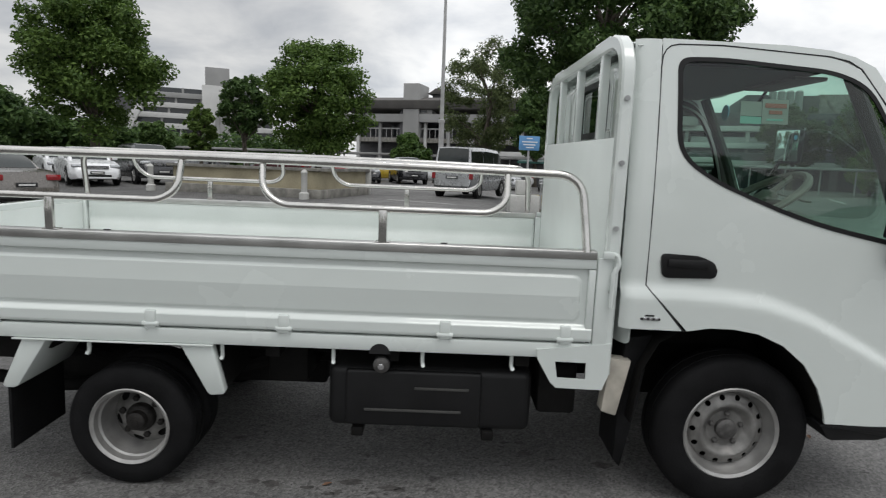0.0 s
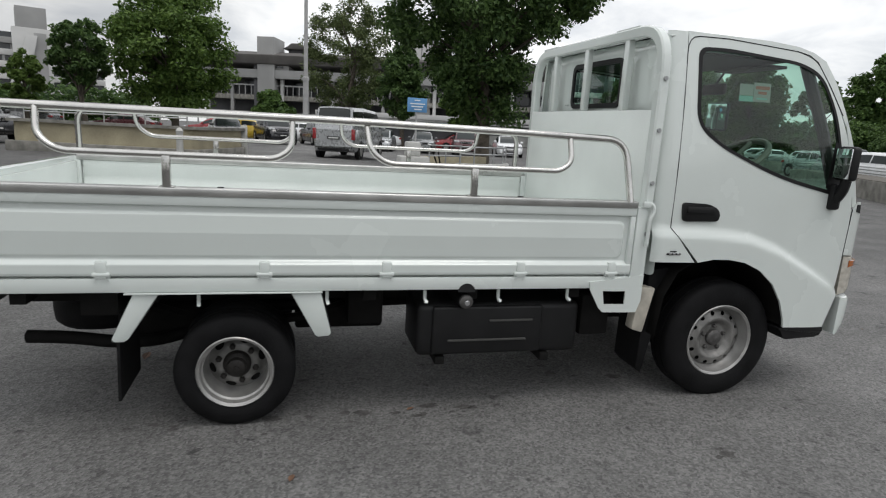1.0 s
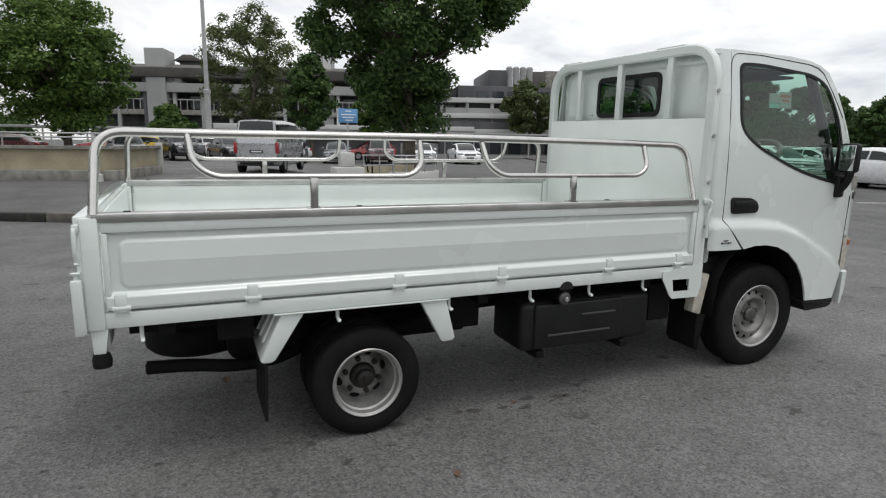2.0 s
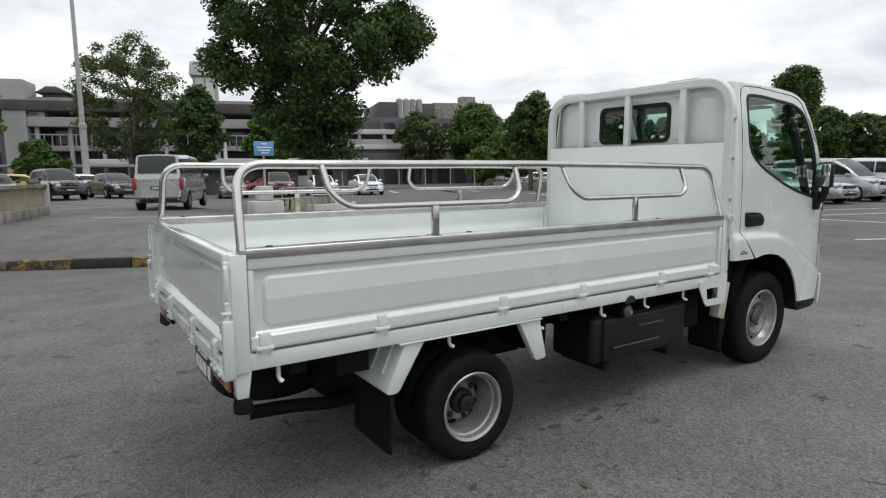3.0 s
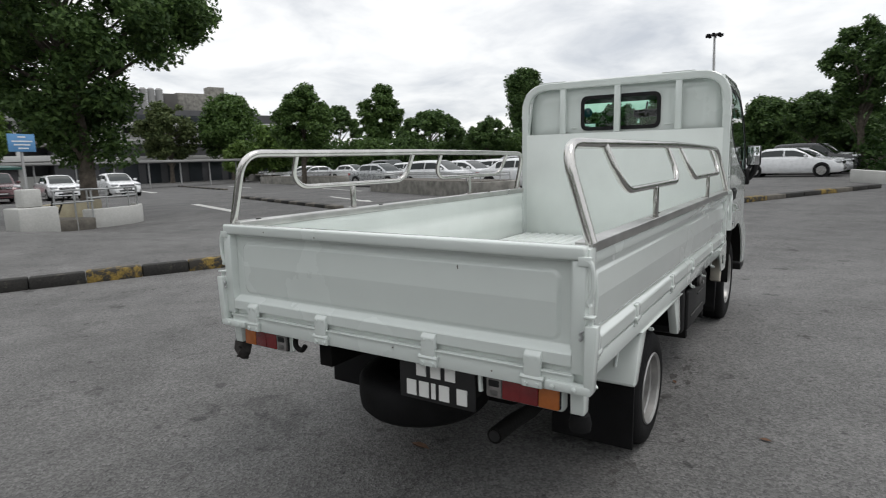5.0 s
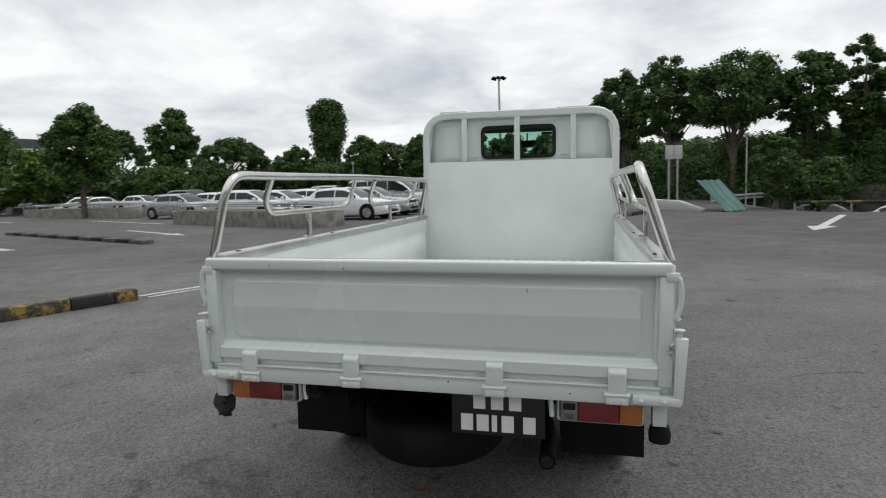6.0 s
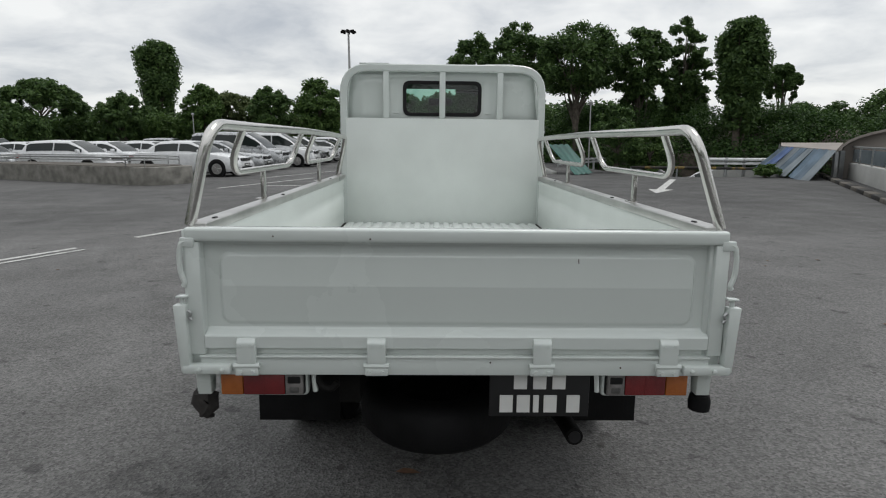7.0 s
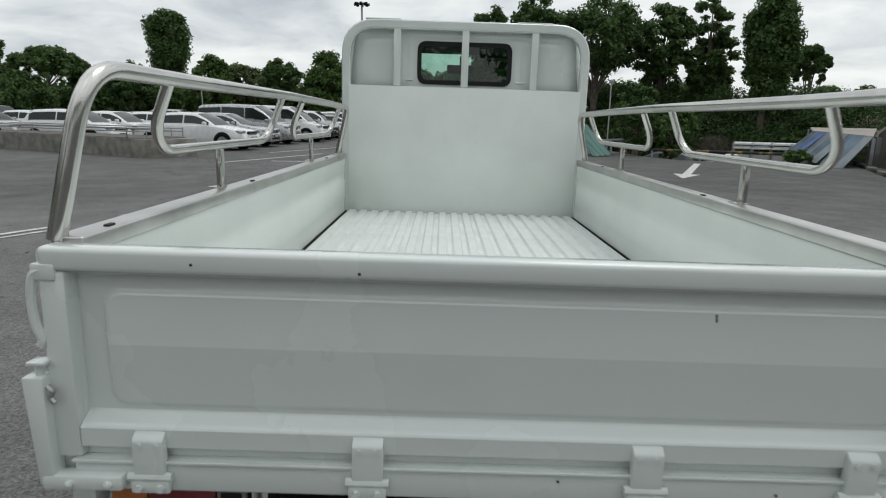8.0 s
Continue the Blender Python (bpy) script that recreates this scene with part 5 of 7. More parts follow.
def axis_marks():
    near = [-8 + 0.8 * i for i in range(60)]
    return [-2500, -800, -300, -120, -60, -30, -16] + near + [44, 52, 64, 90, 150, 300, 800, 2500]


bm = bmesh.new()
gx, gy = axis_marks(), [-2500, -800, -300, -120, -60, -40] + [-30 + 0.9 * i for i in range(62)] + [32, 45, 60, 90, 150, 300, 800, 2500]
grid = [[bm.verts.new((x, y, ground_z(x, y))) for y in gy] for x in gx]
for a, b in zip(grid, grid[1:]):
    for i in range(len(gy) - 1):
        bm.faces.new((a[i], b[i], b[i + 1], a[i + 1]))
ground = part("ground", bm, ASPHALT, None)
tagged(ground, "worn grey asphalt car park with oil spots", "ground", kind="structure")


def marking(name, poly, label):
    bm = bmesh.new()
    bm.faces.new([bm.verts.new((x, y, ground_z(x, y) + 0.006)) for x, y in poly])
    ob = part(name, bm, LINE, None, smooth=0)
    return tagged(ob, label, "road marking", "road markings", "structure")


def stripe(a, b, w=0.1):
    a, b = Vector((*a, 0)), Vector((*b, 0))
    d = (b - a).normalized()
    n = Vector((-d.y, d.x, 0)) * w / 2
    return marking("road_line", [(p.x, p.y) for p in (a - n, b - n, b + n, a + n)], "worn white painted line on asphalt")


def arrow(tip, tail, w=0.16):
    t, f = Vector((*tip, 0)), Vector((*tail, 0))
    d = (t - f).normalized()
    n = Vector((-d.y, d.x, 0))
    neck = t - d * 1.35
    pts = [f - n * w, neck - n * w, neck - n * w * 3.2, t, neck + n * w * 3.2, neck + n * w, f + n * w]
    return marking("road_arrow", [(p.x, p.y) for p in pts], "faded white direction arrow painted on asphalt")


stripe((2.62, 8.56), (3.78, 7.93))
stripe((2.55, 8.36), (3.66, 7.76), 0.07)
stripe((4.64, 7.56), (6.0, 6.84), 0.12)
stripe((14.9, 8.4), (14.8, 4.2), 0.15)
stripe((10.2, 5.2), (11.6, 4.45), 0.14)
stripe((14.0, 9.6), (18.8, 7.6), 0.14)
stripe((19.0, 9.6), (25.0, 7.2), 0.13)
stripe((25.3, 30.9), (20.4, 22.2), 0.16)
stripe((28.9, 43.6), (25.2, 36.5), 0.16)
arrow((11.25, -2.67), (16.6, -5.3), 0.105)
stripe((8.9, 18.0), (11.5, 23.8), 0.30)
arrow((13.2, 15.65), (16.15, 20.5), 0.09)
arrow((19.8, 39.7), (22.4, 45.6), 0.12)
stripe((-1.6, 19.8), (0.6, 18.4), 0.12)

# ---- kerbs: separate painted blocks ----
KERB_MESH = {}


def kerb(a, b, name, label, colours, width=0.16, height=0.15, block=0.9):
    a, b = Vector((*a, 0)), Vector((*b, 0))
    n = max(1, round((b - a).length / block))
    d = (b - a) / n
    ang = math.degrees(math.atan2(d.y, d.x))
    k = thing(name, label, "kerb", pose(a.x, a.y, 0, 0, 0, ang), kind="structure")
    ln = d.length
    for i in range(n):
        material = colours[i % len(colours)]
        key = (material.name, round(ln, 3), width, height)
        if key in KERB_MESH:
            ob = new("kerb_block", KERB_MESH[key])
            ob.parent = k
        else:
            ob = part("kerb_block", B(0.006, ln - 0.006, -width / 2, width / 2, -0.02, height, 0.022, 2), material, k)
            KERB_MESH[key] = ob.data
        ob.matrix_basis = pose(i * ln, 0.004 * (i % 3 - 1), 0.003 * (i % 2), 0, 0, 0)
    return k


kerb_1 = thing("kerb_1", "low concrete kerb painted in worn black and yellow", "kerb", pose(-9.7, 14.6, 0, 0, 0, math.degrees(math.atan2(-6.18, 12.12))), kind="structure")
cuts = [0, 0.9, 1.8, 2.7, 3.6, 4.5, 5.4, 6.3, 7.2, 8.1, 8.98, 9.6, 10.15, 10.76, 11.41, 11.99, 12.79, 13.3, 13.6]
for k, (s0, s1) in enumerate(zip(cuts, cuts[1:])):
    colour = KERB_Y if k in (2, 5, 8, 10, 13, 15, 17) else (KERB_G if k in (4, 7) else KERB_B)
    block = part("kerb_block", B(s0 + 0.004, s1 - 0.004, -0.085, 0.085, -0.02, 0.15, 0.026, 2), colour, kerb_1)
    block.matrix_basis = pose(0, 0.005 * (k % 3 - 1), 0.004 * (k % 2), 0, 0, 0)
kerb((11.45, 4.75), (20.3, 0.13), "kerb_2", "low dark kerb with worn yellow blocks", (KERB_G, KERB_B, KERB_B, KERB_Y), 0.30, 0.13)
kerb((10.3, 14.7), (15.2, 25.3), "kerb_3", "low dark concrete island strip", (KERB_G, KERB_B), 0.32, 0.11)
kerb((22.6, 36.0), (30.0, 52.0), "kerb_4", "low dark concrete island strip", (KERB_G, KERB_B), 0.32, 0.11)
kerb((18.4, -11.7), (5.5, -5.2), "kerb_5", "low dark kerb with dirt along a ramp wall", (KERB_G, KERB_B), 0.25, 0.1)


# ---- concrete planters with tube rails ----
def rail_run(parent_ob, pts, z0, z1, posts):
    for z in (z1, (z0 + z1) / 2 + 0.06):
        part("rail_tube", tube([(x, y, z) for x, y in pts], 0.022, 8), GALV, parent_ob)
    for x, y in posts:
        part("rail_post", tube([(x, y, z0), (x, y, z1)], 0.02, 8), GALV, parent_ob)


def planter(name, cx, cy, lx, ly, h, ang, label, material=CONCRETE, rail=0.32):
    p = thing(name, label, "planter", pose(cx, cy, 0, 0, 0, ang), "concrete planters")
    out = rounded([(-lx / 2, -ly / 2), (lx / 2, -ly / 2), (lx / 2, ly / 2), (-lx / 2, ly / 2)], min(lx, ly) * 0.42, 7)
    part("planter_wall", prism(out, -0.02, h, "z", 0.03), material, p)
    part("soil", prism([(x * 0.92, y * 0.92) for x, y in out], h, h + 0.02, "z"), KERB_G, p)
    if rail:
        ins = [(x * 0.9, y * 0.9) for x, y in out]
        ins.append(ins[0])
        rail_run(p, ins, h, h + rail, ins[::4])
    return p


planter("planter", 18.75, 16.6, 2.0, 11.5, 0.58, -29, "long weathered concrete planter with steel tube rails")
planter("planter", 31.8, 37.6, 2.2, 17.5, 0.60, -22.5, "long weathered concrete planter with steel tube rails")
planter("planter", 43.0, 53.0, 2.2, 15.0, 0.62, -22.5, "long weathered concrete planter with steel tube rails")
planter("planter", 53.0, 70.0, 2.2, 15.0, 0.62, -22.5, "long weathered concrete planter with steel tube rails")
# raised bed with cream walls, grey footing and a pale end post
bed = thing("raised_bed", "long cream concrete raised bed with steel rail", "planter", pose(0, 0, 0.26), "concrete planters")
ring = rounded([(-9.4, 21.2), (-3.75, 18.95), (-2.65, 22.9), (-4.6, 28.8), (-7.6, 28.2)], 0.35)
part("planter_wall", prism(ring, -0.05, 0.86, "z", 0.04), CONC_YEL, bed)
part("coping", prism(rounded([(-9.5, 21.1), (-3.66, 18.82), (-2.52, 22.95), (-2.85, 23.05), (-3.9, 19.25), (-9.4, 21.45)], 0.1), 0.86, 0.95, "z", 0.02), CONCRETE, bed)
part("base_strip", prism([(-9.5, 21.04), (-3.63, 18.74), (-2.55, 22.7), (-2.66, 22.75), (-3.7, 18.98), (-9.4, 21.2)], -0.05, 0.28, "z", 0.02), CONCRETE, bed)
part("end_post", B(-2.72, -2.50, 22.85, 23.07, -0.05, 1.05, 0.03), CONC_PALE, bed)
rail_run(bed, [(-9.1, 21.55), (-4.0, 19.45)], 0.95, 1.30, [(-9.1 + 5.1 * i / 4, 21.55 - 2.1 * i / 4) for i in range(5)])
# stair head: pale block and post, steel rails and a dark flight going down
stair = thing("stair_head", "pale concrete stair head with steel handrails", "stairwell")
part("wall_block", B(2.1, 2.95, 16.75, 17.5, 0.0, 0.68, 0.04), CONC_PALE, stair)
part("pillar", B(2.3, 2.72, 16.95, 17.35, 0.68, 1.10, 0.05), CONC_PALE, stair)
part("back_wall", prism([(2.9, 18.6), (5.9, 20.4), (5.75, 20.65), (2.75, 18.85)], -0.05, 0.62, "z", 0.03), CONC_YEL, stair)
part("stair_slope", prism([(2.95, 17.0), (4.1, 17.4), (3.7, 18.9), (2.9, 18.6)], 0.0, 0.30, "z", 0.02), KERB_G, stair)
for dx, dy in ((0.0, 0.0), (0.55, 0.18), (1.05, 0.36)):
    part("rail_post", tube([(3.0 + dx, 17.05 + dy, 0.0), (3.0 + dx, 17.05 + dy, 1.02)], 0.024, 8), GALV, stair)
for z in (1.02, 0.72):
    part("rail_tube", tube([(2.95, 17.04, z), (4.1, 17.42, z)], 0.024, 8), GALV, stair)
part("hand_rail", tube([(3.05, 17.1, 1.0), (3.6, 18.6, 0.45)], 0.024, 8), CHASSIS, stair)
part("hand_rail", tube([(3.3, 17.2, 0.85), (3.75, 18.6, 0.3)], 0.024, 8), CHASSIS, stair)
# rounded white planter round the foot of the tall tree
nest = thing("tree_planter", "rounded white concrete tree planter with two steel tube rails", "planter", None, "concrete planters")
outer = [(4.05, 17.95), (4.2, 17.66), (4.6, 17.58), (5.3, 17.78), (5.78, 18.1), (6.1, 18.6), (6.3, 19.3)]
inner = [(x - 0.04, y + 0.16) for x, y in outer[1:-1]] + [(6.12, 19.3)]
part("planter_wall", prism(outer + inner[::-1] + [(4.2, 18.0)], -0.03, 0.49, "z", 0.03), CONC_PALE, nest)
part("soil", prism([(4.3, 18.0)] + [(x, y + 0.16) for x, y in outer[2:-1]] + [(6.1, 19.4), (7.4, 21.6), (6.2, 22.6), (4.9, 20.6)], -0.03, 0.14, "z", 0.02), KERB_G, nest)
guard = [(4.2, 17.9), (4.6, 17.72), (5.3, 17.9), (5.72, 18.2), (6.0, 18.7)]
for z in (1.0, 0.78):
    part("rail_tube", tube([(x, y, z) for x, y in guard], 0.026, 8), GALV, nest)
for x, y in guard:
    part("rail_post", tube([(x, y, 0.30), (x, y, 1.0)], 0.024, 8), GALV, nest)


def bollard(x, y):
    bol = thing("bollard", "pale concrete bollard with a rounded cap", "bollard", pose(x, y, ground_z(x, y) - 0.02), "bollards by the raised bed")
    part("shaft", lathe([(0.16, 0.0), (0.16, 0.20), (0.095, 0.24), (0.095, 0.80), (0.11, 0.84), (0.055, 0.92), (0.01, 0.94)], (0, 0, 0), "z", 16), CONC_PALE, bol)


bollard(-4.08, 18.55)
bollard(-9.95, 20.95)


# ---- parked cars ----
CARS = {
    # length, width, (shoulder heights along the length), greenhouse: rear base, rear roof, front roof, front base, roof height, belt
    "sedan": dict(l=4.60, w=1.78, r=0.32, zb=0.20, prof=((0, 0.55), (0.02, 0.90), (0.10, 0.98), (0.5, 0.93), (0.74, 0.92), (0.90, 0.80), (0.97, 0.70), (1, 0.50)), gh=(0.45, 1.25, 2.55, 3.42), roof=1.45, belt=0.92, panes=2),
    "hatch": dict(l=4.15, w=1.72, r=0.31, zb=0.20, prof=((0, 0.50), (0.02, 0.92), (0.08, 0.96), (0.5, 0.94), (0.76, 0.94), (0.91, 0.82), (0.97, 0.70), (1, 0.50)), gh=(0.10, 0.55, 2.35, 3.28), roof=1.50, belt=0.93, panes=2),
    "suv": dict(l=4.55, w=1.83, r=0.36, zb=0.27, prof=((0, 0.60), (0.02, 1.02), (0.08, 1.06), (0.5, 1.05), (0.74, 1.06), (0.92, 0.98), (0.98, 0.84), (1, 0.60)), gh=(0.10, 0.50, 2.60, 3.38), roof=1.70, belt=1.04, panes=3),
    "mpv": dict(l=4.80, w=1.82, r=0.34, zb=0.20, prof=((0, 0.50), (0.02, 1.00), (0.08, 1.04), (0.5, 1.02), (0.78, 1.02), (0.92, 0.92), (0.98, 0.76), (1, 0.50)), gh=(0.05, 0.22, 2.95, 4.05), roof=1.88, belt=1.02, panes=3),
    "van": dict(l=4.70, w=1.69, r=0.32, zb=0.26, prof=((0, 0.45), (0.01, 1.10), (0.06, 1.12), (0.5, 1.12), (0.90, 1.12), (0.96, 1.02), (0.99, 0.80), (1, 0.50)), gh=(0.02, 0.16, 3.75, 4.52), roof=1.98, belt=1.10, panes=3),
}


def make_car(kind, colour, x, y, heading, label, group="parked cars"):
    c = CARS[kind]
    ln, w, r, zb = c["l"], c["w"] / 2, c["r"], c["zb"]
    car = thing("parked_car" if kind != "van" else "parked_van", label, "van" if kind == "van" else "car", pose(x, y, ground_z(x, y), 0, 0, heading), group)
    paint = CARPAINT[colour]
    # body: sections from bumper to bumper, rounded in plan
    bm = bmesh.new()
    prev = None
    stations = []
    for (t0, z0), (t1, z1) in zip(c["prof"], c["prof"][1:]):
        n = max(1, int((t1 - t0) * 14))
        stations += [(t0 + (t1 - t0) * i / n, z0 + (z1 - z0) * i / n) for i in range(n)]
    stations.append(c["prof"][-1])
    for t, zs in stations:
        px = t * ln
        plan = 1 - 0.16 * max(0, (0.08 - t) / 0.08) ** 2 - 0.22 * max(0, (t - 0.88) / 0.12) ** 2
        hw = w * plan
        bot = zb + 0.10 * max(0, (0.04 - t) / 0.04) + 0.06 * max(0, (t - 0.95) / 0.05)
        half = [(hw * 0.90, bot), (hw * 0.985, bot + 0.10), (hw, bot + (zs - bot) * 0.45), (hw * 0.985, bot + (zs - bot) * 0.78), (hw * 0.93, zs - 0.015), (hw * 0.70, zs + 0.02), (0, zs + 0.035)]
        ring = [(a, b) for a, b in half] + [(-a, b) for a, b in half[-2::-1]]
        row = [bm.verts.new((px - ln / 2, a, b)) for a, b in ring]
        if prev:
            for i in range(len(row) - 1):
                bm.faces.new((prev[i], prev[i + 1], row[i + 1], row[i]))
            bm.faces.new((prev[-1], prev[0], row[0], row[-1]))
        else:
            bm.faces.new(row)
        prev = row
    bm.faces.new(prev[::-1])
    body = part("body", bm, paint, car, smooth=50)
    # greenhouse: one curved shell, the panes lie 6 mm proud on it
    g, zr, zt = c["gh"], c["belt"] - 0.03, c["roof"]
    wb, wr = w * 0.905, w * (0.70 if kind not in ("van", "mpv") else 0.80)
    xm = (g[1] + g[2]) / 2
    knots = [(g[0], 0.0), (g[0] * 0.45 + g[1] * 0.55, 0.62), (g[1], 0.93), (xm, 1.0), (g[2], 0.95), (g[2] * 0.5 + g[3] * 0.5, 0.56), (g[3], 0.0)]

    def height(px):
        for (a, ha), (b, hb) in zip(knots, knots[1:]):
            if a <= px <= b:
                k = (px - a) / (b - a)
                return ha + (hb - ha) * k
        return 0.0

    def shell(px, v, out=0.0):
        h = height(px)
        z = zr + (zt - zr) * h
        taper = 1 - 0.07 * max(0, (g[1] + 0.4 - px) / 0.8) ** 2 - 0.10 * max(0, (px - g[2] + 0.2) / 1.0) ** 2
        top = wr + (wb - wr) * (1 - h) * 0.9
        sec = ((0, 0, z), (0.35, top * 0.6, z - 0.012 * h), (0.52, top * 0.90, z - 0.035 * h), (0.62, top, z - 0.085 * h), (1.0, wb, zr))
        s, a = (1 if v >= 0 else -1), abs(v)
        for (v0, y0, z0), (v1, y1, z1) in zip(sec, sec[1:]):
            if v0 <= a <= v1:
                k = (a - v0) / (v1 - v0)
                return Vector((px - ln / 2, s * (y0 + (y1 - y0) * k) * taper, z0 + (z1 - z0) * k))
        return Vector((px - ln / 2, s * wb * taper, zr))

    def patch(u0, u1, v0, v1, nu, nv, out):
        bm = bmesh.new()
        rows = []
        for i in range(nu + 1):
            px = u0 + (u1 - u0) * i / nu
            line = []
            for j in range(nv + 1):
                v = v0 + (v1 - v0) * j / nv
                p = shell(px, v)
                if out:
                    e = 0.02
                    n = (shell(min(px + e, g[3] - 0.01), v) - shell(max(px - e, g[0] + 0.01), v)).cross(shell(px, v + e) - shell(px, v - e))
                    n = n.normalized()
                    if n.z < 0 and abs(v) < 0.6 or n.y * v < 0 and abs(v) >= 0.6:
                        n = -n
                    p = p + n * out
                line.append(bm.verts.new(p))
            rows.append(line)
        for a, b in zip(rows, rows[1:]):
            for j in range(nv):
                bm.faces.new((a[j], a[j + 1], b[j + 1], b[j]))
        return bm
    cabin = part("cabin", patch(g[0], g[3], -1, 1, 26, 24, 0.0), paint, car, smooth=55)
    part("windscreen", patch(g[2] + 0.06, g[3] - 0.08, -0.50, 0.50, 6, 8, 0.007), CARGLASS, cabin, smooth=60)
    part("rear_window", patch(g[0] + (g[1] - g[0]) * 0.20, g[0] + (g[1] - g[0]) * 0.92, -0.50, 0.50, 4, 8, 0.007), CARGLASS, cabin, smooth=60)
    n = c["panes"]
    u0, u1 = g[0] + (g[1] - g[0]) * 0.75, g[3] - (g[3] - g[2]) * 0.30
    for s in (-1, 1):
        for k in range(n):
            a, b = u0 + (u1 - u0) * k / n + 0.03, u0 + (u1 - u0) * (k + 1) / n - 0.03
            part("side_window", patch(a, b, s * 0.66, s * 0.90, 6, 3, 0.007), CARGLASS, cabin, smooth=60)
        mx = g[3] - ln / 2 - 0.42
        part("door_mirror", B(mx, mx + 0.12, *sorted((s * (wb + 0.01), s * (wb + 0.21))), zr + 0.05, zr + 0.19, 0.04, 2), paint, body)
    # wheels
    for px in (0.80, ln - 0.86):
        for s in (-1, 1):
            cx, cy = px - ln / 2, s * (w - 0.085)
            wh = part("wheel", lathe([(r * 0.62, -0.09 * s), (r * 0.92, -0.1 * s), (r, -0.08 * s), (r, 0.07 * s), (r * 0.93, 0.096 * s), (r * 0.68, 0.098 * s), (r * 0.64, 0.085 * s)], (cx, cy, r), "y", 22), RUBBER, car)
            part("wheel_arch", lathe([(r * 1.14, -0.06 * s), (r * 1.14, 0.087 * s)], (cx, cy, r + 0.02), "y", 24), BLACKPL, car)
            rim = lathe([(r * 0.66, 0.092 * s), (r * 0.62, 0.08 * s), (r * 0.56, 0.06 * s)], (cx, cy, r), "y", 22)
            for k in range(5):
                a = 2 * math.pi * k / 5 + px
                tube([(cx + 0.02 * math.cos(a), cy + 0.095 * s, r + 0.02 * math.sin(a)), (cx + r * 0.62 * math.cos(a), cy + 0.088 * s, r + r * 0.62 * math.sin(a))], 0.03, 5, rim)
            part("rim", rim, RIM, wh)
    # lamps, grille, plates, bumper lines
    fz = c["prof"][-3][1]
    f = ln / 2
    for s in (-1, 1):
        bm = B(f - 0.44, f - 0.09, *sorted((s * w * 0.50, s * w * 0.90)), fz - 0.16, fz - 0.02, 0.05, 2)
        part("head_lamp", bm, CARLAMP, body)
        rz = 0.93 if kind not in ("van", "mpv", "suv") else 1.1
        if kind in ("van", "mpv"):
            part("tail_lamp", B(-f - 0.004, -f + 0.16, *sorted((s * w * 0.80, s * w * 0.955)), 0.72, rz + 0.02, 0.02, 2), CARTAIL, body)
        else:
            part("tail_lamp", B(-f + 0.005, -f + 0.22, *sorted((s * w * 0.55, s * w * 0.93)), rz - 0.21, rz - 0.06, 0.03, 2), CARTAIL, body)
    gr = part("grille", B(f - 0.10, f - 0.015, -w * 0.44, w * 0.44, fz - 0.19, fz - 0.07, 0.02), BLACKPL, body)
    for k in range(3):
        part("grille_bar", B(f - 0.05, f - 0.008, -w * 0.42, w * 0.42, fz - 0.175 + 0.04 * k, fz - 0.163 + 0.04 * k, 0.003), CHROME, gr)
    part("air_intake", B(f - 0.1, f + 0.004, -w * 0.55, w * 0.55, zb + 0.10, zb + 0.22, 0.03), BLACKPL, body)
    for px, pz in ((f + 0.012, zb + 0.27), (-f - 0.012, 0.62 if kind not in ("van", "mpv") else 0.78)):
        pl = part("number_plate", B(px - 0.006, px + 0.006, -0.24, 0.24, pz - 0.055, pz + 0.055, 0.004), PLATEBLACK, body)
        part("plate_bar", B(px - 0.008, px + 0.008, -0.19, 0.19, pz - 0.022, pz + 0.022), PLATEWHITE, pl)
    part("bumper_line", B(-f - 0.006, -f + 0.1, -w * 0.72, w * 0.72, zb + 0.06, zb + 0.15, 0.02), BLACKPL, body)
    return car


make_car("van", "silver", 1.45, 24.6, 68, "silver panel van with dark windows, parked on asphalt")
make_car("sedan", "bronze", -11.9, 15.6, 152, "bronze grey saloon parked beside the raised bed")
make_car("suv", "black", -12.6, 26.2, -48, "black crossover facing the lane beside the raised bed")
make_car("sedan", "white", -14.1, 24.2, -50, "white saloon parked nose out")
make_car("sedan", "white", -16.9, 27.2, -50, "white saloon parked nose out")
row = [(20.9, "sedan", "white"), (23.6, "sedan", "silver"), (26.5, "mpv", "silver"), (29.4, "mpv", "white"), (32.3, "sedan", "black"), (35.2, "suv", "white"), (38.0, "hatch", "silver"),
       (40.8, "suv", "white"), (43.7, "sedan", "grey"), (46.6, "mpv", "black")]
kinds = {"mpv": "people carrier", "suv": "sport utility car", "hatch": "hatchback", "sedan": "saloon"}
for i, (x, kind, colour) in enumerate(row):
    make_car(kind, colour, x, 12.9 + 0.25 * (i % 3) - 0.14 * (x - 21), -98 + (i % 2) * 2, colour + " " + kinds[kind] + " parked in a row on asphalt")
rng = random.Random(11)
for y0, x0, x1, head in ((19.0, 22.6, 50, -98), (26.0, 26.0, 56, -98), (32.5, 33.5, 58, -98), (40.0, 38.0, 60, -98)):
    x = x0
    while x < x1:
        kind = rng.choice(("sedan", "sedan", "sedan", "hatch", "sedan", "suv"))
        colour = rng.choice(("white", "white", "white", "silver", "silver", "grey", "black", "white"))
        make_car(kind, colour, x, y0 - 0.14 * (x - 21) + rng.uniform(-0.3, 0.3), head + rng.uniform(-2, 2), colour + " " + kinds[kind] + " parked in a row on asphalt")
        x += 2.75
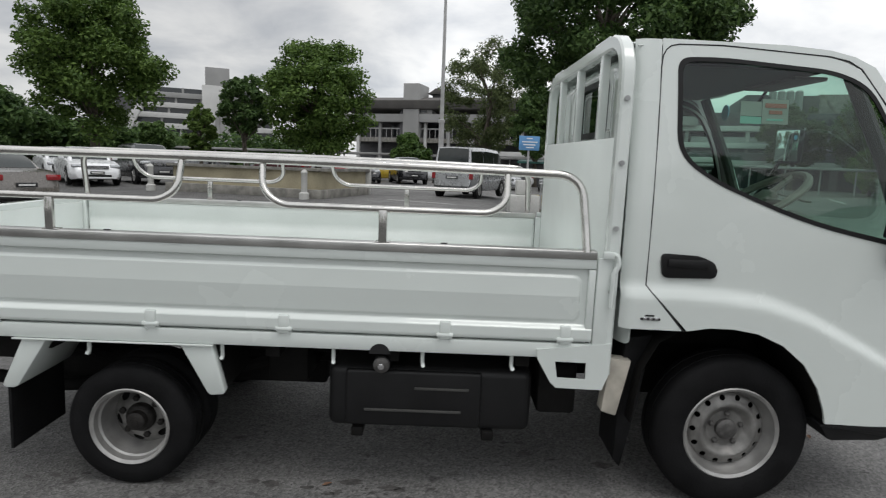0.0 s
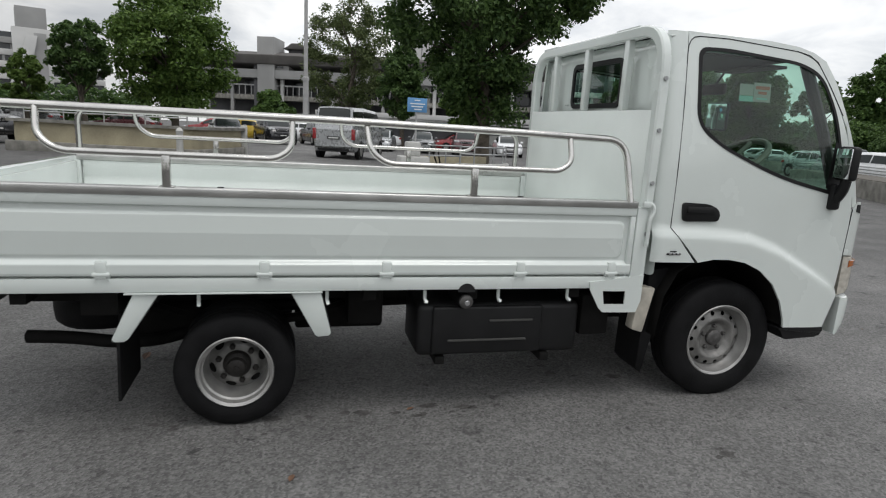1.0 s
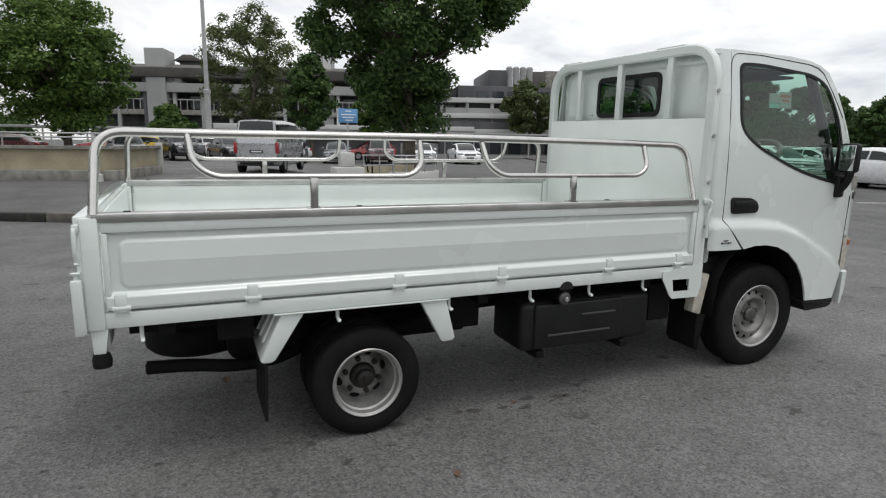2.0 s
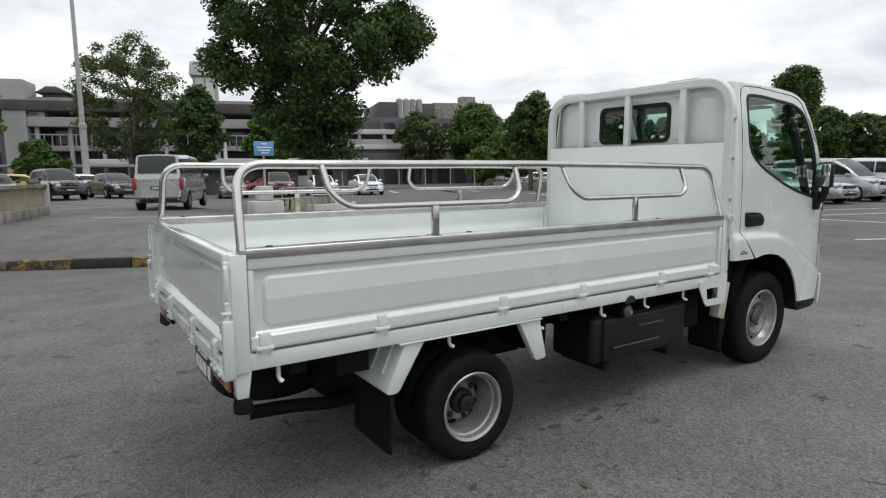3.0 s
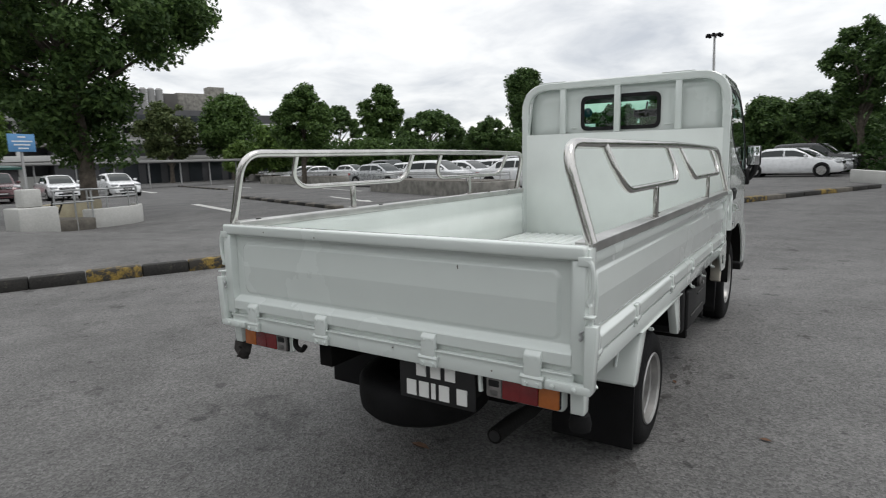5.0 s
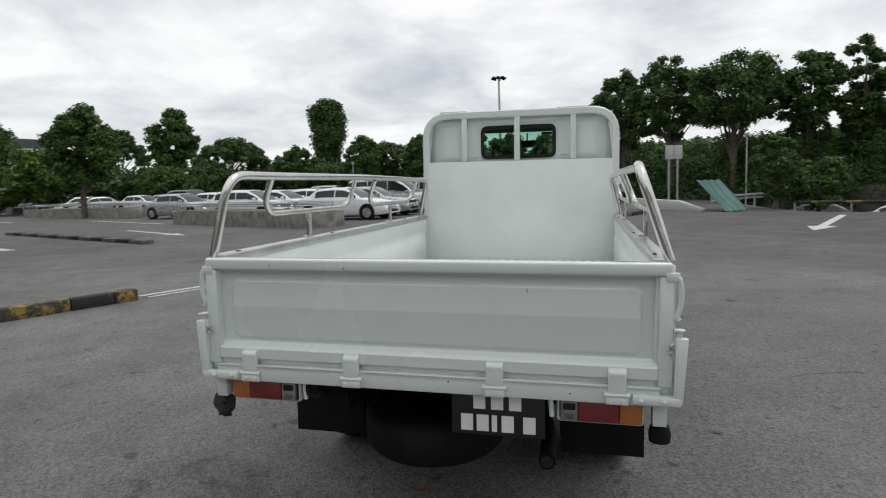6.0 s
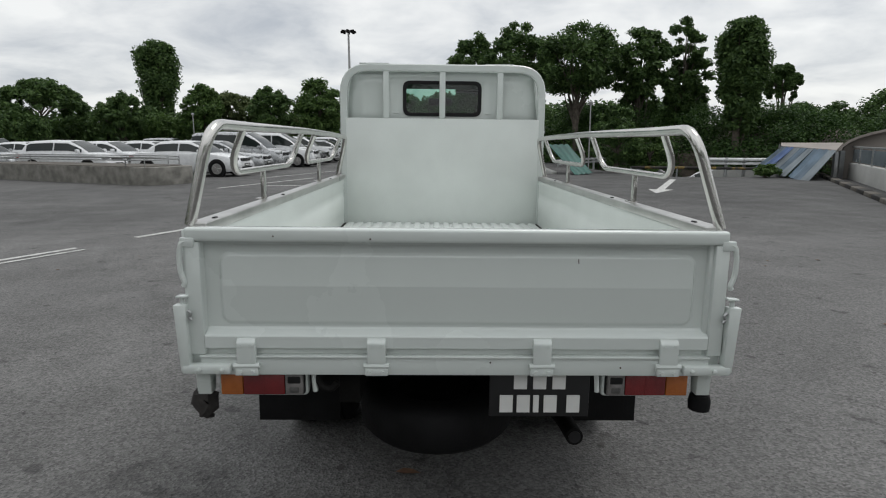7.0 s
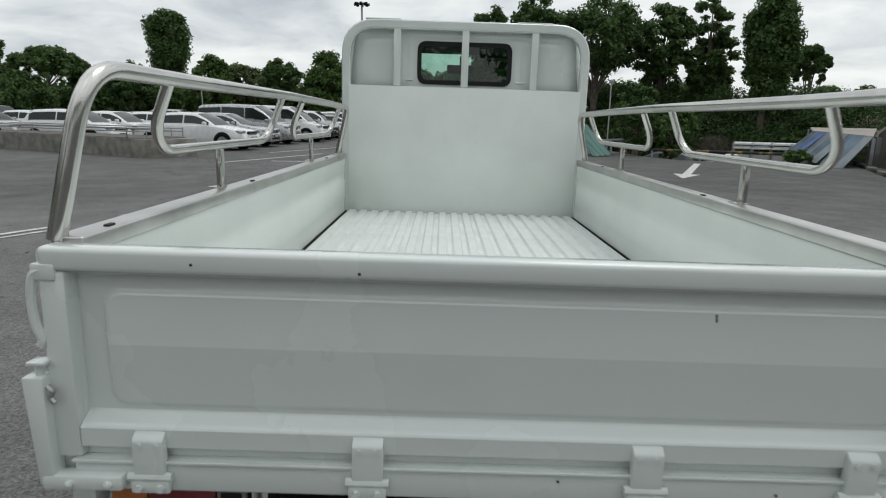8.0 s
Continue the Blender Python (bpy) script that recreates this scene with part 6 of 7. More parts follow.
for x, y, kind, colour, head in ((-4.6, 37.5, "sedan", "black", -78), (-1.9, 38.6, "suv", "black", -76), (0.9, 39.4, "sedan", "black", -78), (5.2, 41.5, "hatch", "silver", -104), (8.0, 41.0, "sedan", "grey", -104), (10.9, 40.4, "suv", "maroon", -104), (13.8, 39.8, "sedan", "white", -104),
                                 (16.8, 39.0, "sedan", "white", -104), (-12.5, 48, "sedan", "maroon", 170), (-6.5, 49, "sedan", "red", 175), (-0.5, 49, "sedan", "white", 178), (5.5, 49, "sedan", "white", 180),
                                 (-18.5, 46.5, "suv", "grey", 172), (12.5, 48, "hatch", "red", 180), (-25, 44, "sedan", "silver", 170), (-4.3, 43.0, "sedan", "yellow", 176),
                                 (31.0, 3.0, "sedan", "white", -98), (33.8, 2.5, "sedan", "silver", -98), (36.6, 2.1, "suv", "black", -98), (39.4, 1.7, "sedan", "grey", -98), (42.2, 1.7, "suv", "silver", -98),
                                 (31.3, 28.4, "suv", "black", -112), (39.6, 44.2, "sedan", "silver", 157), (41.0, 47.4, "hatch", "white", 157), (47.2, 53.0, "sedan", "white", 157), (48.5, 56.2, "sedan", "grey", 157), (49.8, 59.4, "suv", "white", 157),
                                 (26.8, -7.8, "sedan", "black", 62), (26.2, -11.2, "sedan", "white", 62)):
    make_car(kind, colour, x, y, head, colour + " " + kinds[kind] + " parked on asphalt")


# ---- trees ----
def leaf_cloud(centres, radii, count, size, seed, flat=0.75):
    """Many small pointed leaves gathered round clump centres."""
    g = np.random.default_rng(seed)
    centres, radii = np.array(centres, float), np.array(radii, float)
    pick = g.choice(len(centres), count, p=radii ** 2 / (radii ** 2).sum())
    d = g.normal(size=(count, 3))
    d /= np.linalg.norm(d, axis=1)[:, None]
    rad = radii[pick] * (0.2 + 1.1 * g.random(count) ** 0.8)
    p = centres[pick] + d * rad[:, None] * np.array([1, 1, flat])
    nrm = d * 0.6 + g.normal(size=(count, 3)) * 0.6 + np.array([0, 0, 0.5])
    nrm /= np.linalg.norm(nrm, axis=1)[:, None]
    a = np.cross(nrm, g.normal(size=(count, 3)))
    a /= np.linalg.norm(a, axis=1)[:, None]
    b = np.cross(nrm, a)
    s = size * (0.65 + 0.7 * g.random(count))[:, None]
    v = np.stack([p - a * s, p + b * s * 0.5 + nrm * s * 0.12, p + a * s, p - b * s * 0.5 + nrm * s * 0.12], 1).reshape(-1, 3)
    f = np.arange(count * 4).reshape(-1, 4)
    return v, f


def leaf_part(name, v, f, material, parent_ob, label=""):
    me = bpy.data.meshes.new(name)
    me.from_pydata(v.tolist(), [], f.tolist())
    me.materials.append(material)
    ob = new(name, me)
    if parent_ob:
        ob.parent = parent_ob
    if label:
        ob["label"] = label
    return ob


def make_tree(x, y, h, cw, trunk_h, leaves, size, material, style, seed, label, z=0.0):
    rng = random.Random(seed)
    t = thing("tree", label, "tree", pose(x, y, z, 0, 0, rng.uniform(0, 360)), "trees round the car park")
    r0 = 0.019 * h + 0.05
    cz, chh = (h + trunk_h) / 2, (h - trunk_h) / 2
    centres, radii = [], []
    n = {"round": 120, "column": 110, "umbrella": 80, "sparse": 170, "vase": 190, "open": 115, "bush": 44}[style]
    for i in range(n):
        if style == "column":
            zc = trunk_h + (h - trunk_h) * (i + 0.5) / n
            k = (zc - trunk_h) / (h - trunk_h)
            wd = cw / 2 * (0.6 + 0.4 * min(1, k * 2.0)) * (1 if k < 0.75 else math.sqrt(max(0.08, 1 - ((k - 0.75) / 0.27) ** 2)))
            a = rng.uniform(0, 6.28)
            centres.append((wd * 0.55 * math.cos(a), wd * 0.55 * math.sin(a), zc))
            radii.append(max(0.25, wd * rng.uniform(0.28, 0.5)))
        elif style == "umbrella":
            a, q = rng.uniform(0, 6.28), math.sqrt(rng.random())
            centres.append((cw / 2 * q * math.cos(a), cw / 2 * q * math.sin(a), h - (h - trunk_h) * (0.10 + 0.42 * q * q) + rng.uniform(-0.5, 0.2) - (0.9 if i % 4 == 0 else 0)))
            radii.append(cw * rng.uniform(0.035, 0.075))
        else:
            while True:
                p = Vector((rng.uniform(-1, 1), rng.uniform(-1, 1), rng.uniform(-1, 1)))
                if 0.35 < p.length < 1:
                    break
            p *= 0.86 if style not in ("sparse", "vase") else 0.92
            narrow = 1.0 - 0.25 * max(0, p.z)
            if style == "vase":
                narrow = (0.34 + 0.66 * smooth_step((p.z + 0.85) / 0.85)) / math.sqrt(max(0.2, 1 - min(0.0, p.z) ** 2))
            centres.append((p.x * cw / 2 * narrow, p.y * cw / 2 * narrow, cz + p.z * chh))
            radii.append(cw * (rng.uniform(0.05, 0.12) if style not in ("sparse", "open", "vase") else rng.uniform(0.04, 0.11) if style == "sparse" else rng.uniform(0.035, 0.085) if style == "vase" else rng.uniform(0.045, 0.095)))
    # stretch the clumps to the crown's full height and width
    hi = max(c[2] + r * 0.75 for c, r in zip(centres, radii))
    wide = max(math.hypot(c[0], c[1]) + r * 0.8 for c, r in zip(centres, radii))
    kz, kx = (h - trunk_h) / (hi - trunk_h), cw / 2 / wide
    centres = [(c[0] * kx, c[1] * kx, trunk_h + (c[2] - trunk_h) * kz) for c in centres]
    # trunk with bends, then limbs to the clumps
    lean = (rng.uniform(-0.05, 0.05) * h, rng.uniform(-0.05, 0.05) * h)
    top = trunk_h + (h - trunk_h) * 0.55
    spine = [Vector((lean[0] * k * k + 0.05 * h * 0.3 * math.sin(k * 5 + seed), lean[1] * k * k, top * k - 0.05 * (k == 0))) for k in (0, 0.12, 0.3, 0.5, 0.7, 0.85, 1.0)]
    radii_t = [r0 * 1.35, r0, r0 * 0.88, r0 * 0.74, r0 * 0.55, r0 * 0.38, r0 * 0.2]
    part("trunk", tube(spine, r0, 10, radii=radii_t), BARK, t)
    bm = bmesh.new()
    for i, c in enumerate(centres):
        if i % (7 if style == "umbrella" else 5):
            continue
        c = Vector(c)
        k = max(0.25, min(0.95, (c.z - trunk_h * 0.4) / top * 0.72))
        j = k * (len(spine) - 1)
        s = spine[int(j)].lerp(spine[min(int(j) + 1, len(spine) - 1)], j - int(j))
        mid = s.lerp(c, 0.5) + Vector((rng.uniform(-0.1, 0.1), rng.uniform(-0.1, 0.1), 0.12)) * cw * 0.3
        tube([s, s.lerp(mid, 0.55), mid, c], 0.03, 5, bm, radii=[r0 * 0.36, r0 * 0.26, r0 * 0.17, 0.012])
    part("branching", bm, BARK, t)
    v, f = leaf_cloud(centres, radii, leaves, size, seed)
    leaf_part("crown", v, f, material, t)
    return t


SPOT = {"start": (-0.5, -0.1), "side": (-2.86, 0.22), "corner": (-4.22, 2.19), "rear": (-4.13, 3.25), "turn": (-3.57, 0.93)}


def polar(az, d, spot="start"):
    ex, ey = SPOT[spot]
    return ex + d * math.cos(radians(az)), ey + d * math.sin(radians(az))


def tree_at(spot, az, d, top_el, wide_deg, trunk_h, leaves, size, material, style, seed, label, eye=1.41):
    """A tree whose crown top stands at a bearing, distance and elevation from a spot beside the truck."""
    x, y = polar(az, d, spot)
    h = eye + d * math.tan(radians(top_el)) - ground_z(x, y)
    return make_tree(x, y, h, 2 * d * math.tan(radians(wide_deg / 2)), trunk_h, leaves, size, material, style, seed, label, z=ground_z(x, y))


make_tree(6.0, 21.3, 10.9, 8.7, 1.5, 80000, 0.09, LEAF_DARK, "vase", 3, "tall leafy shade tree beside the stair head")
tree_at("start", 118.6, 40, 14.4, 11.6, 1.6, 40000, 0.13, LEAF_FRESH, "round", 4, "broad leafy green shade tree")
tree_at("start", 107.0, 46, 7.5, 4.9, 2.4, 11000, 0.14, LEAF_DARK, "open", 5, "dark green shade tree on a bare trunk")
tree_at("start", 100.4, 38, 10.9, 10.6, 1.0, 34000, 0.12, LEAF_FRESH, "sparse", 6, "dense bright green tree with dark trunk")
tree_at("side", 83.0, 58, 11.9, 9.4, 1.8, 24000, 0.125, LEAF_OLIVE, "open", 7, "thinly leaved olive green tree")
tree_at("side", 77.5, 50, 7.9, 4.7, 1.8, 15000, 0.15, LEAF_DARK, "round", 8, "dark green shade tree on a bare trunk")
tree_at("side", 71.6, 50, 6.2, 5.2, 1.6, 8000, 0.18, LEAF_FRESH, "open", 9, "mid green tree near the building")
tree_at("turn", 57.0, 84, 5.9, 5.6, 2.0, 13000, 0.23, LEAF_OLIVE, "open", 10, "olive green tree at the car park edge")
tree_at("turn", 52.0, 84, 6.6, 6.1, 2.0, 16000, 0.23, LEAF_MID, "round", 11, "round green tree at the car park edge")
tree_at("turn", 51.2, 72, 2.45, 4.6, 0.3, 6000, 0.19, LEAF_LIGHT, "bush", 12, "yellow green shrub at the car park edge")
tree_at("turn", 46.1, 48, 7.4, 5.8, 1.5, 20000, 0.145, LEAF_MID, "round", 13, "dense round green tree near the cars")
tree_at("turn", 38.5, 74, 7.2, 4.5, 2.4, 18000, 0.19, LEAF_MID, "round", 14, "dense round green tree on a bare trunk")
tree_at("turn", 42.3, 84, 5.5, 4.4, 2.6, 6000, 0.24, LEAF_DARK, "umbrella", 15, "spreading flat-topped tree in the distance")
tree_at("corner", 32.7, 64, 4.9, 6.9, 1.8, 14000, 0.17, LEAF_DARK, "umbrella", 16, "spreading flat-topped rain tree")
tree_at("rear", 23.4, 90, 8.3, 3.4, 4.4, 22000, 0.22, LEAF_DARK, "column", 17, "tall creeper-covered column tree")
for k, (az, d, el, wd, st) in enumerate(((26.2, 58, 4.1, 4.4, "open"), (20.0, 58, 4.9, 4.2, "round"), (17.6, 60, 4.3, 4.4, "open"), (14.4, 55, 4.8, 4.4, "open"), (10.2, 50, 5.6, 5.0, "round"), (6.2, 56, 4.6, 5.2, "open"), (2.4, 52, 4.4, 5.0, "round"),
                                         (23.6, 60, 2.4, 4.5, "round"), (13.0, 56, 2.2, 5.0, "round"), (33.8, 60, 2.4, 5.0, "round"), (37.6, 64, 2.4, 5.0, "round"))):
    tree_at("rear", az, d, el, wd, 1.5 if st == "open" else 0.9, 12000, 0.15, (LEAF_DARK, LEAF_MID, LEAF_OLIVE)[k % 3], st, 30 + k, "leafy green tree in the distance")
for k, (spot, az, d, el, wd, st) in enumerate((("start", 92.0, 52, 3.0, 4.5, "bush"), ("start", 110.8, 48, 4.7, 3.1, "open"), ("start", 114.5, 50, 3.0, 3.5, "bush"), ("corner", 47.5, 66, 4.0, 5.0, "round"))):
    tree_at(spot, az, d, el, wd, 0.9, 7000, 0.21 if wd > 3.5 else 0.14, LEAF_LIGHT if wd < 3.5 else (LEAF_MID, LEAF_FRESH)[k % 2], st, 50 + k, "leafy green tree in the distance")
for k, (az, el, wd) in enumerate(((126, 5.2, 7.0), (131, 6.0, 7.5), (137, 5.5, 8.0), (123.5, 3.8, 5.0), (144, 6.0, 9.0), (120.5, 3.0, 5.0), (117.4, 2.4, 3.6))):
    tree_at("start", az, 52 + 3 * (k % 2), el, wd, 0.8, 9000, 0.22, LEAF_DARK, "round", 60 + k, "dark green tree in a dense stand")
for k, (az, d, el, wd, th, st) in enumerate(((-4.6, 42, 9.6, 6.6, 2.5, "open"), (-8.6, 40, 10.4, 7.0, 3.4, "open"), (-13.9, 38, 10.3, 9.0, 4.4, "open"), (-19.2, 40, 9.5, 6.0, 4.0, "open"), (-22.6, 41, 10.1, 5.0, 3.0, "open"), (-1.4, 46, 4.4, 5.0, 2.0, "round"), (-30.3, 48, 5.9, 3.0, 5.4, "umbrella"),
                                             (-38.5, 52, 4.2, 8.0, 1.2, "round"), (-45, 55, 5.0, 8.0, 1.2, "round"), (-17.4, 46, 2.6, 4.0, 1.5, "open"), (-10.5, 54, 3.0, 8, 1.5, "round"), (-4.0, 56, 3.4, 7, 1.2, "round"), (-23.4, 50, 4.4, 3.6, 1.5, "round"), (-20.6, 52, 3.0, 5, 1.5, "round"), (-31.5, 58, 2.9, 5.0, 1.0, "round"), (-34.5, 60, 2.8, 4.5, 1.0, "round"))):
    tree_at("rear", az, d, el, wd, th, 13000 if el > 9 else 18000, 0.13, LEAF_DARK, st, 80 + k, "tall dark green tree behind the hedge")
tree_at("rear", -27.3, 37, 9.8, 4.0, 3.4, 34000, 0.11, LEAF_DARK, "column", 99, "tall creeper-covered column tree")


def tree_belt(spot, az0, az1, d, top_el, count, seed, label):
    """A far, low, unbroken belt of trees."""
    g = random.Random(seed)
    ob = thing("distant_trees", label, "trees", None, kind="stuff")
    centres, radii = [], []
    for i in range(420):
        x, y = polar(az0 + (az1 - az0) * i / 419, d + g.uniform(-3, 3), spot)
        h = (1.41 + d * math.tan(radians(top_el))) * g.uniform(0.6, 1.0)
        for k in (0.2, 0.55, 0.9):
            centres.append((x, y, h * k))
            radii.append(g.uniform(0.5, 1.0))
    v, f = leaf_cloud(centres, radii, count, 0.26, seed)
    leaf_part("foliage", v, f, LEAF_DARK, ob)
    return ob


tree_belt("rear", -8, 47, 70, 2.5, 60000, 401, "dark far belt of low trees beyond the cars")
tree_belt("rear", -22, -2, 60, 3.3, 36000, 403, "dark dense belt of trees behind the hedge")
tree_belt("start", 102, 150, 64, 2.4, 30000, 402, "dark far belt of low trees beyond the cars")


# ---- hedge bank ----
def hedge_mass(a, b, h, depth, count, size, material, seed, label, taper=0.0):
    a, b = Vector(a), Vector(b)
    d = (b - a)
    n = Vector((-d.y, d.x, 0)).normalized()
    if n.x < 0:
        n = -n
    g = random.Random(seed)
    ob = thing("hedge", label, "hedge", None, kind="stuff")
    centres, radii = [], []
    for i in range(150):
        k, q = g.random(), g.random()
        p = a + d * k + n * depth * q
        hh = h * (1.0 - taper * k) * (0.55 + 0.45 * smooth_step(q * 2)) * g.uniform(0.85, 1.12)
        for z in (hh * 0.25, hh * 0.6, hh):
            centres.append((p.x, p.y, -1.7 + z))
            radii.append(g.uniform(0.5, 0.95))
    v, f = leaf_cloud(centres, radii, count, size, seed)
    leaf_part("foliage", v, f, material, ob)
    core = bmesh.new()
    lo = [a + n * 0.7, b + n * 0.7, b + n * depth, a + n * depth]
    vs = [core.verts.new((p.x, p.y, -1.75)) for p in lo] + [core.verts.new((p.x, p.y, -1.7 + h * f)) for p, f in zip(lo, (0.5, 0.5 * (1 - taper), 0.9 * (1 - taper), 0.9))]
    for q in ((0, 1, 2, 3), (4, 5, 6, 7), (0, 1, 5, 4), (1, 2, 6, 5), (2, 3, 7, 6), (3, 0, 4, 7)):
        core.faces.new([vs[i] for i in q])
    part("branch_core", core, BARK, ob)
    return ob


hedge_mass((33.0, -4.0, 0), (20.5, -27.0, 0), 4.6, 6.0, 160000, 0.085, LEAF_HEDGE, 201, "dense dark green hedge on a bank", 0.2)
hedge_mass((36.5, 1.0, 0), (31.0, -7.0, 0), 3.4, 5.0, 14000, 0.15, LEAF_HEDGE, 202, "green hedge along the car park edge")
make_tree(21.6, -4.8, 2.9, 2.2, 0.2, 6000, 0.09, LEAF_DARK, "bush", 210, "bushy green shrub beside the ramp", z=ground_z(21.6, -4.8))
make_tree(22.4, -6.6, 2.6, 2.2, 0.2, 6000, 0.09, LEAF_MID, "bush", 212, "bushy green shrub beside the ramp", z=ground_z(22.4, -6.6))
make_tree(17.3, -8.95, 0.5, 1.0, 0.05, 1200, 0.07, LEAF_MID, "bush", 211, "low green weeds beside the ramp", z=ground_z(17.4, -9.2))

# unseen trees behind the camera, for reflections; rear ones raised to darken the tailgate
for k, (az, d, el, wd) in enumerate(((-62, 34, 9, 12), (-80, 38, 10, 12), (-100, 33, 9, 13), (-118, 36, 12, 12), (-138, 34, 18, 15), (-158, 30, 24, 19), (-176, 30, 27, 20), (166, 30, 26, 20), (150, 36, 18, 15))):
    tree_at("start", az, d, el, wd, 1.0, 4500, 0.3, LEAF_DARK, "round", 300 + k, "unseen leafy green tree added behind the camera for reflections and shade")

# ---- buildings ----
def frame_between(p, q):
    """A local frame at p with x towards q, y away from the car park."""
    return pose(p[0], p[1], 0, 0, 0, math.degrees(math.atan2(q[1] - p[1], q[0] - p[0])))


# terraced block with a tower
REF = (-2.0, 1.2)
p, q = [(REF[0] + 112 * math.cos(radians(a)), REF[1] + 112 * math.sin(radians(a))) for a in (118.6, 104.0)]
b1 = thing("terraced_building", "grey concrete terraced building with a stair tower", "building", frame_between(p, q) @ Matrix.Diagonal((1, 1, 1.12, 1)))
# dark colour carries the recess shade behind the terraces
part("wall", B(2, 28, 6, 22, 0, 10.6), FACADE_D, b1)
for k in range(7):
    z = 0.8 + k * 1.62
    x0 = 0.2 + k * 1.15
    band = part("parapet", B(x0, 28, 1.0 + k * 0.55, 7 + k * 0.5, z, z + 0.78, 0.03), FACADE_W if k < 6 else FACADE, b1)
    part("window_band", B(x0 + 0.8, 27.9, 2.4 + k * 0.55, 7 + k * 0.5, z + 0.78, z + 1.62), FARGLASS, b1)
    for i in range(6):
        x = x0 + 1.2 + i * 4.2
        if x < 27:
            part("fin", B(x, x + 0.35, 1.9 + k * 0.55, 3.2 + k * 0.55, z + 0.7, z + 1.64), FACADE, b1)
tower = part("tower", B(15.8, 20.8, 2.0, 9.0, 0, 12.6, 0.05), FACADE_W, b1)
part("tower_head", B(16.4, 20.4, 2.4, 8.4, 12.6, 15.4, 0.05), FACADE, tower)
part("tower_side", B(18.6, 20.2, 1.8, 2.0, 0, 12.0), FACADE, tower)
part("buttress", prism([(13.2, 0), (16.2, 0), (19.0, 11.5), (17.6, 11.5)], 0.4, 1.9, "y", 0.03), FACADE_W, b1)
part("buttress", prism([(-1.0, 0), (1.6, 0), (6.8, 9.0), (5.6, 9.0)], 0.2, 1.6, "y", 0.03), FACADE_W, b1)

# long low block with dark eaves
p, q = (-14.0, 95.0), (63.6, 70.6)
b2 = thing("long_building", "long low concrete building with dark eaves and open galleries", "building", frame_between(p, q) @ Matrix.Diagonal((1, 1, 1.49, 1)))
LEN = math.dist(p, q)


def along(az, eye=(0.0, 0.0)):
    """How far along the long front a bearing from eye meets it."""
    d = (math.cos(radians(az)), math.sin(radians(az)))
    e = ((q[0] - p[0]) / LEN, (q[1] - p[1]) / LEN)
    rx, ry = eye[0] - p[0], eye[1] - p[1]
    return (rx * d[1] - ry * d[0]) / (e[0] * d[1] - e[1] * d[0])


# shade of the open galleries is put into this back wall's colour
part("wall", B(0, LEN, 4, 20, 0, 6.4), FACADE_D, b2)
part("roof", prism([(-1.2, 7.4), (2.0, 7.9), (20, 7.9), (21, 6.4), (3.5, 6.2), (-0.8, 6.6)], -1, LEN * 0.62, "x", 0.05), ROOFDARK, b2)
part("eaves_band", B(-0.6, LEN * 0.62, -0.4, 1.0, 5.3, 6.1, 0.03), FACADE, b2)
part("gallery_slab", B(0, LEN, 0.6, 4.2, 3.3, 3.75, 0.02), CONCRETE, b2)
part("canopy", B(LEN * 0.22, LEN * 0.66, -2.0, 1.5, 2.1, 2.55, 0.03), FACADE_W, b2)
part("low_wall", B(0, LEN, 0.4, 0.7, 0, 0.95, 0.02), CONC_PALE, b2)
for i in range(22):
    x = 1.0 + i * LEN / 22
    part("column", B(x, x + 0.45, 0.5, 1.0, 0, 5.4, 0.02), FACADE_W if i % 3 == 0 else FACADE, b2)
    part("window", B(x + 0.9, x + 2.9, 3.86, 4.02, 4.0, 5.2), FARGLASS, b2)
for i in range(46):
    x = 0.6 + i * LEN * 0.5 / 46
    part("baluster", B(x, x + 0.10, 0.62, 0.70, 3.75, 4.65), POLE, b2)
part("handrail", B(0, LEN * 0.5, 0.60, 0.72, 4.62, 4.74), POLE, b2)
x = along(93.3)
tw = part("tower", B(x, x + 2.5, -0.6, 4.0, 0, 9.1, 0.05), FACADE, b2)
part("tower_fin", B(x - 0.8, x - 0.1, 0.2, 4.0, 0, 7.6, 0.03), FACADE_D, tw)
part("tower_box", B(x + 2.5, x + 4.4, 0.0, 3.0, 5.6, 7.4, 0.05), FACADE, tw)
for k in range(3):
    part("louvre", B(x + 2.3, x + 3.6, -0.06, 0.0, 5.9 + 0.38 * k, 6.1 + 0.38 * k), FARGLASS, tw)
x = along(89.9, (-2.87, 0.21))
part("roof_house", B(x + 0.7, x + 3.2, 3.0, 8, 7.6, 8.4, 0.05), FACADE_D, b2)
part("roof_cap", prism([(x, 8.3), (x + 3.9, 8.3), (x + 3.2, 8.55), (x + 2.5, 8.85), (x + 1.3, 8.85), (x + 0.7, 8.55)], 2.4, 8.6, "y", 0.04), ROOFDARK, b2)
x = along(78.0, (-3.2, 0.5))
clock = part("tall_tower", B(x + 0.5, x + 3.5, 1.0, 4.5, 0, 10.0, 0.05), FACADE, b2)
part("tower_cap", prism([(x + 0.1, 10.0), (x + 3.9, 10.0), (x + 3.7, 11.2), (x + 0.3, 11.2)], 0.6, 4.9, "y", 0.05), FACADE_W, clock)
for k in range(2):
    part("tower_panel", B(x + 0.8 + 1.3 * k, x + 1.9 + 1.3 * k, 0.94, 1.0, 6.6, 9.8), FACADE_W, clock)
part("antenna", tube([(x + 2.0, 3, 11.2), (x + 2.0, 3, 13.6)], 0.05, 6), POLE, clock)
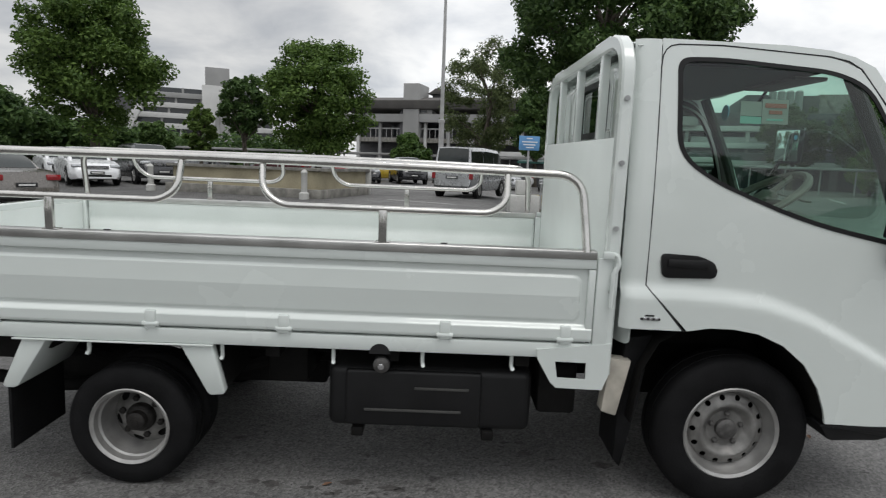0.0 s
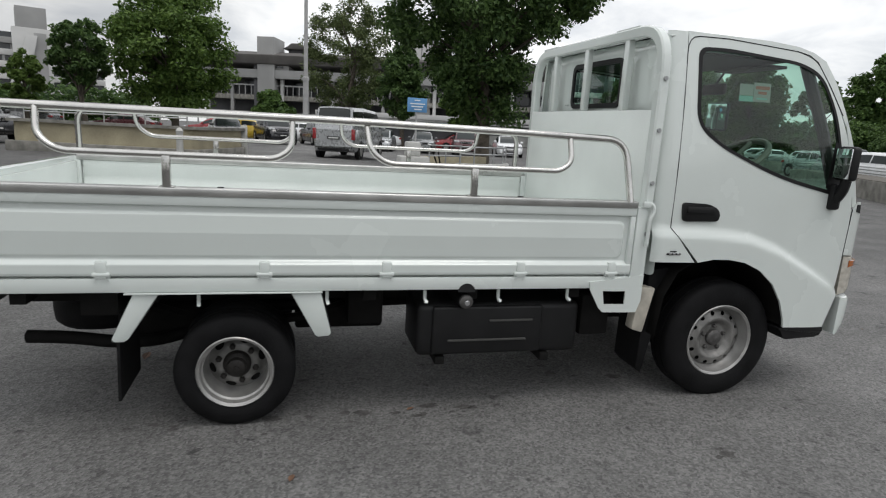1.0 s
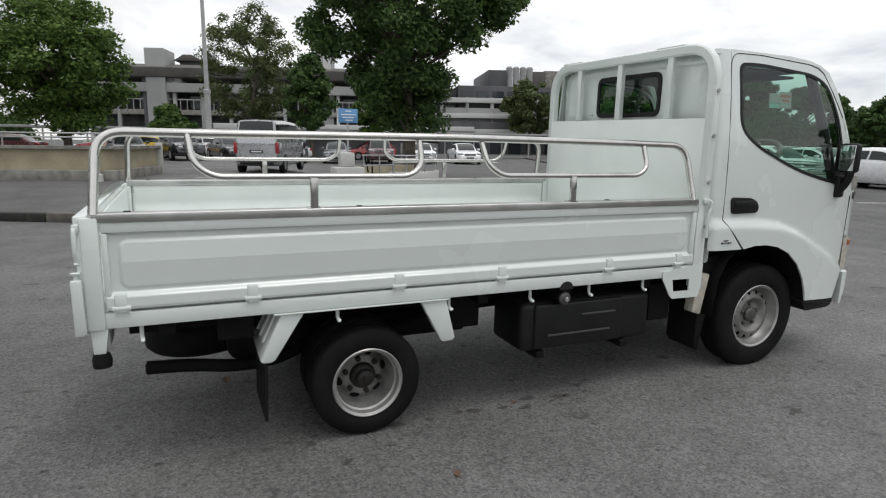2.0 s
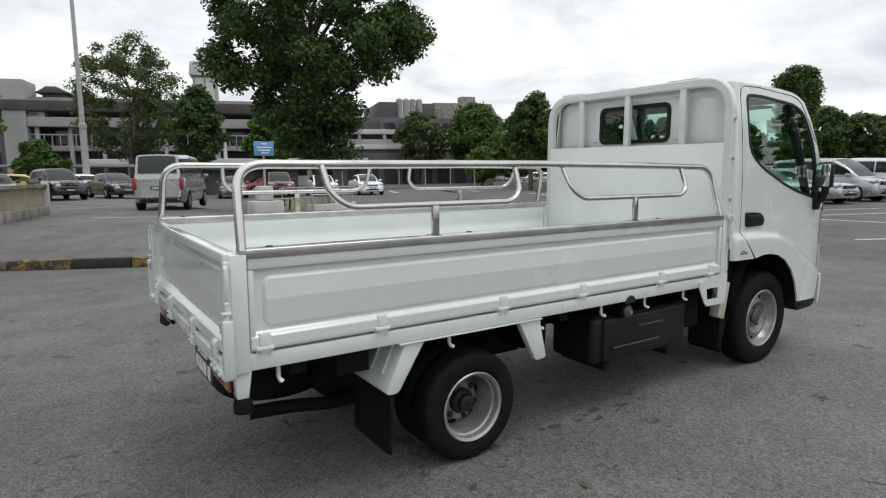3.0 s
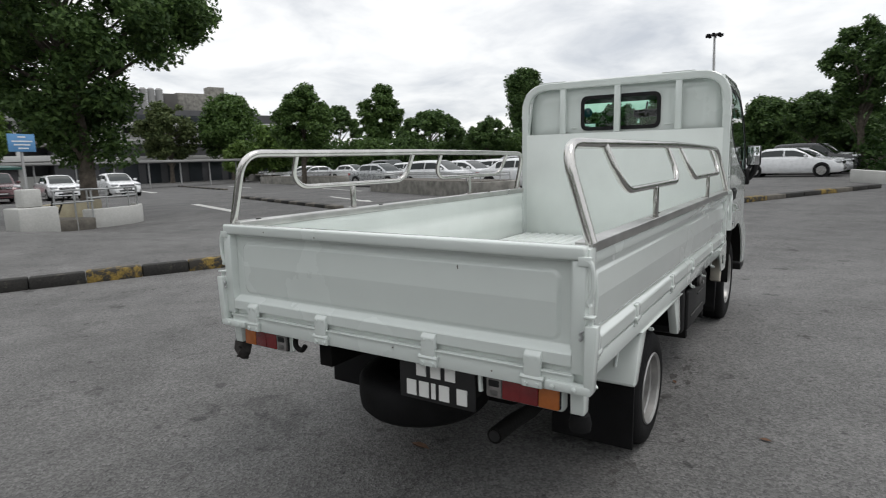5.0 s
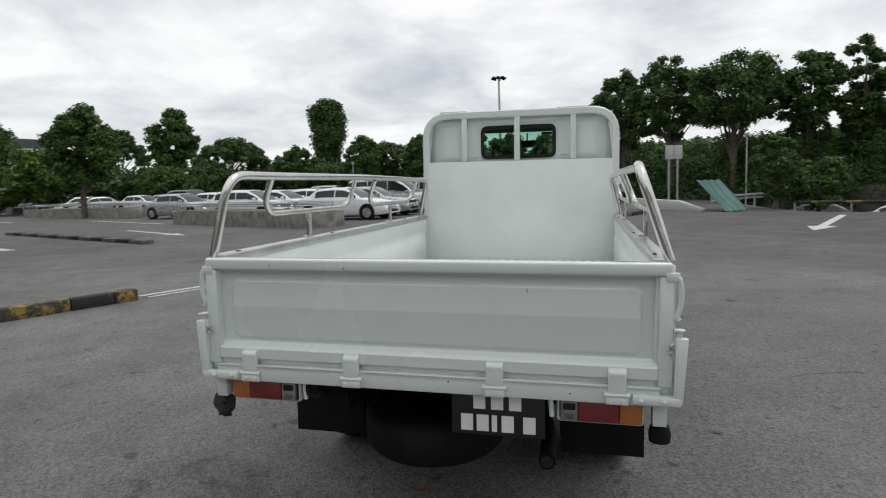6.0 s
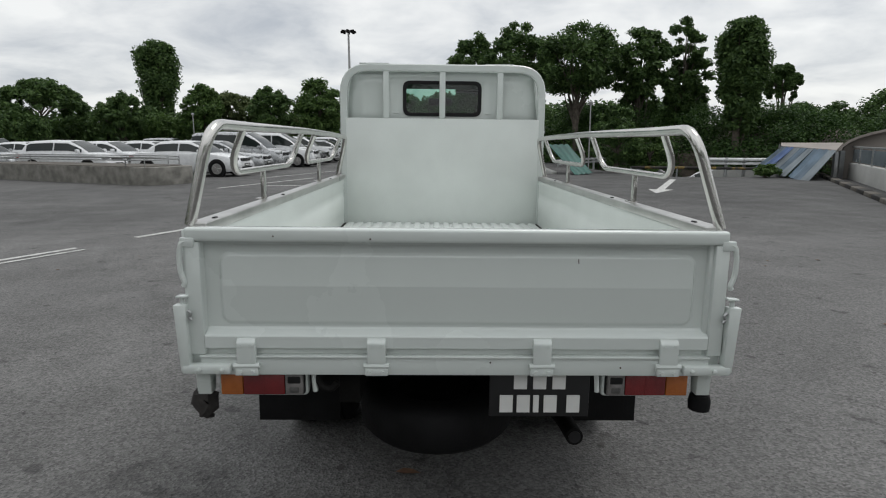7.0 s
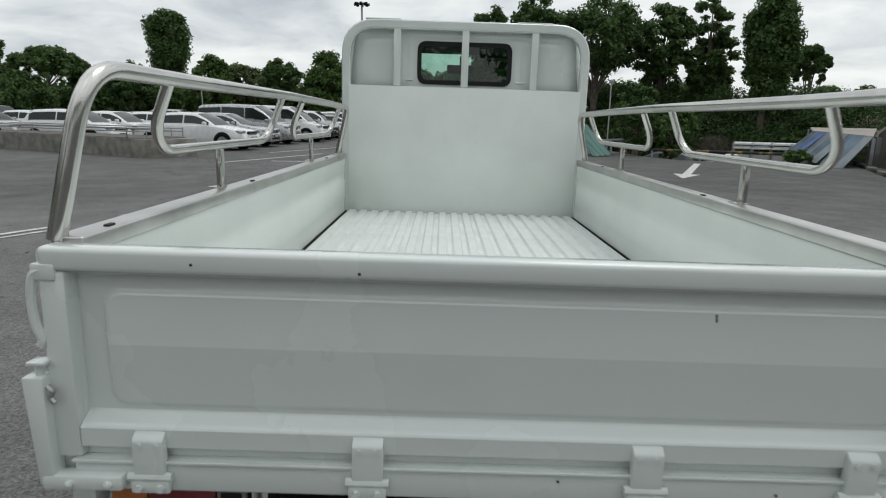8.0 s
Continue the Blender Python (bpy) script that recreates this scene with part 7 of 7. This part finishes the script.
# stepped right wing
x0 = LEN * 0.60
# lowest block is coloured dark for the shade beneath the canopy
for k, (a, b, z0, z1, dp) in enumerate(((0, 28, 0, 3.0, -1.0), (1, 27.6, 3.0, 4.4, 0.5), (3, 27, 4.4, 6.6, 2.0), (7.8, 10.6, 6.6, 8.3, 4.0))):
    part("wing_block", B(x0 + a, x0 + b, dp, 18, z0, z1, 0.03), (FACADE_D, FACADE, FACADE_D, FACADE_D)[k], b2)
for k in range(3):
    part("wing_slab", B(x0 - 0.5, x0 + 30, -1.4 + k * 0.8, 3, 1.9 + k * 1.5, 2.35 + k * 1.5, 0.02), FACADE_W, b2)
for k in range(4):
    part("roof_drum", lathe([(0.5, 0), (0.5, 2.0), (0.3, 2.15)], (x0 + 11.2 + k * 1.05, 5.0, 6.6), "z", 14), FACADE, b2)
part("roof_block", B(x0 + 14.9, x0 + 17.0, 5.5, 12, 6.6, 8.35, 0.03), ROOFDARK, b2)
part("plant_room", prism([(x0 + 17, 6.6), (x0 + 28.6, 6.6), (x0 + 26.8, 8.5), (x0 + 17, 8.5)], 6, 14, "y", 0.03), CONCRETE, b2)
part("chimney", B(x0 + 22.0, x0 + 24.4, 7, 9, 8.4, 9.3, 0.03), CONCRETE, b2)
for k in range(10):
    part("window", B(x0 + 3.5 + k * 2.3, x0 + 5.2 + k * 2.3, 1.9, 2.02, 4.8, 6.1), FARGLASS, b2)
    part("doorway", B(x0 + 2.0 + k * 2.7, x0 + 3.8 + k * 2.7, -1.06, -0.98, 0.0, 1.7), FARGLASS, b2)

# covered walkway in front
walkway = thing("covered_walkway", "low covered walkway with flat grey roof", "walkway", pose(-30, 56, 0, 0, 0, -4))
part("walkway_roof", B(0, 70, 0, 2.6, 2.25, 2.45, 0.03), FACADE, walkway)
for i in range(24):
    part("walkway_post", tube([(0.5 + i * 3, 0.4, 0), (0.5 + i * 3, 0.4, 2.25)], 0.06, 8), POLE, walkway)
shed = thing("green_roof_shed", "small shed with green sheet roof", "shed", pose(6.5, 49, 0, 0, 0, -10))
part("roof", prism([(-0.3, 1.9), (4.3, 2.1), (4.3, 2.25), (-0.3, 2.05)], 0, 9, "x"), TARPGREEN, shed)
part("wall", B(0.3, 8.7, 0.3, 4, 0, 1.95), FACADE_D, shed)
# ---- lamp posts and signs ----
x, y = 0.22, 49.3
lamp = thing("lamp_post", "tall grey steel lamp post", "lamp post", pose(x, y, 0))
part("column", tube([(0, 0, 0), (0, 0, 5.0), (0, 0, 5.01), (0, 0, 16)], 0.2, 12, radii=[0.24, 0.22, 0.17, 0.11]), POLE, lamp)
part("door_collar", lathe([(0.27, 0.0), (0.27, 0.25), (0.20, 0.3)], (0, 0, 4.9), "z", 12), POLE, lamp)
part("lantern_arm", tube([(0, 0, 16), (0.8, 0, 16.4), (2.0, 0, 16.5)], 0.06, 8), POLE, lamp)
part("lantern", B(1.6, 2.6, -0.2, 0.2, 16.4, 16.6, 0.06), POLE, lamp)
x, y = polar(7.17, 95, "rear")
lamp = thing("mast_light", "tall high-mast light with a ring of floodlights", "lamp post", pose(x, y, 0))
part("column", tube([(0, 0, 0), (0, 0, 17.7)], 0.2, 10, radii=[0.28, 0.14]), POLE, lamp)
part("head_ring", lathe([(0.5, -0.12), (0.9, 0.0), (0.5, 0.14)], (0, 0, 17.6), "z", 14), POLE, lamp)
for k in range(8):
    a = k * math.pi / 4
    part("floodlight", B(-0.22, 0.22, -0.12, 0.12, -0.2, 0.15, 0.05, m=Matrix.Translation((0.95 * math.cos(a), 0.95 * math.sin(a), 17.5)) @ Matrix.Rotation(a, 4, "Z")), CHASSIS, lamp)
for az, d, h in ((-15.0, 30, 3.0), (20.9, 47, 3.2)):
    x, y = polar(az, d, "rear")
    lamp = thing("lamp_post", "slim grey garden lamp post", "lamp post", pose(x, y, ground_z(x, y)))
    part("column", tube([(0, 0, 0), (0, 0, h)], 0.03, 8), POLE, lamp)
    part("lantern", lathe([(0.04, 0), (0.10, 0.08), (0.10, 0.16), (0.02, 0.2)], (0, 0, h), "z", 10), POLE, lamp)

sign = thing("blue_sign", "blue sign board with white bars on a post", "sign", pose(2.66, 17.52, 0.20, 0, 0, 10))
part("post", tube([(0, 0, -0.20), (0, 0, 2.15)], 0.032, 8), POLE, sign)
board = part("board", B(-0.31, 0.31, -0.06, -0.03, 1.76, 2.17, 0.01), SIGNBLUE, sign)
for z, a, b in ((2.10, -0.09, 0.09), (2.00, -0.23, 0.24), (1.92, -0.19, 0.18), (1.84, -0.10, 0.14)):
    part("sign_bar", B(a, b, -0.066, -0.06, z - 0.016, z + 0.016), SIGNWHITE, board)
sign = thing("double_sign", "pair of grey sign boards on two posts", "sign", pose(26.0, -1.6, 0, 0, 0, -80))
for s in (-0.2, 0.2):
    part("post", tube([(s, 0, 0), (s, 0, 2.8)], 0.05, 8), GALV, sign)
    board = part("board", B(s - 0.19, s + 0.19, -0.10, -0.06, 2.2, 2.85, 0.01), CONC_PALE, sign)
    part("board_cap", B(s - 0.19, s + 0.19, -0.11, -0.10, 2.35, 2.38), GALV, board)

# ---- exit ramp, tarpaulins and guard rails ----
wedge = thing("ramp_wall", "low grey concrete ramp wall", "wall")
part("wall", prism([(0, 0), (4.7, 0), (4.7, 0.12), (3.4, 0.42), (0, 0.52)], 0, 0.25, "y", 0.02), CONC_PALE, wedge)
wedge.matrix_world = pose(24.3, 0.75, -0.02, 0, 0, 213.5)
wedge2 = thing("ramp_wall", "pale concrete ramp wall with glazed steel rail", "wall")
A, E = Vector((18.74, -12.55, 0)), Vector((5.0, -5.62, 0))
run = (E - A).length
part("wall", B(0, run, 0, 0.22, -0.3, 0.55, 0.02), CONC_PALE, wedge2)
part("rail_tube", B(0, run, 0.06, 0.12, 1.06, 1.12, 0.01), GALV, wedge2)
for i in range(9):
    xx = 0.03 + i * (run - 0.06) / 8
    part("rail_post", B(xx - 0.03, xx + 0.03, 0.06, 0.12, 0.55, 1.06, 0.004), GALV, wedge2)
    if i < 8:
        part("pane", B(xx + 0.06, xx + (run - 0.06) / 8 - 0.06, 0.085, 0.095, 0.60, 1.02), PANEGREY, wedge2)
wedge2.matrix_world = pose(A.x, A.y, 0, 0, 0, math.degrees(math.atan2(E.y - A.y, E.x - A.x)))


def tarp(name, label, corners, material, sag, seed, folds=7):
    bm = bmesh.new()
    c = [Vector(p) for p in corners]
    n = 14
    rows = []
    for i in range(n + 1):
        line = []
        for j in range(n + 1):
            u, v = i / n, j / n
            pt = (c[0] * (1 - u) + c[1] * u) * (1 - v) + (c[3] * (1 - u) + c[2] * u) * v
            pt.z += sag * math.sin(u * math.pi * folds + seed) * 0.25 - sag * math.sin(v * math.pi) * math.sin(u * math.pi)
            line.append(bm.verts.new(pt))
        rows.append(line)
    for a, b in zip(rows, rows[1:]):
        for j in range(n):
            bm.faces.new((a[j], b[j], b[j + 1], a[j + 1]))
    bmesh.ops.recalc_face_normals(bm, faces=bm.faces[:])
    bmesh.ops.solidify(bm, geom=bm.faces[:], thickness=0.02)
    ob = part(name, bm, material, None)
    return tagged(ob, label, "tarpaulin")


def spot_at(az, d, z):
    x, y = polar(az, d, "rear")
    return Vector((x, y, z))


tarp("tarpaulin", "green tarpaulin draped over a low frame", [spot_at(-11.3, 25.5, 1.18), spot_at(-13.1, 27.0, 1.17), spot_at(-15.4, 25.0, 0.04), spot_at(-13.8, 24.4, 0.0)], TARPGREEN, 0.08, 0.3)
# low shed: sloping roof, leaning sheets along its front, barrel roof beside it
shed_low = thing("ramp_shed", "low shed with a flat brown roof beside the ramp", "shed")
fl, fr, bl, br = spot_at(-30.65, 26, 1.05), spot_at(-34.5, 24, 0.94), spot_at(-30.6, 31, 1.14), spot_at(-34.9, 31, 1.14)
bm = bmesh.new()
lo = [bm.verts.new(p) for p in (fl, fr, br, bl)]
hi = [bm.verts.new(p + Vector((0, 0, 0.07))) for p in (fl, fr, br, bl)]
bm.faces.new(lo[::-1])
bm.faces.new(hi)
for k in range(4):
    bm.faces.new((lo[k], lo[(k + 1) % 4], hi[(k + 1) % 4], hi[k]))
part("roof_sheet", bm, BARREL, shed_low, smooth=0)
for p in (fl, fr, br, bl):
    part("post", B(p.x - 0.06, p.x + 0.06, p.y - 0.06, p.y + 0.06, -1.55, p.z), GALV, shed_low)
gl, gr = spot_at(-28.9, 26.4, 0.30), spot_at(-32.8, 23.4, -0.10)
for k in range(8):
    a, b = k / 8 + 0.004, (k + 1) / 8 + 0.006
    wob = 0.06 * math.sin(k * 2.1)
    tarp("tarpaulin", ("slate blue", "bright faded blue", "grey")[(0, 1, 2, 0, 2, 0, 0, 2)[k]] + " sheet leaning on a shed roof edge", [fl.lerp(fr, a) + Vector((0, 0, 0.03)), fl.lerp(fr, b) + Vector((0, 0, 0.05)), gl.lerp(gr, b) + Vector((0, wob, 0)), gl.lerp(gr, a) + Vector((0, wob, 0))],
         (TARPSLATE, TARPBLUE, TARPGREY, TARPSLATE, TARPGREY, TARPSLATE, TARPSLATE, TARPGREY)[k], 0.05, k * 1.3, 3)
bm = bmesh.new()
prev = None
c0, c1 = spot_at(-41.5, 25, 0.0), spot_at(-40.5, 36, 0.0)
side = (c1 - c0).cross(Vector((0, 0, 1))).normalized()
for i in range(17):
    a = math.pi * i / 16
    off = side * 3.0 * math.cos(a) + Vector((0, 0, 0.95 + 0.9 * math.sin(a)))
    line = [bm.verts.new(c0 + off), bm.verts.new(c1 + off)]
    if prev:
        bm.faces.new((prev[0], prev[1], line[1], line[0]))
    prev = line
bmesh.ops.recalc_face_normals(bm, faces=bm.faces[:])
bmesh.ops.solidify(bm, geom=bm.faces[:], thickness=0.08)
vault = thing("barrel_roof_shed", "low shed with a brown curved sheet roof", "shed")
part("barrel_roof", bm, BARREL, vault)
bm = bmesh.new()
for off in (0.3, 0.42):
    ring = [bm.verts.new(c0 + (c1 - c0).normalized() * off + side * 2.9 * math.cos(math.pi * i / 16) + Vector((0, 0, 0.93 + 0.86 * math.sin(math.pi * i / 16)))) for i in range(17)]
    bm.faces.new(ring + [bm.verts.new(Vector((ring[-1].co.x, ring[-1].co.y, -1.5))), bm.verts.new(Vector((ring[0].co.x, ring[0].co.y, -1.5)))])
part("end_wall", bm, BARREL, vault, smooth=0)
for p in (c0, c1):
    for s in (-2.9, 2.9):
        w = p + side * s
        part("post", B(w.x - 0.08, w.x + 0.08, w.y - 0.08, w.y + 0.08, -1.5, 0.97), GALV, vault)
# guard rail, parapet and striped height bar along the lower road
rail = thing("guard_rail", "grey corrugated steel guard rail on posts", "guard rail")
for a, b, z in ((spot_at(-25.2, 27.5, 0), spot_at(-30.8, 27.5, 0), 0.40), (Vector((27.0, -3.5, 0)), Vector((33.5, -9.0, 0)), 0.15)):
    bm = bmesh.new()
    for dz in (0.0, 0.16):
        tube([(a.x, a.y, z + dz), (b.x, b.y, z + dz)], 0.085, 8, bm, flat=0.5)
    part("beam", bm, GALV, rail)
    for i in range(5):
        w = a.lerp(b, i / 4)
        part("post", B(w.x - 0.05, w.x + 0.05, w.y - 0.05, w.y + 0.05, ground_z(w.x, w.y), z + 0.2), GALV, rail)
para = thing("parapet_wall", "pale concrete parapet along the lower road", "wall", kind="structure")
a, b = spot_at(-25.6, 28.3, 0), spot_at(-30.6, 28.3, 0)
d = (b - a).normalized()
nn = Vector((-d.y, d.x, 0)) * 0.12
part("wall", prism([(p.x, p.y) for p in (a - nn, b - nn, b + nn, a + nn)], -1.55, 0.2, "z", 0.02), CONC_PALE, para)
bar = thing("striped_bar", "black and yellow striped height bar on posts", "barrier")
a, b = spot_at(-18.8, 26.2, 0.25), spot_at(-30.6, 26.2, 0.25)
for k in range(10):
    part("bar_section", tube([a.lerp(b, k / 10), a.lerp(b, (k + 1) / 10)], 0.055, 8), (KERB_B, KERB_Y)[k % 2], bar)
for k in (0, 0.33, 0.66, 1):
    w = a.lerp(b, k)
    part("bar_post", tube([(w.x, w.y, -1.5), (w.x, w.y, 0.25)], 0.04, 8), GALV, bar)

# ---- dry leaves on the asphalt ----
rng = random.Random(77)
for i in range(26):
    x, y = (rng.uniform(-6, 4), rng.uniform(-1.5, 7.5))
    if i == 0:
        x, y = -1.81, 3.34
    bm = bmesh.new()
    s, a = rng.uniform(0.012, 0.03) if i else 0.055, rng.uniform(0, 6.28)
    pts = [(-1, 0, 0), (-0.3, 0.42, 0.2), (0.4, 0.36, 0.15), (1, 0, 0.1), (0.4, -0.36, 0.2), (-0.3, -0.4, 0.1)]
    vs = [bm.verts.new((x + s * (px * math.cos(a) - py * math.sin(a)), y + s * (px * math.sin(a) + py * math.cos(a)), 0.004 + pz * s)) for px, py, pz in pts]
    mid = bm.verts.new((x, y, 0.003))
    for k in range(6):
        bm.faces.new((mid, vs[k], vs[(k + 1) % 6]))
    tagged(part("dry_leaf", bm, LEAFDRY, None, smooth=0), "small dry brown leaf on asphalt", "leaf", "fallen leaves")


# ---- oil spots and a crack in the asphalt ----
rng = random.Random(91)
bm = bmesh.new()
clusters = ((-0.36, 2.45, 0.12, 4), (-0.2, 2.4, 0.1, 4), (-0.7, 2.42, 0.12, 5), (0.62, 2.72, 0.15, 5), (0.02, 2.41, 0.12, 4), (-1.54, 2.44, 0.12, 5), (0.95, 1.78, 0.06, 3), (-0.76, 2.96, 0.2, 4), (0.3, 2.9, 0.2, 4), (-1.2, 2.3, 0.3, 4), (-2.4, 3.4, 0.5, 3), (-3.2, 4.6, 0.8, 3), (0.6, 0.9, 0.8, 4))
for cx, cy, spread, count in clusters:
    for i in range(count):
        x, y, s = cx + rng.gauss(0, spread), cy + rng.gauss(0, spread * 0.4), rng.uniform(0.006, 0.017) * (2.0 if i == 0 else 1)
        n = 11
        ring = [bm.verts.new((x + 1.5 * s * rng.uniform(0.4, 1.6) * math.cos(6.283 * k / n), y + 0.8 * s * rng.uniform(0.4, 1.6) * math.sin(6.283 * k / n), 0.0022)) for k in range(n)]
        bm.faces.new(ring)
tagged(part("oil_spots", bm, OILSTAIN, None, smooth=0), "small dark dried oil spots on asphalt", "stain", kind="stuff")


def crack(points, width, seed):
    g = random.Random(seed)
    bm = bmesh.new()
    prev = None
    for (ax, ay), (bx, by) in zip(points, points[1:]):
        for k in range(14):
            u = k / 14
            x, y = ax + (bx - ax) * u + g.gauss(0, 0.010), ay + (by - ay) * u + g.gauss(0, 0.010)
            w = width * g.uniform(0.2, 1.0)
            line = [bm.verts.new((x - w, y - w * 0.5, 0.002)), bm.verts.new((x + w, y + w * 0.5, 0.002))]
            if prev:
                bm.faces.new((prev[0], prev[1], line[1], line[0]))
            prev = line
    return tagged(part("asphalt_crack", bm, OILSTAIN, None, smooth=0), "thin dark crack in the asphalt", "crack", kind="structure")


crack([(-2.32, 3.18), (-2.14, 3.16), (-1.96, 3.17), (-1.80, 3.16)], 0.006, 5)
crack([(0.05, 1.25), (0.16, 1.0), (0.20, 0.75)], 0.004, 6)
